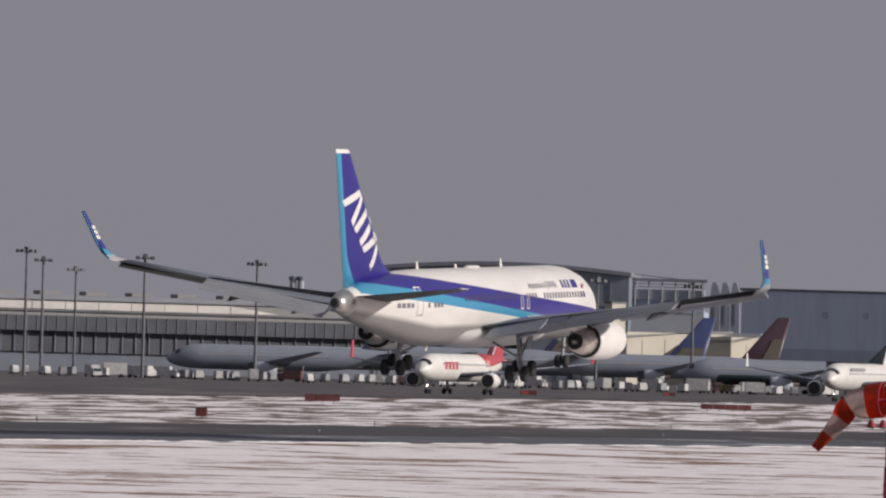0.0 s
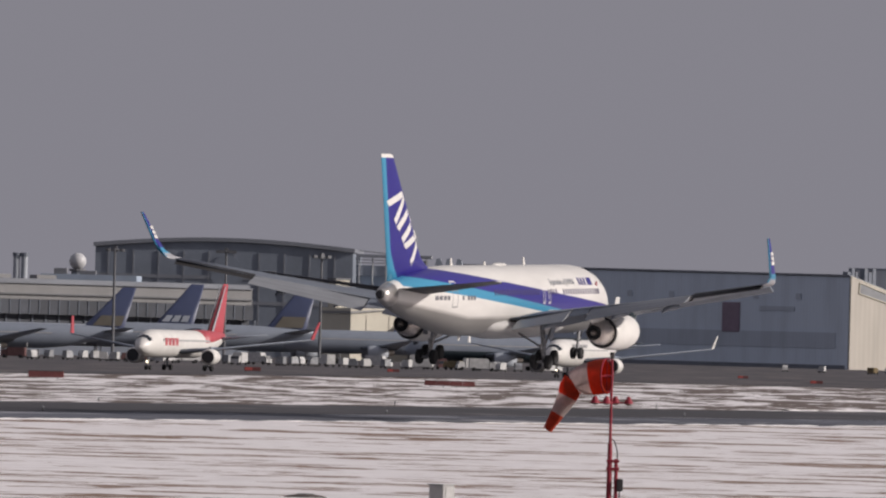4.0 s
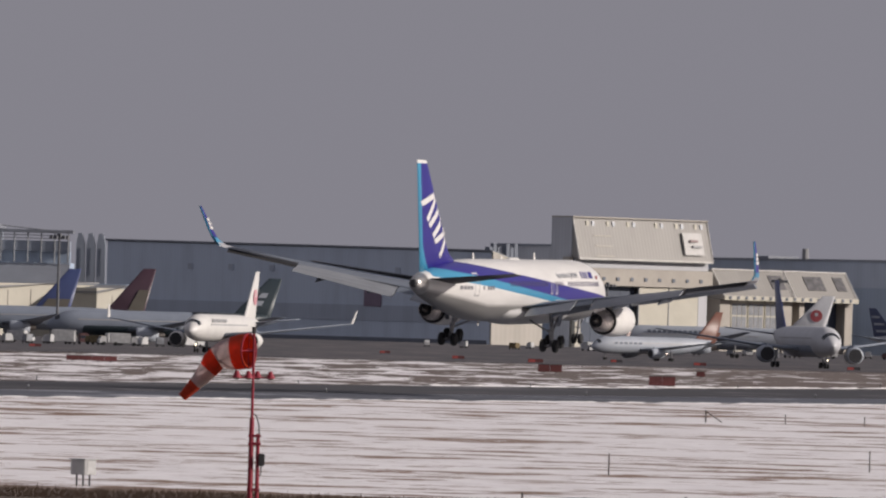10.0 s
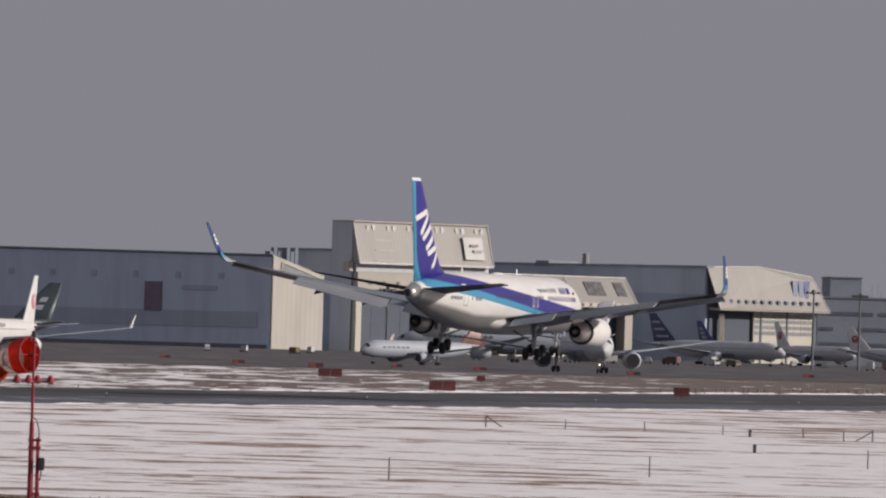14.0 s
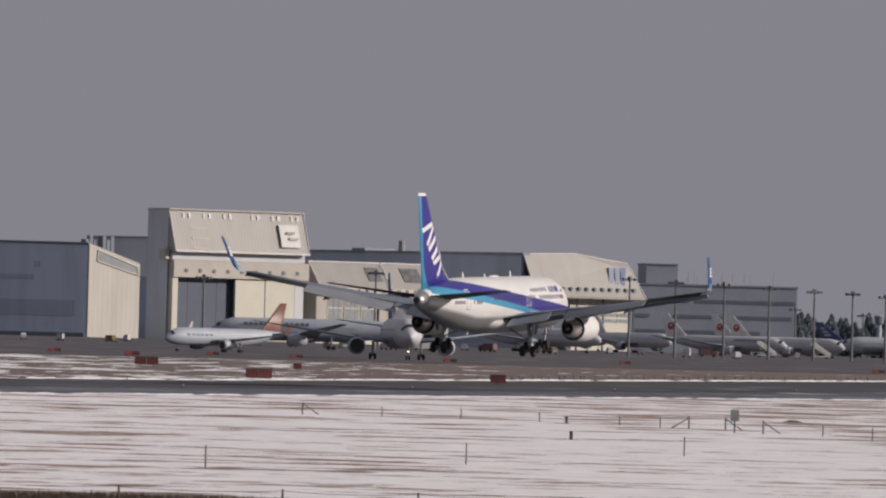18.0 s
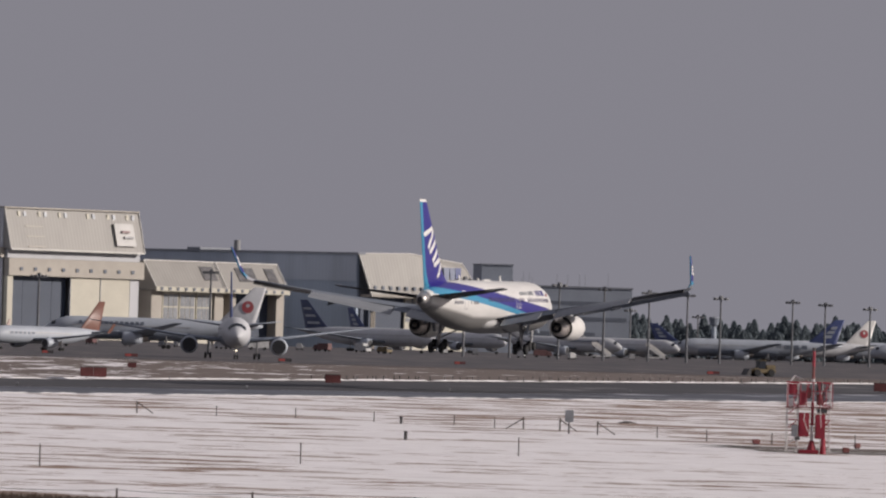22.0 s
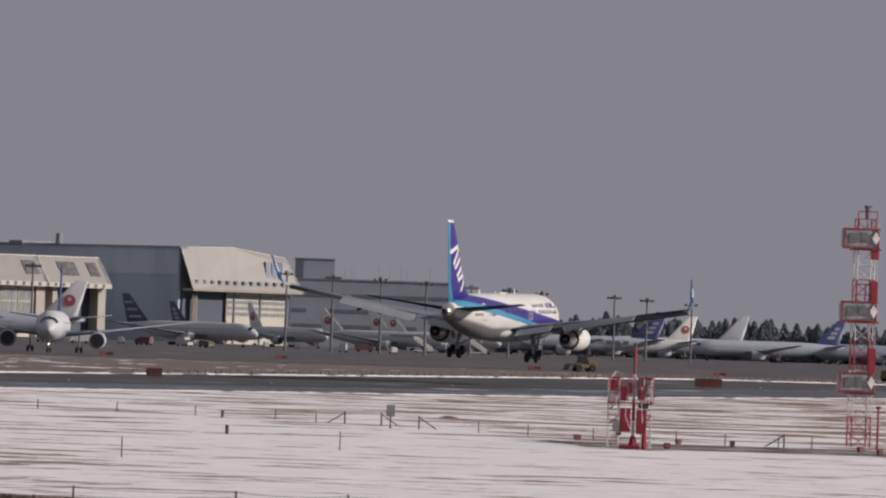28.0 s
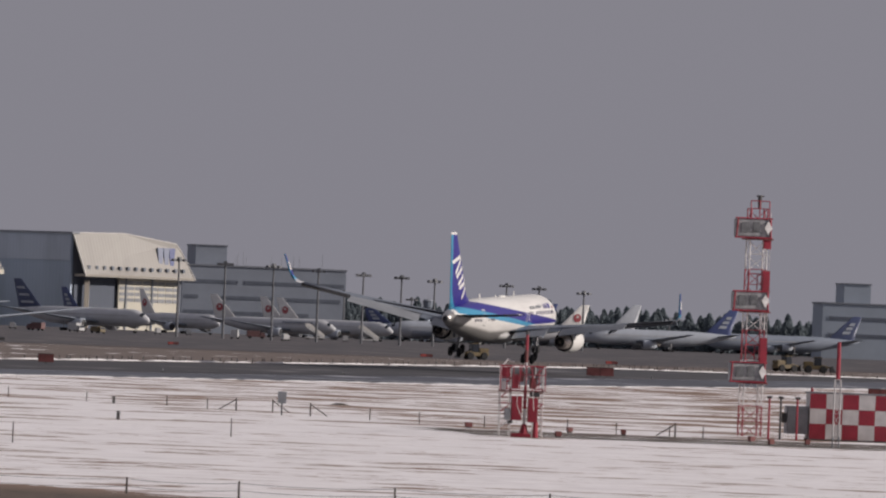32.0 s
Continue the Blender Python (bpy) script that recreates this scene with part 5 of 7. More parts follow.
        if bars is not None:
            for g0, g1, f0, f1 in bars[1]:
                q = [on_fin(f0, g0), on_fin(f1, g0), on_fin(f1, g1), on_fin(f0, g1)]
                part("fin_stripe", plate([(s * 0.37, yy, zz) for yy, zz in q], (s, 0, 0), 0.05), bars[0], fn)
    if titles:
        mt, f0, f1, k, zz, *tall = titles
        tall = tall[0] if tall else 0.26
        for s in (1, -1):
            for i in range(k):
                a0 = n0 - (f0 + (f1 - f0) * i / k) * L
                w = (f1 - f0) * L / k * 0.66
                part("title_bar", box(s * r * 0.955 - 0.1, s * r * 0.955 + 0.1, a0 - w, a0, zc + r * zz, zc + r * (zz + tall)), mt, fus)
    return a


def fleet_paint(name, col, rough=0.45):
    return surface(name, col, rough, vary=0.08, scale=0.3)


# navy and red are softened in colour to imitate haze
F_NAVY = fleet_paint("fin_navy", (0.050, 0.064, 0.130))
F_BLUE = fleet_paint("fin_blue", (0.046, 0.064, 0.165))
F_RED = fleet_paint("fin_red", (0.44, 0.075, 0.095))
F_PLUM = fleet_paint("fin_plum", (0.06, 0.03, 0.045))
F_GOLD = fleet_paint("fin_gold", (0.15, 0.135, 0.11))
F_BLACK = fleet_paint("fin_black", (0.03, 0.045, 0.055))
F_ORANGE = fleet_paint("fin_orange", (0.17, 0.075, 0.055))
F_PINK = fleet_paint("fin_pink", (0.62, 0.30, 0.34))
F_CREST = fleet_paint("crest_red", (0.42, 0.09, 0.10))
F_PALE = fleet_paint("fin_pale", (0.38, 0.40, 0.44))
SHAPES3 = ((0.60, 0.72, 0.35, 0.7), (0.42, 0.54, 0.35, 0.7), (0.24, 0.36, 0.35, 0.7))

TAXI_RED = jet(-1364, 1440, 193.9, 39.5, 35.8, 12.5, 3.8, M["white"], F_RED, "white taxiing jet with red fin and lit nose light", winglets=F_RED, lights=True, bars=(F_PALE, ((0.05, 0.97, 0.0, 0.12),)), titles=(F_RED, 0.15, 0.31, 4, -0.12, 0.55), rear=F_RED)
TAXI_PINK = jet(-664, 1935, 191.6, 55.0, 47.6, 15.8, 5.0, M["white"], M["white"], "white taxiing jet with a pink emblem on its fin", lights=True, winglets=M["white"], dot=F_PINK, titles=(M["line"], 0.15, 0.36, 9, 0.42))
# grey belly on this one paints the shade on its lower side
TAXI_CREST = jet(356, 2150, 172, 63.7, 60.9, 18.5, 6.2, M["white_mid"], F_BLUE, "white wide-body jet with blue fin turning on the taxiway", lights=True, belly=M["grey_far"])
TAXI_ORANGE = jet(90, 2368, 231, 37.6, 34.1, 11.8, 3.95, M["white_far"], F_ORANGE, "white narrow-body jet with orange fin taxiing past hangars", titles=(M["band"], 0.14, 0.36, 6, 0.1), winglets=F_ORANGE)
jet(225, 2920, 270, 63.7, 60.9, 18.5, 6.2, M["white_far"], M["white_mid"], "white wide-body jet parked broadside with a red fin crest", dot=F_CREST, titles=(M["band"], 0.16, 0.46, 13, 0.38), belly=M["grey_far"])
jet(-1670, 2600, 262, 63.0, 60.0, 18.5, 6.2, M["grey_far"], F_NAVY, "haze-tinted grey wide-body parked at the terminal, navy fin", bars=(F_GOLD, ((0.05, 0.3, 0.2, 0.9),)))
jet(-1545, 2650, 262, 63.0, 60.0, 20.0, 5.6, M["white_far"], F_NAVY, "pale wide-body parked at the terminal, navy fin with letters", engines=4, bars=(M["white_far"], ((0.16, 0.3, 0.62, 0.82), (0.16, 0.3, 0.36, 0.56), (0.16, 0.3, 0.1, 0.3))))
jet(-1342, 2650, 262, 63.0, 60.0, 21.5, 6.2, M["grey_far"], F_NAVY, "haze-tinted grey wide-body parked nose to terminal, navy fin", bars=(F_GOLD, ((0.03, 0.26, 0.2, 0.9),)))
jet(-1112, 2800, 262, 62.0, 60.0, 19.8, 6.2, M["grey_far"], F_BLUE, "haze-tinted grey wide-body with gold-netted blue fin", bars=(F_GOLD, ((0.03, 0.26, 0.2, 0.9),)))
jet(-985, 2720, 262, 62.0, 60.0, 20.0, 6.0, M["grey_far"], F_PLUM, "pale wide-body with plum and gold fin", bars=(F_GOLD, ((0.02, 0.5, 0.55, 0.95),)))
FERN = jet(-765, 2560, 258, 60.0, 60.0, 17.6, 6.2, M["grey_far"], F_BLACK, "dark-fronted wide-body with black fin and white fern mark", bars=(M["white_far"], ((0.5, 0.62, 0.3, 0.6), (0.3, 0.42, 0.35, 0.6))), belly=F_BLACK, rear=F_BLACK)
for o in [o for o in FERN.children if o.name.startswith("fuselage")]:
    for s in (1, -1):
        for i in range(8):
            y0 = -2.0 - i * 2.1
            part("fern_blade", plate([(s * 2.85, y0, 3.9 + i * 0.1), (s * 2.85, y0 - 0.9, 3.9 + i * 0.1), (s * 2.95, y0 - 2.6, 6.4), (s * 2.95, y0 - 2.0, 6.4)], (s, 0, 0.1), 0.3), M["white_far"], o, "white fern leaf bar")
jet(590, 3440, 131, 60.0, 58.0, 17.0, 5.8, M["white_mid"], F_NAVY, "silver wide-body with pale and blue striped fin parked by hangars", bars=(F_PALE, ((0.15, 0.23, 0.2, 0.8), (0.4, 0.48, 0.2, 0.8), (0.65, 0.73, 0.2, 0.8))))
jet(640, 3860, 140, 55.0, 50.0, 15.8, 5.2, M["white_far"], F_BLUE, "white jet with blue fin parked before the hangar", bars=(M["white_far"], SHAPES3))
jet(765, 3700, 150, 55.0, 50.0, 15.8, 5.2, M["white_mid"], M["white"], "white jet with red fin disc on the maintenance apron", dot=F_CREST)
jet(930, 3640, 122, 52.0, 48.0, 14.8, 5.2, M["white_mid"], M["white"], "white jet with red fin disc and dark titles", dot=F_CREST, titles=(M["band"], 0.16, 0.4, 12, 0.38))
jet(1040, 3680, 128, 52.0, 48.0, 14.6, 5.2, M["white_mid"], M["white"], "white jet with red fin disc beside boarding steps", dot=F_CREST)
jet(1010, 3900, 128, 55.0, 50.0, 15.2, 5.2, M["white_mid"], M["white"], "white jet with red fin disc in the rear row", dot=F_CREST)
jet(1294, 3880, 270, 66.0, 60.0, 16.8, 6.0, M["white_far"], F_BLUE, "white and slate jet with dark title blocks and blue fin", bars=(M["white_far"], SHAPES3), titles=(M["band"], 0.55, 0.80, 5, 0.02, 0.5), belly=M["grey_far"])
jet(1215, 4120, 110, 60.0, 58.0, 14.0, 6.0, M["grey_far"], F_BLUE, "haze-tinted grey jet with striped blue fin in the rear row", bars=(M["white_far"], SHAPES3))
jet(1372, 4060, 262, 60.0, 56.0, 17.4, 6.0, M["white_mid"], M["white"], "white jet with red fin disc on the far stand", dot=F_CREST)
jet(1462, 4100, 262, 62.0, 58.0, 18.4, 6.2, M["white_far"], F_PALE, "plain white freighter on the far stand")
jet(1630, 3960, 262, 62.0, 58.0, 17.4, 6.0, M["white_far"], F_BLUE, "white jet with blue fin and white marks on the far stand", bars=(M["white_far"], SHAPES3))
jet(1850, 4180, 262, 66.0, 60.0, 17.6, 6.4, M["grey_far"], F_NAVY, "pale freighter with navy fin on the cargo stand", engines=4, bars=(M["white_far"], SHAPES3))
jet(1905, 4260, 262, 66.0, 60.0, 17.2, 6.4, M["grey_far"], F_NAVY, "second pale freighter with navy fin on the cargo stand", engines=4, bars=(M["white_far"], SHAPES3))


# ---- apron lamps ----
M["lamp_steel"] = surface("weathered_lamp_steel", (0.15, 0.155, 0.17), 0.6, 0.2, vary=0.15, scale=1.0)


def lamp_mast(height):
    a = empty("apron_lamp", pose(0, 0, 0), "tall dark apron lighting mast with clustered floodlights", "lamp post", "apron lighting masts")
    part("pole", rod((0, 0, 0), (0, 0, height - 0.5), 0.42, 0.26, 10), M["lamp_steel"], a)
    part("platform", rod((0, 0, height - 1.3), (0, 0, height - 0.8), 0.9, 0.9, 12), M["lamp_steel"], a)
    for i in range(6):
        an = i * math.pi / 3
        c, s = math.cos(an) * 2.0, math.sin(an) * 2.0
        part("arm", rod((0, 0, height - 1.0), (c, s, height - 1.0), 0.09, None, 6), M["lamp_steel"], a)
        part("floodlight", box(c - 0.55, c + 0.55, s - 0.4, s + 0.4, height - 1.35, height - 0.6, 0.06), M["lamp_steel"], a)
    part("top_box", box(-0.5, 0.5, -0.5, 0.5, height - 0.8, height, 0.05), M["lamp_steel"], a)
    return a


for b, v, y in ((765, 45, 3100), (847, 49, 3110), (933, 50, 3120), (1013, 55, 3140), (1093, 59, 3160), (1161, 61, 3180), (1220, 65, 3200), (1348, 68, 3350), (1406, 71, 3380), (1486, 76, 3400), (1060, 92, 4000), (1180, 100, 4200), (1640, 118, 4300),
                (-2152, -30, 2350), (-2122, -14, 2500), (-2063, 2, 2700), (-1940, -23, 2380), (-1739, -17, 2400), (-1302, -8, 2500), (-1132, -3, 2560), (-962, 3, 2600), (11, 62, 3000), (-1500, -6, 2450), (315, 46, 3050)):
    hgt = EYE + (150 - v) * y / REACH - land(y)
    lm = lamp_mast(hgt)
    lm.matrix_world = spot(b, y, 0, 17 * (b % 7))


def control_tower():
    a = empty("control_tower", spot(1209, 4400), "slim pale control tower in the haze before the wood", "tower")
    part("shaft", rod((0, 0, 0), (0, 0, 14.2), 1.3, 1.05, 12), M["pale_office"], a)
    part("gallery", rod((0, 0, 14.2), (0, 0, 15.0), 1.2, 2.0, 16), M["office"], a)
    part("cab", rod((0, 0, 15.0), (0, 0, 17.6), 1.9, 2.3, 12), M["curtain"], a, "glazed tower cab")
    part("roof", rod((0, 0, 17.6), (0, 0, 18.3), 2.45, 1.8, 12), M["roof"], a)
    part("aerial", rod((0, 0, 18.3), (0, 0, 20.2), 0.08, 0.05, 6), M["mast_grey"], a)


def boarding_stairs(bearing, y, turn):
    a = empty("boarding_stairs", spot(bearing, y, 0.05, turn), "white mobile boarding stairs standing by a jet", "stairs", "mobile boarding stairs")
    part("chassis", box(-3.4, 3.2, -1.1, 1.1, 0.5, 0.9, 0.05), M["truck_white"], a)
    part("flight", plate([(-3.2, -0.9, 4.6), (-2.2, -0.9, 4.6), (3.4, -0.9, 0.9), (3.4, -0.9, 0.6), (2.6, -0.9, 0.6), (-3.2, -0.9, 4.2)], (0, 1, 0), 1.8), M["truck_white"], a)
    for yy in (-0.95, 0.95):
        part("side_panel", plate([(-3.2, yy, 4.6), (-2.2, yy, 4.6), (3.4, yy, 0.9), (3.4, yy, 1.9), (-2.0, yy, 5.6), (-3.2, yy, 5.6)], (0, 1, 0), 0.06), M["bright_panel"], a)
        part("support_leg", rods([((-2.4, yy * 0.9, 0.9), (-2.4, yy * 0.9, 4.3)), ((-2.4, yy * 0.9, 0.9), (-0.4, yy * 0.9, 3.0))], 0.07), M["mast_grey"], a)
        for x in (-2.4, 2.2):
            t = part("wheel", wheel(0.42, 0.26, 12), M["tyre"], a)
            t.matrix_basis = pose(x, yy, 0.42, 0, 0, 90)


control_tower()
boarding_stairs(1010, 3560, 10)
boarding_stairs(1106, 3560, 8)


# ---- far wood ----
def leaf_paint(name, col):
    m, nt, b = graph(name)
    geo = nt.nodes.new("ShaderNodeNewGeometry")
    c = mix_node(nt, geo.outputs["Random Per Island"], tuple(k * 0.94 for k in col), tuple(k * 1.06 for k in col))
    nt.links.new(c, b.inputs["Base Color"])
    b.inputs["Roughness"].default_value = 0.8
    return m


# needle colour is shifted to blue-grey to paint in haze
M["needles"] = leaf_paint("hazed_cedar_needles", (0.080, 0.102, 0.118))
M["bark"] = surface("cedar_bark", (0.09, 0.075, 0.065), 0.9, vary=0.2)


def cedar(seed, height, wide):
    rnd = random.Random(seed)
    t = empty("tree", pose(0, 0, 0), "dark evergreen in the wood beyond the airfield", "tree", "evergreens of the far wood")
    part("trunk", rod((0, 0, 0), (0, 0, height * 0.9), 0.3, 0.06, 7), M["bark"], t)
    bm = bmesh.new()
    for i in range(850):
        f = rnd.random() ** 0.8
        z = height * (0.03 + 0.97 * f)
        rad = wide * (1 - f) ** 0.75 * (0.6 + 0.5 * rnd.random()) + 0.12
        an = rnd.random() * 6.283
        c = Vector((math.cos(an) * rad * rnd.random() ** 0.5, math.sin(an) * rad * rnd.random() ** 0.5, z))
        s = 0.45 + 0.70 * rnd.random() * (1.1 - f)
        tip = c + Vector((math.cos(an) * s * 1.1, math.sin(an) * s * 1.1, -0.35 * s))
        side = Vector((-math.sin(an), math.cos(an), 0)) * s * 0.7
        vs = [bm.verts.new(p) for p in (c + side, tip, c - side, c + Vector((0, 0, s * 1.1)))]
        for q in ((0, 1, 3), (1, 2, 3), (2, 1, 0), (0, 3, 2)):
            bm.faces.new([vs[k] for k in q])
    part("crown", bm, M["needles"], t)
    return t


kinds = [cedar(5 + i, h, w) for i, (h, w) in enumerate(((17.5, 3.4), (15.5, 4.2), (19.0, 3.6), (14.0, 4.6), (16.2, 3.0)))]
rnd = random.Random(4)
for i in range(230):
    b = 1040 + 1180 * (i + rnd.random()) / 230
    y = 4480 + 110 * rnd.random()
    k = kinds[rnd.randrange(5)]
    mm = spot(b, y, -0.3, 360 * rnd.random())
    sc = 0.82 + 0.3 * rnd.random() + 0.12 * noise.noise(Vector((b * 0.02, 0, 0)))
    if i < 5:
        kinds[i].matrix_world = mm @ Matrix.Scale(sc, 4)
    else:
        copy_thing(k, mm).scale = (sc * 1.4, sc * 1.4, sc * 0.96)


# ---- windsock ----
def windsock():
    Y = 265.0
    B = -612.0
    a = empty("windsock", spot(B, Y), "red and white windsock on a red pole with warning lamps", "windsock")
    top = EYE + (150 - 160) * Y / REACH
    k = Y / REACH
    part("pole", rod((0, 0, 3.4), (0, 0, top - 0.15), 0.04, 0.032, 10), M["red"], a, "slim red steel pole")
    part("lower_pole", rod((0, 0, 0), (0, 0, 3.5), 0.085, 0.06, 12), M["red"], a)
    part("hinge_post", rod((0.19, 0, 0), (0.17, 0, 3.1), 0.06, 0.045, 8), M["red"], a)
    for z in (0.6, 1.6, 2.8, 3.0):
        part("clamp", box(-0.08, 0.25, -0.06, 0.06, z, z + 0.07), M["red"], a)
    part("conduit", rods([((0.03, 0, 3.62), (0.12, 0, 3.55)), ((0.12, 0, 3.55), (0.19, 0, 3.3)), ((0.19, 0, 3.3), (0.2, 0, 3.05)), ((0.27, 0, 2.3), (0.27, 0, 2.05)), ((0.27, 0, 2.05), (0.2, 0, 1.95))], 0.018), M["dark_post"], a)
    part("switch_box", box(0.2, 0.36, -0.1, 0.05, 2.25, 2.58, 0.02), M["dark_post"], a, "small dark switch box")
    part("finial", rod((0, 0, top - 0.15), (0, 0, top + 0.02), 0.05, 0.07, 10), M["dark_post"], a)
    zl = EYE + (150 - 248) * k
    part("lamp_arm", rods([((-0.45, -0.1, zl), (0.48, 0.1, zl)), ((-0.12, -0.35, zl), (0.12, 0.35, zl))], 0.02), M["red"], a)
    for x, y in ((-0.42, -0.1), (0.45, 0.1), (-0.11, -0.33), (0.1, 0.33)):
        lp = part("warning_lamp", rod((x, y, zl - 0.02), (x, y, zl + 0.17), 0.13, 0.04, 12), M["red"], a, "red bell-shaped lamp")
        part("lamp_glass", rod((x, y, zl - 0.06), (x, y, zl - 0.02), 0.05, 0.1, 10), M["mast_white"], lp)
    return a, k


def sock_cloth(a, k):
    """Bands along a bent axis; points in (across, up) from the pole top, metres."""
    def P(b, v):
        return Vector(((b + 612.0) * k, 0, EYE + (150 - v) * k))
    axis = [(P(*(-621, 201)), 0.455), (P(*(-635, 203)), 0.46), (P(*(-649, 206)), 0.435), (P(*(-666, 209)), 0.375), (P(*(-681, 214)), 0.305), (P(*(-689, 224)), 0.295), (P(*(-697, 236)), 0.26), (P(*(-710, 248)), 0.22), (P(*(-723, 261)), 0.18), (P(*(-747, 285)), 0.115)]
    seg = 24
    rings = []
    for i, (c, r) in enumerate(axis):
        p0, p1 = axis[max(0, i - 1)][0], axis[min(len(axis) - 1, i + 1)][0]
        d = (p1 - p0).normalized()
        f = max(0.0, 1 - i / 4)
        n1 = Vector((0.33 * f, 1.0, 0)).normalized()
        n2 = d.cross(n1).normalized()
        ring = []
        for j in range(seg):
            an = 2 * math.pi * j / seg
            w = 1 + (0.07 * math.sin(5 * an + i * 1.7) if i > 2 else 0)
            ring.append(c + Vector((0, 0.09 * i, 0)) + (n1 * math.cos(an) + n2 * math.sin(an)) * r * w)
        rings.append(ring)
    # mouth hoop with its swivel, which carries the cloth
    c, r = axis[0][0], axis[0][1]
    hub = part("swivel_hub", rod(c - Vector((0.06, 0, 0)), c + Vector((0.13, 0, 0)), 0.05, 0.04, 10), M["red"], a)
    cuts = [(0, 2, "orange", False), (2, 4, "white_cloth", False), (4, 6, "orange", True), (6, 8, "white_cloth", True), (8, 9, "orange", True)]
    tail = []
    for i0, i1, col, loose in cuts:
        bm = bmesh.new()
        bm_loft(bm, rings[i0:i1 + 1], cap=False)
        inner = [[p + (sum(r, Vector()) / seg - p) * 0.03 for p in r] for r in rings[i0:i1 + 1]]
        bm_loft(bm, [list(reversed(r)) for r in inner], cap=False)
        band = part("cloth_band", bm, M[col], hub, "orange-red cloth band" if col == "orange" else "white cloth band", True)
        if loose:
            tail.append(band)
    n1 = Vector((0.33, 1.0, 0)).normalized()
    ring = [c + n1 * math.cos(q * 0.2618) * r + Vector((0, 0, math.sin(q * 0.2618) * r)) for q in range(24)]
    n2 = n1.cross(Vector((0, 0, 1)))
    bm = bmesh.new()
    bm_loft(bm, [[p + ((p - c).normalized() * math.cos(k * 1.0472) + n2 * math.sin(k * 1.0472)) * 0.022 for k in range(6)] for p in ring + ring[:1]], cap=False)
    bmesh.ops.remove_doubles(bm, verts=bm.verts[:], dist=0.001)
    bmesh.ops.recalc_face_normals(bm, faces=bm.faces[:])
    part("hoop", bm, M["red"], hub, "red steel mouth hoop")
    part("swivel_spoke", rods([(ring[0], ring[12]), (ring[6], ring[18])], 0.014), M["red"], hub)
    return hub, tail, axis[4][0] + Vector((0, 0.36, 0))


SOCK, kk = windsock()
SOCK_HUB, SOCK_TAIL, BEND = sock_cloth(SOCK, kk)


# ---- landing-aid masts ----
def lattice(parent, w0, w1, z0, z1, bays, mats, brace=0.022):
    """A square lattice mast: four legs and braces, coloured bay by bay."""
    for i in range(bays):
        za, zb = z0 + (z1 - z0) * i / bays, z0 + (z1 - z0) * (i + 1) / bays
        wa, wb = w0 + (w1 - w0) * i / bays, w0 + (w1 - w0) * (i + 1) / bays
        ca = [(sx * wa / 2, sy * wa / 2, za) for sx, sy in ((-1, -1), (1, -1), (1, 1), (-1, 1))]
        cb = [(sx * wb / 2, sy * wb / 2, zb) for sx, sy in ((-1, -1), (1, -1), (1, 1), (-1, 1))]
        each("mast_leg", [(ca[q], cb[q]) for q in range(4)], brace * 1.9, M[mats(i)], parent)
        each("brace", [(ca[q], cb[(q + 1) % 4]) for q in range(4)] + [(cb[q], cb[(q + 1) % 4]) for q in range(4)], brace, M[mats(i)], parent, 5)


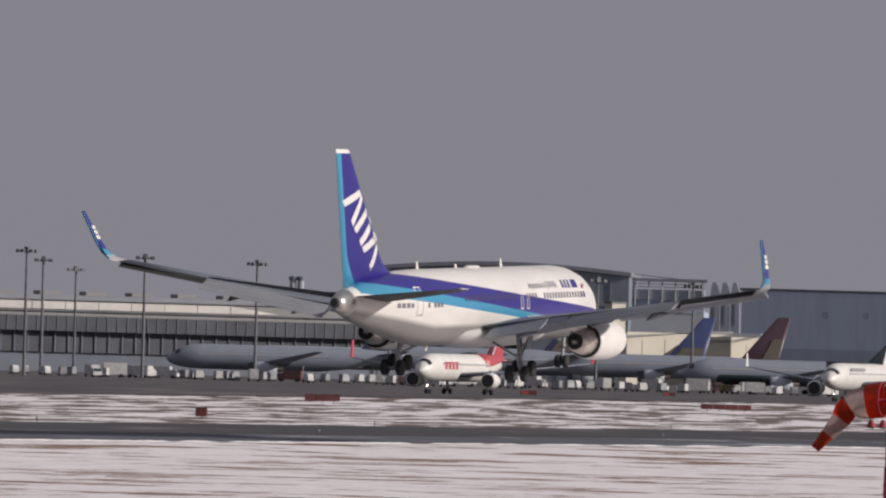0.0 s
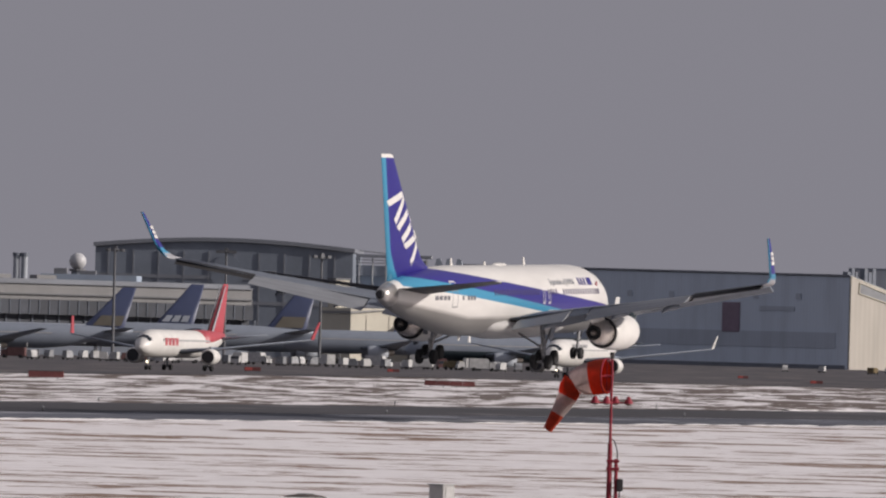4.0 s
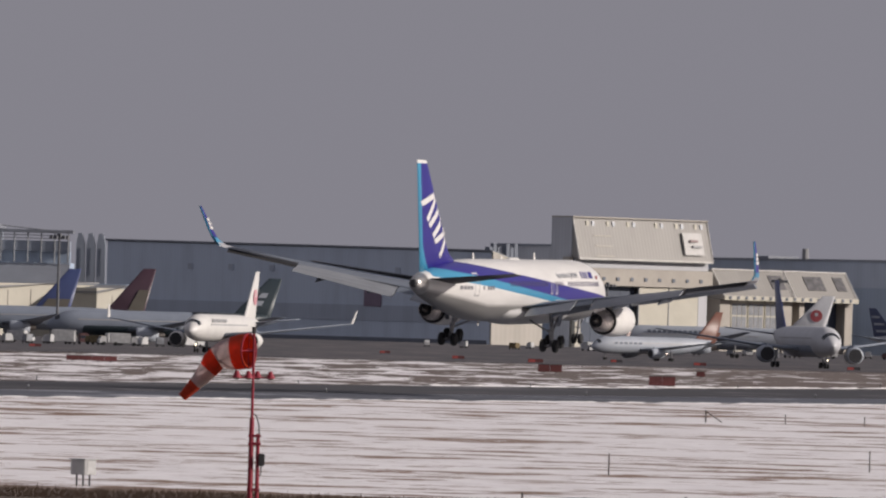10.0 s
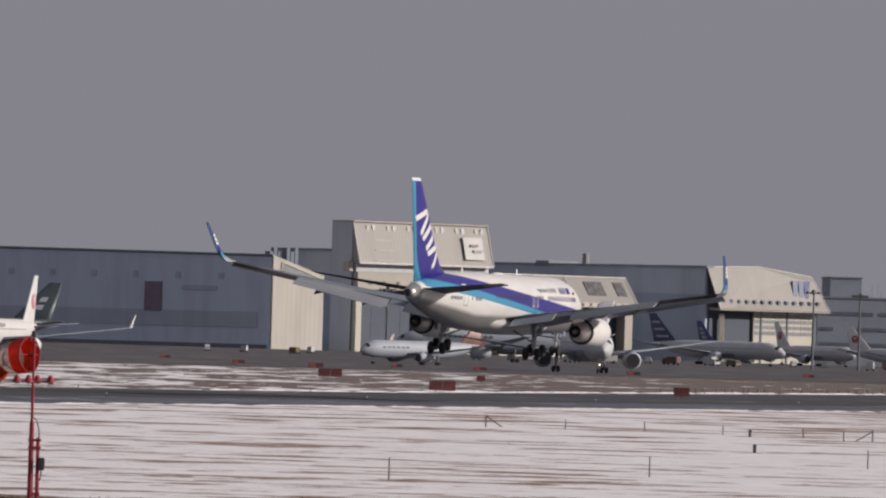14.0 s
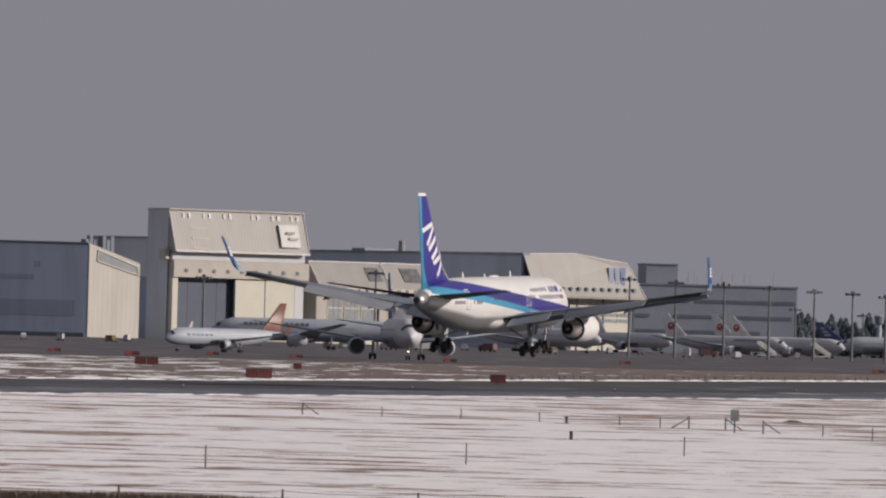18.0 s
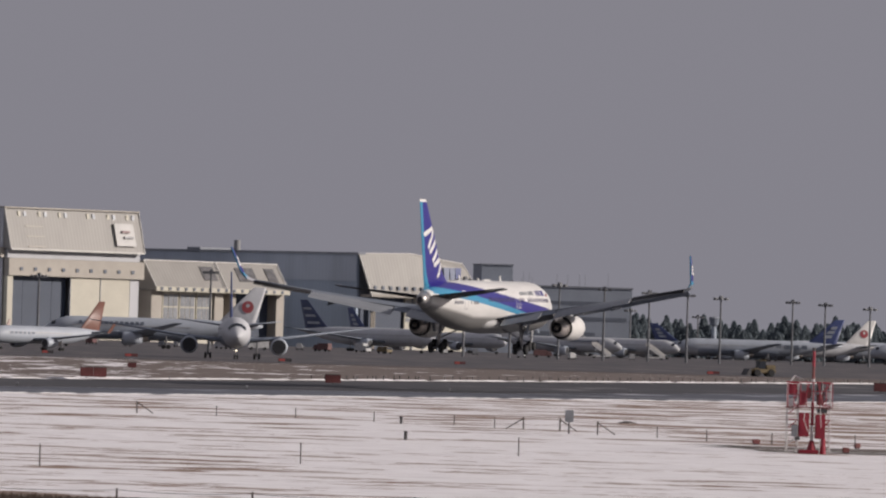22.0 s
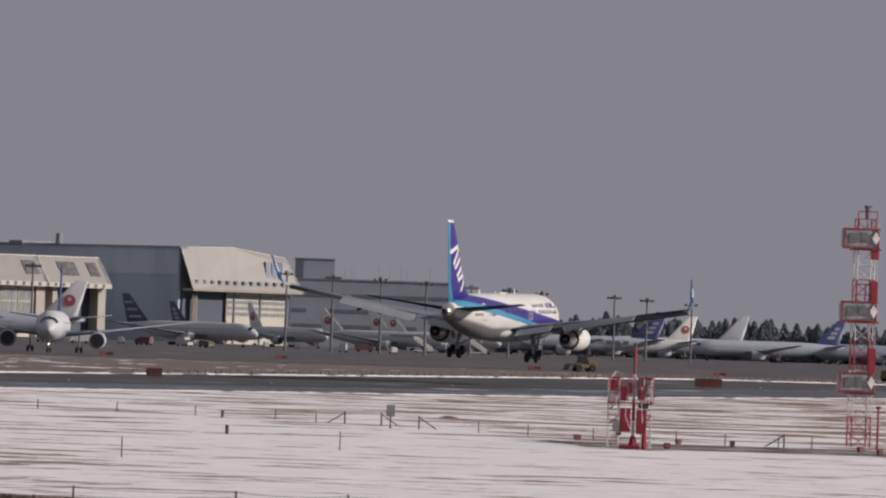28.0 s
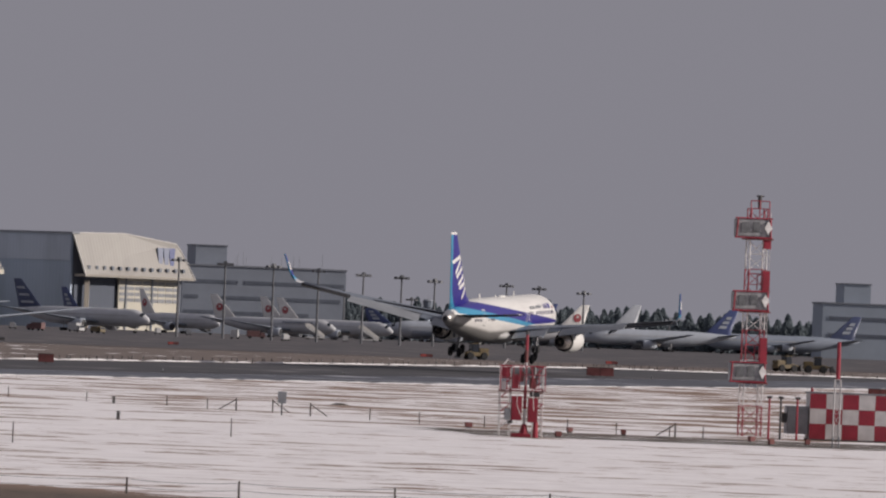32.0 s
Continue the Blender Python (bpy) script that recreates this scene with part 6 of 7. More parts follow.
def glide_mast():
    a = empty("glide_slope_mast", spot(1790, 627, 0, 8) @ Matrix.Scale(1.037, 4), "red and white lattice mast carrying three aerial boxes", "antenna mast")
    top = 14.0
    lattice(a, 1.15, 1.0, 0, 13.6, 15, lambda i: "red" if i in (0, 1, 5, 6, 9, 10, 13, 14) else "mast_white")
    for z in (3.85, 8.1, 12.45):
        bx = part("aerial_box", box(-1.5, 0.6, -0.95, -0.25, z - 0.56, z + 0.5, 0.03), M["mast_grey"], a, "grey aerial reflector box")
        part("front_skin", box(-1.42, 0.2, -0.99, -0.952, z - 0.46, z + 0.42), M["mesh_grey"], bx)
        for x0, x1, z0, z1 in ((-1.22, -0.72, -0.30, 0.30), (-0.52, -0.08, -0.26, 0.34)):
            part("aerial_element", box(x0, x1, -1.05, -0.992, z + z0, z + z1, 0.02), M["dark_mesh"], bx, "dark aerial element behind the mesh")
        part("cross_brace", rods([((-1.3, -1.0, z - 0.42), (-0.6, -1.0, z + 0.38)), ((-0.5, -1.0, z + 0.38), (0.1, -1.0, z - 0.42))], 0.02), M["mast_grey"], bx)
        part("edge_frame", rods([((-1.58, -0.98, z - 0.6), (0.7, -0.98, z - 0.6)), ((-1.58, -0.98, z + 0.55), (0.7, -0.98, z + 0.55)), ((-1.5, -1.0, z - 0.6), (-1.42, -1.0, z + 0.55)), ((0.62, -1.0, z - 0.6), (0.55, -1.0, z + 0.55))], 0.05), M["red"], bx)
        part("end_cone", plate([(0.68, -0.98, z), (0.42, -1.06, z + 0.4), (0.18, -1.06, z), (0.42, -1.06, z - 0.4)], (0, -1, 0), 0.05), M["mast_white"], bx)
        part("work_rail", rods([((-0.55, -0.5, z + 0.62), (-0.55, -0.5, z + 1.6)), ((-0.55, -0.5, z + 1.6), (0.6, -0.5, z + 1.6)), ((0.6, -0.5, z + 1.6), (0.6, -0.5, z + 0.62)), ((0.0, -0.5, z + 0.62), (0.0, -0.5, z + 1.6))], 0.035), M["red"], a)
        part("bracket", rods([((-0.5, 0, z - 0.3), (-1.0, -0.3, z - 0.3)), ((0.4, 0, z - 0.3), (0.4, -0.3, z - 0.3))], 0.05), M["red_dull"], a)
        part("floor_grate", box(-0.75, 0.85, -0.75, 0.75, z - 0.72, z - 0.64), M["red_dull"], a)
    for z0, z1 in ((11.2, 12.9), (8.3, 9.9), (4.4, 5.9)):
        part("cable_tray", box(0.30, 0.74, -0.66, -0.4, z0, z1, 0.02), M["red"], a, "red cable tray")
    part("ladder", rods([((0.62, 0.5, 0), (0.62, 0.5, 13.4)), ((0.95, 0.5, 0), (0.95, 0.5, 13.4))] + [((0.62, 0.5, z * 0.45), (0.95, 0.5, z * 0.45)) for z in range(1, 30)], 0.02, 5), M["mast_white"], a)
    part("top_lamp", rod((0.1, 0, 13.6), (0.1, 0, 14.4), 0.1, 0.14, 10), M["dark_post"], a, "dark obstruction lamp")
    part("top_arm", rod((-0.1, 0, 14.35), (0.35, 0, 14.35), 0.05, None, 6), M["dark_post"], a)
    for i, x in enumerate((1.3, 2.0, 3.0)):
        p = empty("cable_post", spot(1786 + x * 29.5, 612), "thin red post with a dark cap", "post", "red cable posts")
        part("post", rod((0, 0, 0), (0, 0, 2.5), 0.07, 0.06, 8), M["red" if i != 1 else "dark_post"], p)
        part("cap", box(-0.16, 0.16, -0.1, 0.1, 2.48, 2.62), M["dark_post"], p)


def monitor_mast():
    a = empty("monitor_mast", spot(1387, 568, 0, 0) @ Matrix.Diagonal((0.90, 1, 1, 1)), "small red and white monitor mast with work platform", "antenna mast")
    part("plinth", box(-0.75, 0.45, -0.5, 0.6, 0, 0.22, 0.03), M["red"], a, "low red plinth")
    part("base_cone", rod((0.05, 0, 0.2), (0.05, 0, 0.75), 0.3, 0.13, 12), M["red"], a)
    for z0, z1, c in ((0.7, 1.6, "mast_white"), (1.6, 2.9, "red"), (2.9, 4.2, "mast_white"), (4.2, 4.9, "red_dull"), (4.9, 5.8, "red")):
        part("pole", rod((0.05, 0, z0), (0.05, 0, z1), 0.1, 0.085, 12), M[c], a)
    part("tip", rod((0.05, 0, 5.75), (0.05, 0, 5.95), 0.09, 0.13, 8), M["dark_post"], a)
    for x0, x1, y0 in ((-1.5, -0.85, -0.2), (0.65, 1.18, 0.1)):
        each("frame_leg", [((x, y, 0.05), (x, y, 4.0)) for x in (x0, x1) for y in (y0, y0 + 1.0)], 0.035, M["mast_white"], a)
        each("ladder_rung", [((x0, y0, 0.4 + 0.3 * i), (x1, y0, 0.4 + 0.3 * i)) for i in range(12)], 0.022, M["red_dull"], a, 5)
        for z in (1.0, 1.9, 2.7, 3.3, 3.95):
            each("frame_rung", [((x0, y0, z), (x1, y0, z)), ((x0, y0 + 1, z), (x1, y0 + 1, z)), ((x1, y0, z), (x1, y0 + 1, z)), ((x0, y0, z - 0.5), (x1, y0, z))], 0.035, M["red" if z > 1.5 else "mast_white"], a)
    part("platform", box(-1.55, 1.25, -0.3, 1.1, 2.55, 2.63), M["red_dull"], a)
    each("rail", [((-1.55, -0.3, 3.5), (1.25, -0.3, 3.5)), ((-1.55, -0.3, 4.0), (1.25, -0.3, 4.0)), ((-1.55, 1.1, 4.0), (1.25, 1.1, 4.0)), ((-1.55, 1.1, 3.3), (1.25, 1.1, 3.3))] + [((-1.55 + 0.4 * i, -0.3, 2.6), (-1.55 + 0.4 * i, -0.3, 4.0)) for i in range(8)] + [((-0.6, -0.3, 2.6), (-0.2, -0.3, 4.0)), ((0.3, -0.3, 4.0), (0.7, -0.3, 2.6))], 0.028, M["red"], a)
    for x0, x1, z0, z1, c in ((-0.8, -0.15, 0.95, 2.3, "red"), (0.25, 0.85, 0.85, 2.2, "red"), (0.35, 0.95, 2.3, 2.55, "dark_post"), (-1.2, -0.85, 0.95, 1.6, "mast_grey"), (-1.5, -0.95, 3.35, 3.9, "red"), (-0.85, -0.4, 2.7, 3.45, "red"),
                              (0.3, 0.72, 2.75, 3.35, "red_dull"), (-1.5, -1.1, 2.65, 3.1, "mast_white"), (-0.35, -0.1, 3.1, 3.7, "red_dull"), (0.85, 1.2, 3.1, 3.55, "mast_white"), (0.3, 0.6, 3.5, 4.0, "dark_post"), (-1.0, -0.7, 0.75, 0.95, "dark_post")):
        part("equipment_cabinet", box(x0, x1, -0.25, 0.35, z0, z1, 0.03), M[c], a)
    part("feed_cable", rods([((-0.4, -0.3, 2.6), (-0.5, -0.3, 1.9)), ((-0.5, -0.3, 1.9), (-0.2, -0.3, 1.2)), ((0.5, -0.3, 2.6), (0.6, -0.3, 1.5)), ((-1.1, -0.3, 2.6), (-0.9, -0.3, 1.6))], 0.02, 5), M["mast_white"], a)
    part("second_stand", rod((0.75, -0.1, 0), (0.75, -0.1, 0.9), 0.2, 0.14, 10), M["red"], a)
    part("monitor_arm", rods([((-1.4, 0, 4.0), (-1.1, 0.1, 4.35)), ((-1.1, 0.1, 4.35), (-0.7, 0.1, 4.2))], 0.05), M["mast_white"], a)


def checker_shed():
    a = empty("equipment_shed", spot(1897, 617, 0, 0), "equipment shelter painted in red and white checks", "shed")
    part("body", box(0, 6.0, 0.06, 2.4, 0.1, 2.86), M["mast_white"], a)
    part("roof", box(-0.08, 6.08, 0.0, 2.5, 2.87, 2.96), M["mast_grey"], a)
    part("plinth", box(-0.05, 6.05, 0, 2.5, 0, 0.1), M["dark_post"], a)
    for c in range(6):
        for r in range(3):
            part("check_panel", box(c * 1.0 + 0.004, c * 1.0 + 0.996, 0, 0.055, 0.1 + r * 0.92, 0.1 + r * 0.92 + 0.912), M["red" if (c + r) % 2 == 0 else "mast_white"], a)
    part("annex", box(-1.35, -0.05, 0.25, 2.1, 0.35, 2.05, 0.04), M["mast_grey"], a, "grey plant cabinet")
    part("exhaust_box", box(-1.75, -1.36, 0.5, 1.1, 1.0, 1.6, 0.03), M["dark_post"], a)
    part("roof_lamp", rod((0.2, 1, 2.95), (0.2, 1, 3.2), 0.09, 0.07, 8), M["red"], a)
    m = empty("marker_mast", spot(1945, 576, 0, 0), "slim lattice mast with a red top pole", "antenna mast")
    lattice(m, 0.36, 0.34, 0, 3.9, 6, lambda i: "mast_white" if i else "mast_grey", 0.016)
    part("top_pole", rod((0, 0, 3.9), (0, 0, 6.05), 0.13, 0.1, 12), M["red"], m)


def trodden_patch():
    """Bare trampled ground and a dark cable path round the masts, with ragged edges."""
    m, nt, b = graph("trampled_dry_grass")
    n = noise_node(nt, 0.5, 7, (0.5, 1.0, 1), 0.7)
    col = mix_node(nt, ramp_node(nt, n, 0.35, 0.65), (0.035, 0.03, 0.028), (0.15, 0.115, 0.09))
    col = mix_node(nt, ramp_node(nt, noise_node(nt, 0.25, 8, (0.6, 1.3, 1), 0.7), 0.55, 0.59), col, (0.80, 0.77, 0.78))
    nt.links.new(col, b.inputs["Base Color"])
    b.inputs["Roughness"].default_value = 0.9
    def ragged(y, f, amp):
        return f + amp * noise.noise(Vector((y * 0.35, f, 2.0)))
    tagged(strip("cable_path", lambda y: ragged(y, 41.0, 6.0), lambda y: ragged(y, 78.0, 6.0), 572.0, 600.0, 0.03, m, 1.5), "trampled dark strip of bare ground round the masts", "ground", kind="structure")
    for b_, y, w in ((1290, 606, 0.42), (1470, 600, 0.34), (1450, 572, 0.36), (1566, 598, 0.3), (1830, 575, 0.35), (1795, 588, 0.4), (1895, 582, 0.3)):
        a = empty("junction_box", spot(b_, y, 0.02, b_ % 40), "small dark red junction box on the ground", "utility box", "junction boxes by the masts")
        part("case", box(-w / 2, w / 2, -w / 3, w / 3, 0.08, 0.36, 0.02), M["red_dull"], a)
        part("foot", box(-w / 3, w / 3, -w / 4, w / 4, 0, 0.08), M["dark_post"], a)
    for b_, y, ln in ((1060, 740, 1.3), (-1150, 385, 1.6), (1640, 590, 1.2)):
        a = empty("manhole_mound", spot(b_, y, 0, 10) @ Matrix.Diagonal((1, 1, 0.6, 1)), "low dark mound with a manhole cover", "mound", "dark mounds in the snow")
        part("mound", tube_y([(-0.6, 0.0, 0.1, 0.05), (-0.3, 0.0, ln * 0.5, 0.2), (0.3, 0.0, ln * 0.5, 0.2), (0.6, 0.0, 0.1, 0.05)], 14), M["wood"], a)
        part("cover", rod((0, 0, 0.18), (0, 0, 0.24), 0.35, 0.33, 12), M["dark_post"], a)


trodden_patch()
glide_mast()
monitor_mast()
checker_shed()


# ---- field clutter ----
def stake(height, r, material, label, group, cap=False):
    a = empty("fence_post", pose(0, 0, 0), label, "post", group)
    part("stake", rod((0, 0, -0.1), (0, 0, height), r, r * 0.85, 7), material, a)
    if cap:
        part("cap", rod((0, 0, height - 0.16), (0, 0, height), r * 1.5, r * 1.5, 7), material, a)
    return a


mid = stake(0.70, 0.038, M["wood"], "short grey wooden stake in the snow", "stakes across the snow field")
row1 = [(183, 305), (324, 305), (464, 305), (603, 307), (745, 309), (817, 312), (933, 314), (1000, 316), (1106, 320), (1194, 323), (1310, 326), (1458, 325), (1545, 328), (1640, 330), (1700, 330)]
for i, (b, v) in enumerate(row1):
    y = 6.0 * REACH / (v - 150)
    m = spot(b + 8, y, 0, 40 * i)
    if i == 0:
        mid.matrix_world = m
    else:
        copy_thing(mid, m)
tall = stake(0.95, 0.032, M["wood"], "thin dark wooden stake in the near snow", "near stakes")
for i, (b, v) in enumerate(((22, 404), (483, 385), (869, 360))):
    m = spot(b, 6.0 * REACH / (v - 150), 0, 50 * i)
    if i == 0:
        tall.matrix_world = m
    else:
        copy_thing(tall, m)
near = stake(0.56, 0.04, M["wood"], "wooden fence post carrying thin wire", "near wire fence")
nears = [-130, 160, 400, 688, 887, 1164, 1440, 1700]
for i, b in enumerate(nears):
    m = spot(b, 340, 0, 33 * i)
    if i == 0:
        near.matrix_world = m
    else:
        copy_thing(near, m)
wire = empty("fence_wire", spot(0, 340), "sagging thin fence wires", "wire")
for q in range(2):
    pairs = []
    for b0, b1 in zip(nears, nears[1:]):
        x0, x1 = b0 * 340 / REACH, b1 * 340 / REACH
        for s in range(6):
            f0, f1 = s / 6, (s + 1) / 6
            pairs.append(((x0 + (x1 - x0) * f0, 0, 0.50 - 0.25 * q - 0.3 * f0 * (1 - f0)), (x0 + (x1 - x0) * f1, 0, 0.50 - 0.25 * q - 0.3 * f1 * (1 - f1))))
    part("wire", rods(pairs, 0.008, 4), M["dark_post"], wire)
for b, v, lean in ((183, 305, 1), (868, 313, -1), (933, 314, 1), (1000, 318, 1), (1650, 329, -1)):
    a = empty("brace_post", spot(b + 8, 6.0 * REACH / (v - 150)), "stake with a slanting brace", "post", "braced stakes")
    part("stake", rod((0, 0, 0), (0, 0, 0.85), 0.05, 0.05, 7), M["wood"], a)
    part("brace", rod((0.02, 0, 0.75), (lean * 1.1, 0.3, 0.05), 0.04, 0.04, 6), M["wood"], a)
for b, v in ((659, 309), (668, 337)):
    a = empty("marker_bollard", spot(b, 6.0 * REACH / (v - 150)), "short dark marker post with a cap", "bollard", "dark markers")
    part("post", rod((0, 0, 0), (0, 0, 0.42), 0.1, 0.1, 10), M["dark_post"], a)
    part("cap", rod((0, 0, 0.42), (0, 0, 0.5), 0.13, 0.08, 10), M["dark_post"], a)
sg = empty("notice_sign", spot(957, 643), "small grey notice board on a post", "sign")
part("post", rod((0, 0, 0), (0, 0, 1.5), 0.05, 0.05, 8), M["dark_post"], sg)
part("board", box(-0.27, 0.27, -0.06, 0.0, 0.75, 1.5, 0.02), M["mast_grey"], sg)
gb = empty("grey_cabinet", spot(-908, 362, 0, -38) @ Matrix.Diagonal((0.84, 0.84, 0.95, 1)), "grey steel cabinet on two legs", "cabinet")
part("cabinet", box(-0.40, 0.40, -0.38, 0.38, 0.42, 0.98, 0.02), M["cabinet_grey"], gb)
part("top", box(-0.46, 0.46, -0.44, 0.44, 0.981, 1.02), M["cabinet_grey"], gb)
part("door", box(0.402, 0.425, -0.24, 0.26, 0.50, 0.92, 0.01), M["cabinet_grey"], gb)
part("front_panel", box(-0.34, 0.34, -0.40, -0.382, 0.46, 0.94, 0.005), M["cabinet_grey"], gb)
for x in (-0.36, 0.36, 0.0):
    part("leg", rod((x, 0, -0.05), (x, 0, 0.43), 0.04, None, 6), M["dark_post"], gb)


def dry_grass():
    """Blades of dead grass on the bare bank before the snow field."""
    rnd = random.Random(31)
    verts, faces = [], []
    for i in range(9000):
        x, y = -25 + 33 * rnd.random(), 336 + 19 * rnd.random() ** 1.4
        if y + 1.3 * max(0.0, x) > 353 + 3 * noise.noise(Vector((x * 0.5, y * 0.5, 0))):
            continue
        h, w, lean = 0.07 + 0.16 * rnd.random() ** 2, 0.012 + 0.012 * rnd.random(), 0.12 * (rnd.random() - 0.5)
        z = land(y)
        k = len(verts)
        verts += [(x - w, y, z), (x + w, y, z), (x + lean, y - 0.04, z + h)]
        faces.append((k, k + 1, k + 2))
    me = bpy.data.meshes.new("dry_grass")
    me.from_pydata(verts, [], faces)
    me.materials.append(leaf_paint("dead_grass_blades", (0.17, 0.12, 0.085)))
    tagged(new("dry_grass", me), "tufts of dead brown grass on the bare bank", "grass", kind="stuff")


dry_grass()


def runway_sign(bearing, v, width, height, material, label, boxy=0.5):
    y = (EYE - land(1100 if v > 240 else 1250)) * REACH / (v - 150)
    y = (EYE - land(y)) * REACH / (v - 150)
    a = empty("runway_sign", spot(bearing, y), label, "sign", "red airfield signs")
    n = max(1, round(width / 1.4))
    for i in range(n):
        x0 = -width / 2 + width * i / n
        part("panel", box(x0 + 0.02, x0 + width / n - 0.02, -boxy / 2, boxy / 2, 0.22, height, 0.02), material, a)
        part("leg", rod((x0 + width / n / 2, 0, 0), (x0 + width / n / 2, 0, 0.23), 0.06, None, 6), M["dark_post"], a)
    part("top_trim", box(-width / 2, width / 2, -boxy / 2 - 0.02, boxy / 2 + 0.02, height + 0.004, height + 0.05), M["dark_post"], a)
    return a


runway_sign(112, 245, 2.9, 1.22, M["red_dull"], "weathered red runway sign box", 1.4)
runway_sign(536, 241, 1.75, 1.1, M["red_dull"], "small weathered red sign box", 1.2)
runway_sign(-1832, 268, 1.05, 1.0, M["red_dull"], "dull red marker box on the runway edge", 0.9)
runway_sign(-1617, 239, 4.2, 0.95, M["red_dull"], "long red runway guidance sign", 0.6)
runway_sign(-899, 231, 6.2, 0.8, M["red_dull"], "long dark red guidance sign with plain panels", 0.5)
runway_sign(-87, 221, 3.0, 1.1, M["red_dull"], "red guidance sign beside the taxiway", 0.5)
runway_sign(1520, 230, 3.3, 1.2, M["red_dull"], "red sign box beyond the runway", 1.2)
runway_sign(180, 225, 1.1, 0.8, M["red_dull"], "small dull red marker beside the runway", 0.5)
runway_sign(2020, 245, 2.5, 1.0, M["red_dull"], "red sign box near the shed", 0.6)
for b, v in ((-1000, 205), (-380, 200), (-113, 213), (178, 207), (450, 208), (760, 202), (1210, 206), (1540, 205), (30, 204), (-250, 206), (-1250, 216)):
    y = (EYE - land(1900)) * REACH / (v - 150)
    y = (EYE - land(y)) * REACH / (v - 150)
    a = empty("taxiway_marker", spot(b, y), "lit orange-red taxiway marker board", "sign", "lit taxiway markers")
    part("board", box(-1.2, 1.2, -0.2, 0.2, 0.25, 0.8, 0.03), M["red_dull" if b % 3 else "dark_post"], a)
    part("lit_face", box(-1.1, 0.0, -0.23, -0.205, 0.3, 0.75), M["beacon"], a)
    part("leg", rods([((-1.0, 0, 0), (-1.0, 0, 0.3)), ((1.0, 0, 0), (1.0, 0, 0.3))], 0.06), M["dark_post"], a)
# runway edge lights on both sides
el = empty("edge_light", pose(0, 0, 0), "small runway edge light on a short stem", "runway light", "runway edge lights")
part("stem", rod((0, 0, 0), (0, 0, 0.3), 0.05, None, 6), M["dark_post"], el)
part("head", rod((0, 0, 0.28), (0, 0, 0.42), 0.09, 0.06, 8), M["mast_grey"], el)
first = True
for w in (RW_FAR + 4, RW_MID - 2):
    for i in range(28):
        y = 520 + i * 60
        m = pose((y - w) * RW_SLOPE, y, land(y) + 0.05)
        if first:
            el.matrix_world, first = m, False
        else:
            copy_thing(el, m)


# short dark poles along the ploughed bank beyond the runway
sp = empty("snow_pole", pose(0, 0, 0), "short dark pole standing in the ploughed snow bank", "post", "poles along the snow bank")
part("stake", rod((0, 0, 0), (0, 0, 0.52), 0.07, 0.06, 6), M["dark_post"], sp)
part("cap", rod((0, 0, 0.50), (0, 0, 0.58), 0.09, 0.07, 6), M["dark_post"], sp)
rnd = random.Random(21)
y = 1175.0
for i in range(120):
    m = pose((y - RW_FAR - 12) * RW_SLOPE - 0.5 + 0.6 * rnd.random(), y, land(y))
    if i == 0:
        sp.matrix_world = m
    else:
        copy_thing(sp, m)
    y += 1.2 + 3.6 * rnd.random()


# ---- service vehicles ----
def van(length, height, color, label):
    a = empty("service_vehicle", pose(0, 0, 0), label, "vehicle", "airport service vehicles")
    part("body", box(-length / 2, length * 0.22, -1.1, 1.1, 0.55, height, 0.12), color, a)
    part("cab", plate([(length * 0.24, -1.05, 0.5), (length / 2, -1.05, 0.5), (length / 2, -1.05, 1.3), (length * 0.43, -1.05, 2.1), (length * 0.24, -1.05, 2.1)], (0, 1, 0), 2.1), color, a)
    part("windscreen", plate([(length * 0.485, -0.95, 1.36), (length * 0.485, 0.95, 1.36), (length * 0.44, 0.95, 2.0), (length * 0.44, -0.95, 2.0)], (1, 0, 0.6), 0.08), M["glass"], a)
    for x in (-length * 0.32, length * 0.34):
        for y in (-1.0, 1.0):
            t = part("wheel", wheel(0.45, 0.3, 12), M["tyre"], a)
            t.matrix_basis = pose(x, y, 0.45, 0, 0, 90)
    return a


def dolly(color, label):
    a = empty("cargo_dolly", pose(0, 0, 0), label, "cargo container", "cargo containers on dollies")
    part("container", plate([(-1.0, -0.8, 0.6), (1.0, -0.8, 0.6), (1.0, -0.8, 2.2), (-0.55, -0.8, 2.2), (-1.0, -0.8, 1.5)], (0, 1, 0), 1.6), color, a)
    part("chassis", box(-1.4, 1.3, -0.8, 0.8, 0.35, 0.55), M["dark_post"], a)
    for x in (-0.8, 0.8):
        for y in (-0.75, 0.75):
            t = part("wheel", wheel(0.25, 0.16, 10), M["tyre"], a)
            t.matrix_basis = pose(x, y, 0.25, 0, 0, 90)
    return a


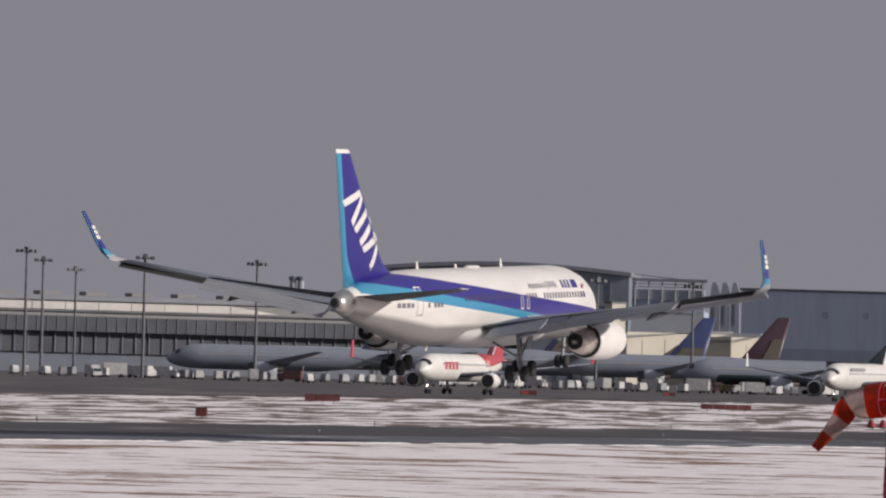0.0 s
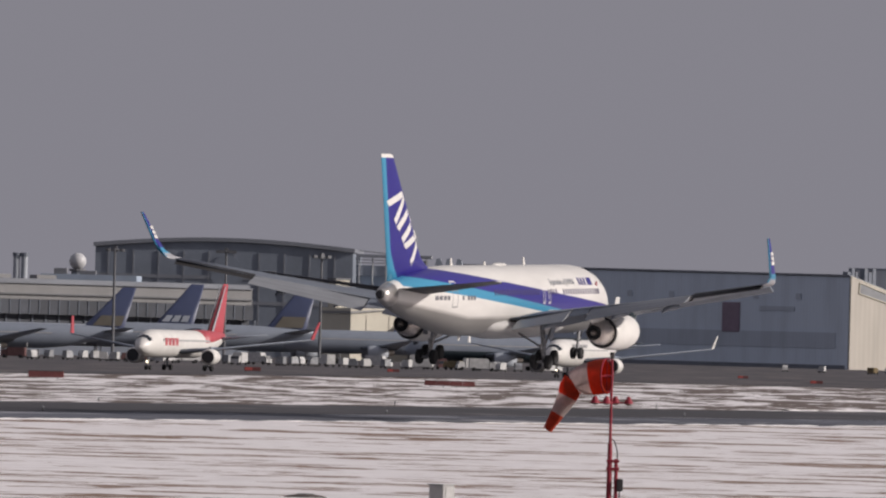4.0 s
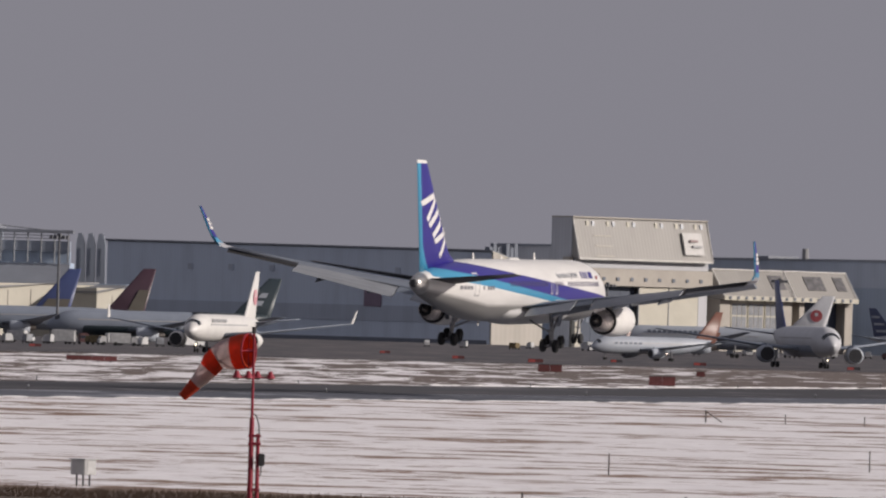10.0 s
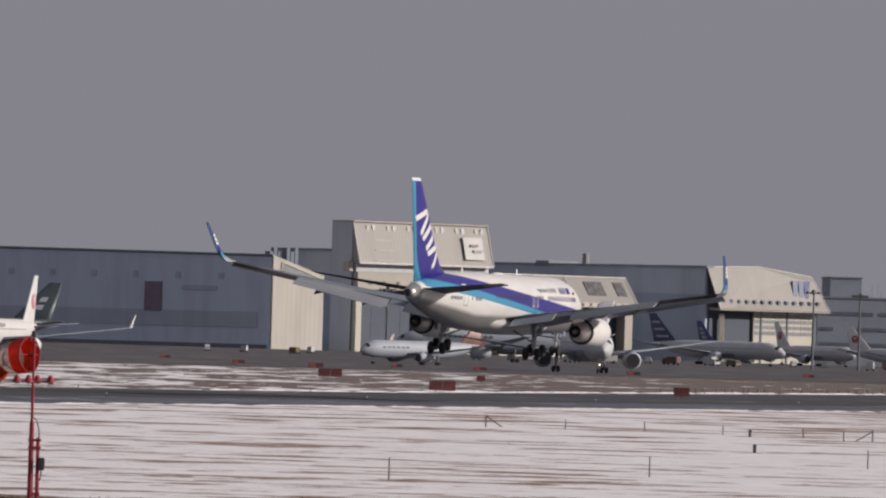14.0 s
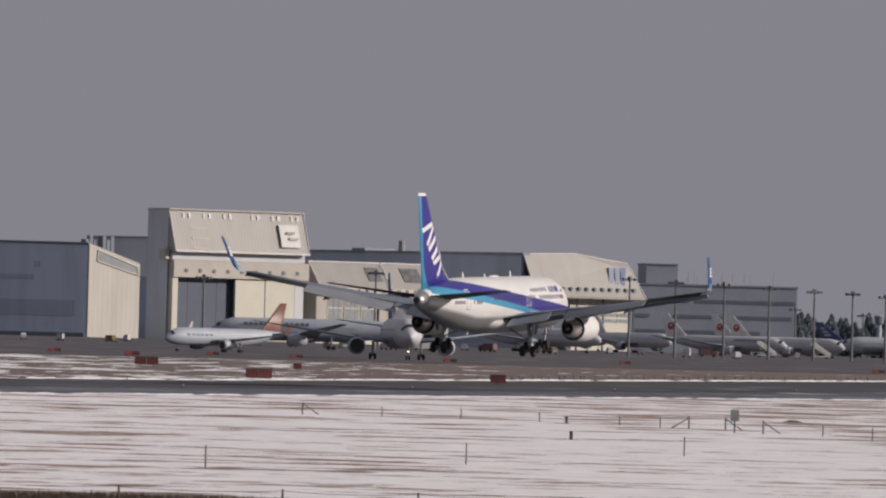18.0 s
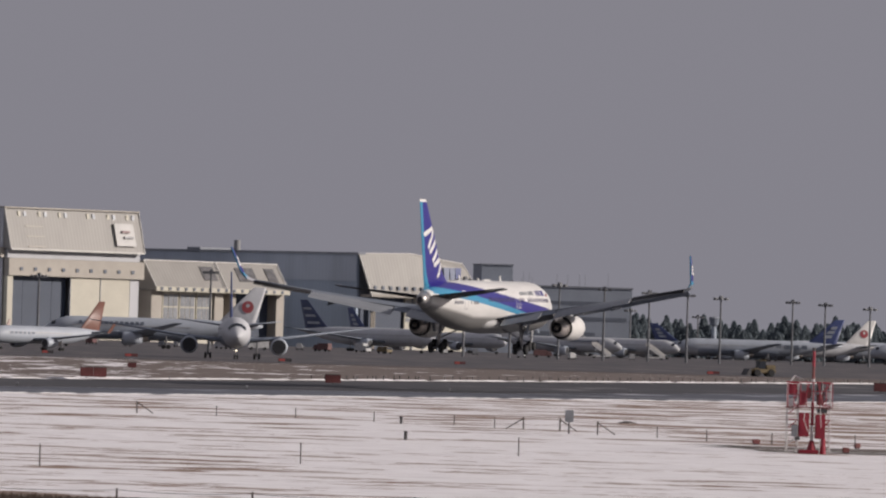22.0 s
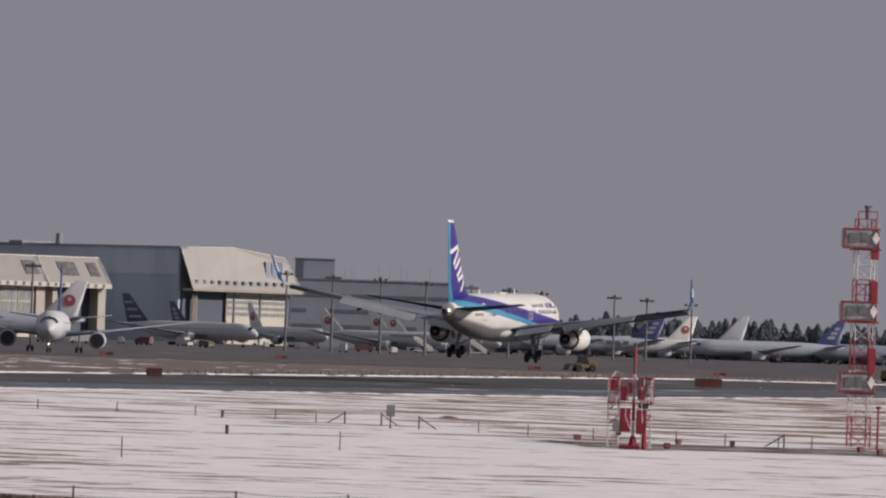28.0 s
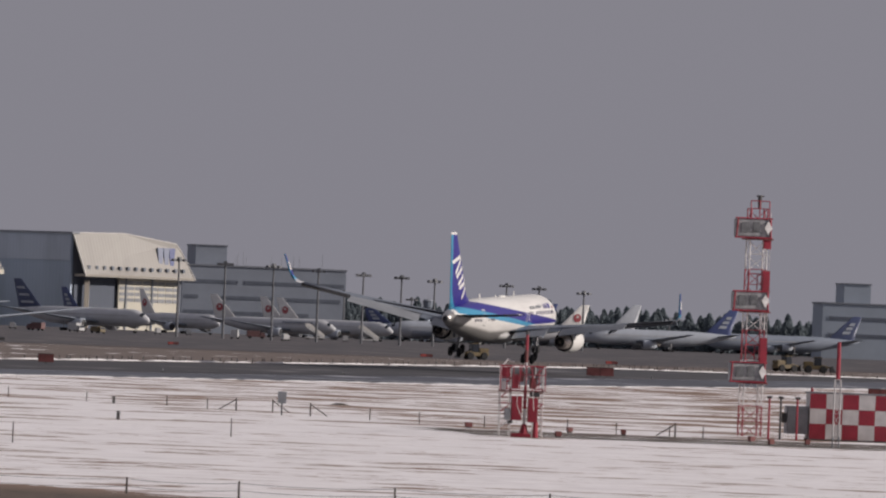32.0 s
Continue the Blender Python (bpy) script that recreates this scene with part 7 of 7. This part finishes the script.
stock = [van(6.5, 2.9, M["truck_white"], "white box van on the apron"), van(8.0, 3.4, M["truck_white"], "white catering truck on the apron"), van(5.0, 2.2, M["yellow"], "yellow service pickup on the apron"),
         dolly(M["mast_grey"], "grey cargo container on a dolly"), dolly(M["truck_white"], "white cargo container on a dolly"), van(6.0, 2.6, M["truck_red"], "dull red service truck on the apron")]
rnd = random.Random(12)
used = set()
for i in range(88):
    if i < 66:
        b, y = -2180 + 1480 * (i + rnd.random()) / 66, 2330 + 130 * rnd.random()
    else:
        b, y = -330 + 1400 * (i - 66 + rnd.random()) / 22, 3120 + 260 * rnd.random()
    k = rnd.choice((0, 0, 1, 3, 3, 3, 4, 4, 4, 3, 4, 0, 2, 5))
    m = spot(b, y, 0.06, 360 * rnd.random())
    if k not in used:
        used.add(k)
        stock[k].matrix_world = m
    else:
        copy_thing(stock[k], m)
for k in range(6):
    if k not in used:
        stock[k].matrix_world = spot(-600 + 60 * k, 2400, 0.06)


def loader(bearing, y, turn):
    a = empty("snow_plough", spot(bearing, y, 0.05, turn), "yellow snow-clearing loader waiting beside the runway", "vehicle", "yellow snow ploughs")
    part("chassis", box(-2.6, 2.2, -1.1, 1.1, 0.7, 1.5, 0.1), M["yellow"], a)
    part("engine_hood", box(-2.6, -0.6, -1.0, 1.0, 1.5, 2.3, 0.15), M["yellow"], a)
    part("cab", box(-0.5, 1.0, -0.9, 0.9, 1.5, 3.1, 0.1), M["glass"], a)
    part("cab_roof", box(-0.6, 1.1, -1.0, 1.0, 3.11, 3.25, 0.05), M["yellow"], a)
    part("lift_arm", rods([((1.0, -0.8, 1.6), (3.0, -0.8, 1.1)), ((1.0, 0.8, 1.6), (3.0, 0.8, 1.1))], 0.16), M["yellow"], a)
    part("bucket", plate([(2.9, -1.4, 0.2), (3.9, -1.4, 0.2), (3.2, -1.4, 1.5), (2.8, -1.4, 1.4)], (0, 1, 0), 2.8), M["dark_post"], a)
    for x in (-1.6, 1.4):
        for yy in (-1.05, 1.05):
            t = part("wheel", wheel(0.75, 0.55, 14), M["tyre"], a)
            t.matrix_basis = pose(x, yy, 0.75, 0, 0, 90)
    return a


loader(1296, 2000, 200)
loader(1850, 2030, 30)
loader(1905, 2020, 0)


# ---- moving things ----
def motions():
    # seconds, place, pitch, bank, heading
    rows = [
        (0.0, -55.26, 713.33, 4.975, 1.59, 1.15, 15.23),
        (0.5, -53.29, 719.34, 4.896, 1.51, 0.73, 15.30),
        (1.0, -50.75, 727.70, 4.829, 1.43, 0.33, 15.37),
        (1.5, -48.23, 736.09, 4.781, 1.35, 0.25, 15.44),
        (2.0, -45.70, 744.71, 4.794, 1.23, -0.14, 15.51),
        (2.5, -43.85, 751.24, 4.756, 1.11, -0.12, 15.58),
        (3.0, -41.39, 759.85, 4.652, 0.99, -0.03, 15.65),
        (3.5, -38.99, 769.68, 4.627, 1.01, 0.48, 15.77),
        (5.5, -30.03, 805.22, 4.400, 1.08, 1.91, 16.25),
        (6.0, -27.53, 814.82, 4.371, 1.08, 1.67, 16.37),
        (6.5, -25.75, 822.32, 4.356, 1.03, 1.64, 16.49),
        (7.0, -23.35, 831.72, 4.373, 0.99, 1.55, 16.62),
        (7.5, -20.93, 840.75, 4.348, 0.93, 1.57, 16.70),
        (8.0, -18.47, 849.77, 4.420, 0.88, 1.58, 16.78),
        (8.5, -16.65, 856.58, 4.433, 0.83, 1.64, 16.86),
        (9.0, -14.17, 865.72, 4.527, 0.77, 1.65, 16.93),
        (9.5, -11.71, 874.79, 4.606, 0.72, 1.90, 17.01),
        (10.0, -9.25, 883.93, 4.630, 0.66, 2.16, 17.09),
        (10.5, -7.37, 890.55, 4.656, 0.53, 2.26, 17.21),
        (11.0, -4.88, 899.41, 4.714, 0.39, 2.40, 17.32),
        (11.5, -2.46, 908.12, 4.781, 0.26, 2.32, 17.43),
        (12.0, -0.02, 916.82, 4.852, 0.12, 2.29, 17.54),
        (12.5, 1.78, 923.31, 4.806, -0.01, 2.22, 17.58),
        (13.0, 4.30, 932.33, 4.795, -0.15, 2.19, 17.61),
        (13.5, 6.80, 941.24, 4.751, -0.16, 2.17, 17.64),
        (14.0, 9.29, 950.24, 4.723, -0.17, 2.10, 17.68),
        (14.5, 11.25, 957.02, 4.760, -0.00, 1.88, 17.63),
        (15.0, 13.76, 965.89, 4.671, 0.17, 1.62, 17.58),
        (15.5, 16.27, 974.82, 4.534, 0.33, 1.48, 17.53),
        (17.5, 25.84, 1009.08, 4.178, 1.01, 1.16, 17.35),
        (18.0, 28.36, 1017.89, 4.042, 1.03, 1.08, 17.30),
        (18.5, 30.25, 1024.75, 4.023, 1.06, 0.96, 17.26),
        (19.0, 32.84, 1033.80, 4.134, 1.09, 0.84, 17.21),
        (19.5, 35.38, 1042.72, 4.160, 0.98, 0.61, 17.16),
        (20.0, 37.98, 1051.95, 4.184, 0.88, 0.42, 17.11),
        (20.5, 39.81, 1058.27, 4.264, 0.78, 0.20, 17.07),
        (21.0, 42.38, 1067.30, 4.367, 0.68, 0.01, 17.03),
        (21.5, 44.88, 1075.92, 4.372, 0.52, -0.23, 16.99),
        (22.0, 47.34, 1084.35, 4.502, 0.37, -0.52, 16.96),
        (22.5, 49.26, 1090.80, 4.473, 0.21, -0.76, 16.92),
        (23.0, 51.72, 1099.32, 4.500, 0.05, -1.01, 16.89),
        (23.5, 54.10, 1107.73, 4.552, 0.01, -0.99, 16.86),
        (24.0, 56.51, 1116.08, 4.612, -0.04, -0.94, 16.82),
        (24.5, 58.30, 1123.15, 4.715, 0.00, -0.83, 16.82),
        (25.0, 60.72, 1132.36, 4.787, 0.05, -0.69, 16.82),
        (25.5, 63.06, 1141.06, 4.796, 0.10, -0.54, 16.90),
        (27.5, 72.00, 1175.34, 3.907, 0.28, 1.12, 17.19),
        (28.0, 74.38, 1185.08, 3.669, 0.50, 1.62, 17.19),
        (28.5, 76.14, 1192.43, 3.557, 0.72, 2.12, 17.19),
        (29.0, 78.37, 1201.68, 3.408, 0.93, 2.66, 17.18),
        (29.5, 80.66, 1210.62, 3.066, 1.08, 2.94, 17.32),
        (30.0, 83.03, 1219.26, 2.904, 1.22, 3.04, 17.46),
        (30.5, 84.87, 1226.27, 2.736, 1.36, 3.15, 17.61),
        (31.0, 87.16, 1235.08, 2.591, 1.50, 3.25, 17.75),
        (31.5, 89.60, 1243.80, 2.506, 1.65, 3.36, 17.89),
        (32.0, 91.84, 1252.45, 2.488, 1.79, 3.47, 18.03),
    ]
    walk(AIRLINER, [(t, pose(x, y, z, pitch, bank, -yaw)) for t, x, y, z, pitch, bank, yaw in rows])
    # the slack tail of the windsock sways a little about its bend
    sway = ((0, 6), (1.2, 9), (2.5, 26), (3.2, 22), (4.5, 12), (6, 6.0), (7, 3), (8, 0.5), (9, 0.0), (10, 2), (12, 7), (14, 8), (16, 4), (20, 2.5), (24, 0.5), (28, 2.2), (32, 1.0))
    walk(SOCK_HUB, [(t, pose(0, 0, 0, 0, 0, a)) for t, a in ((0, 2), (3, 0), (9, 0), (10, -5), (11, -12), (12, -15), (14, -16), (18, -8), (24, -2), (32, -6))])
    for band in SOCK_TAIL:
        walk(band, [(t, Matrix.Translation(BEND) @ pose(0, 0, 0, 0, -a, 0) @ Matrix.Translation(-BEND)) for t, a in sway])
    walk(TAXI_RED, [(t, spot(-1364 - 1.7 * t, 1440 - 0.2 * t, 0.05, -193.9)) for t in (0, 8, 16, 24, 32)])
    walk(TAXI_PINK, [(t, spot(-656 - 0.7 * t, 1935, 0.05, -191.6)) for t in (0, 8, 16, 24, 32)])
    turn = [(0, 160.5), (9, 168.6), (13, 172.2), (18, 176.5), (23, 180.3), (28, 183.5), (32, 186)]
    walk(TAXI_CREST, [(t, spot(357, 2150, 0.05, -h)) for t, h in turn])
    walk(TAXI_ORANGE, [(t, spot(112 - 6.2 * (t - 9), 2368, 0.05, -(235 - 0.7 * (t - 9)))) for t in (0, 6, 12, 18, 24, 32)])


motions()
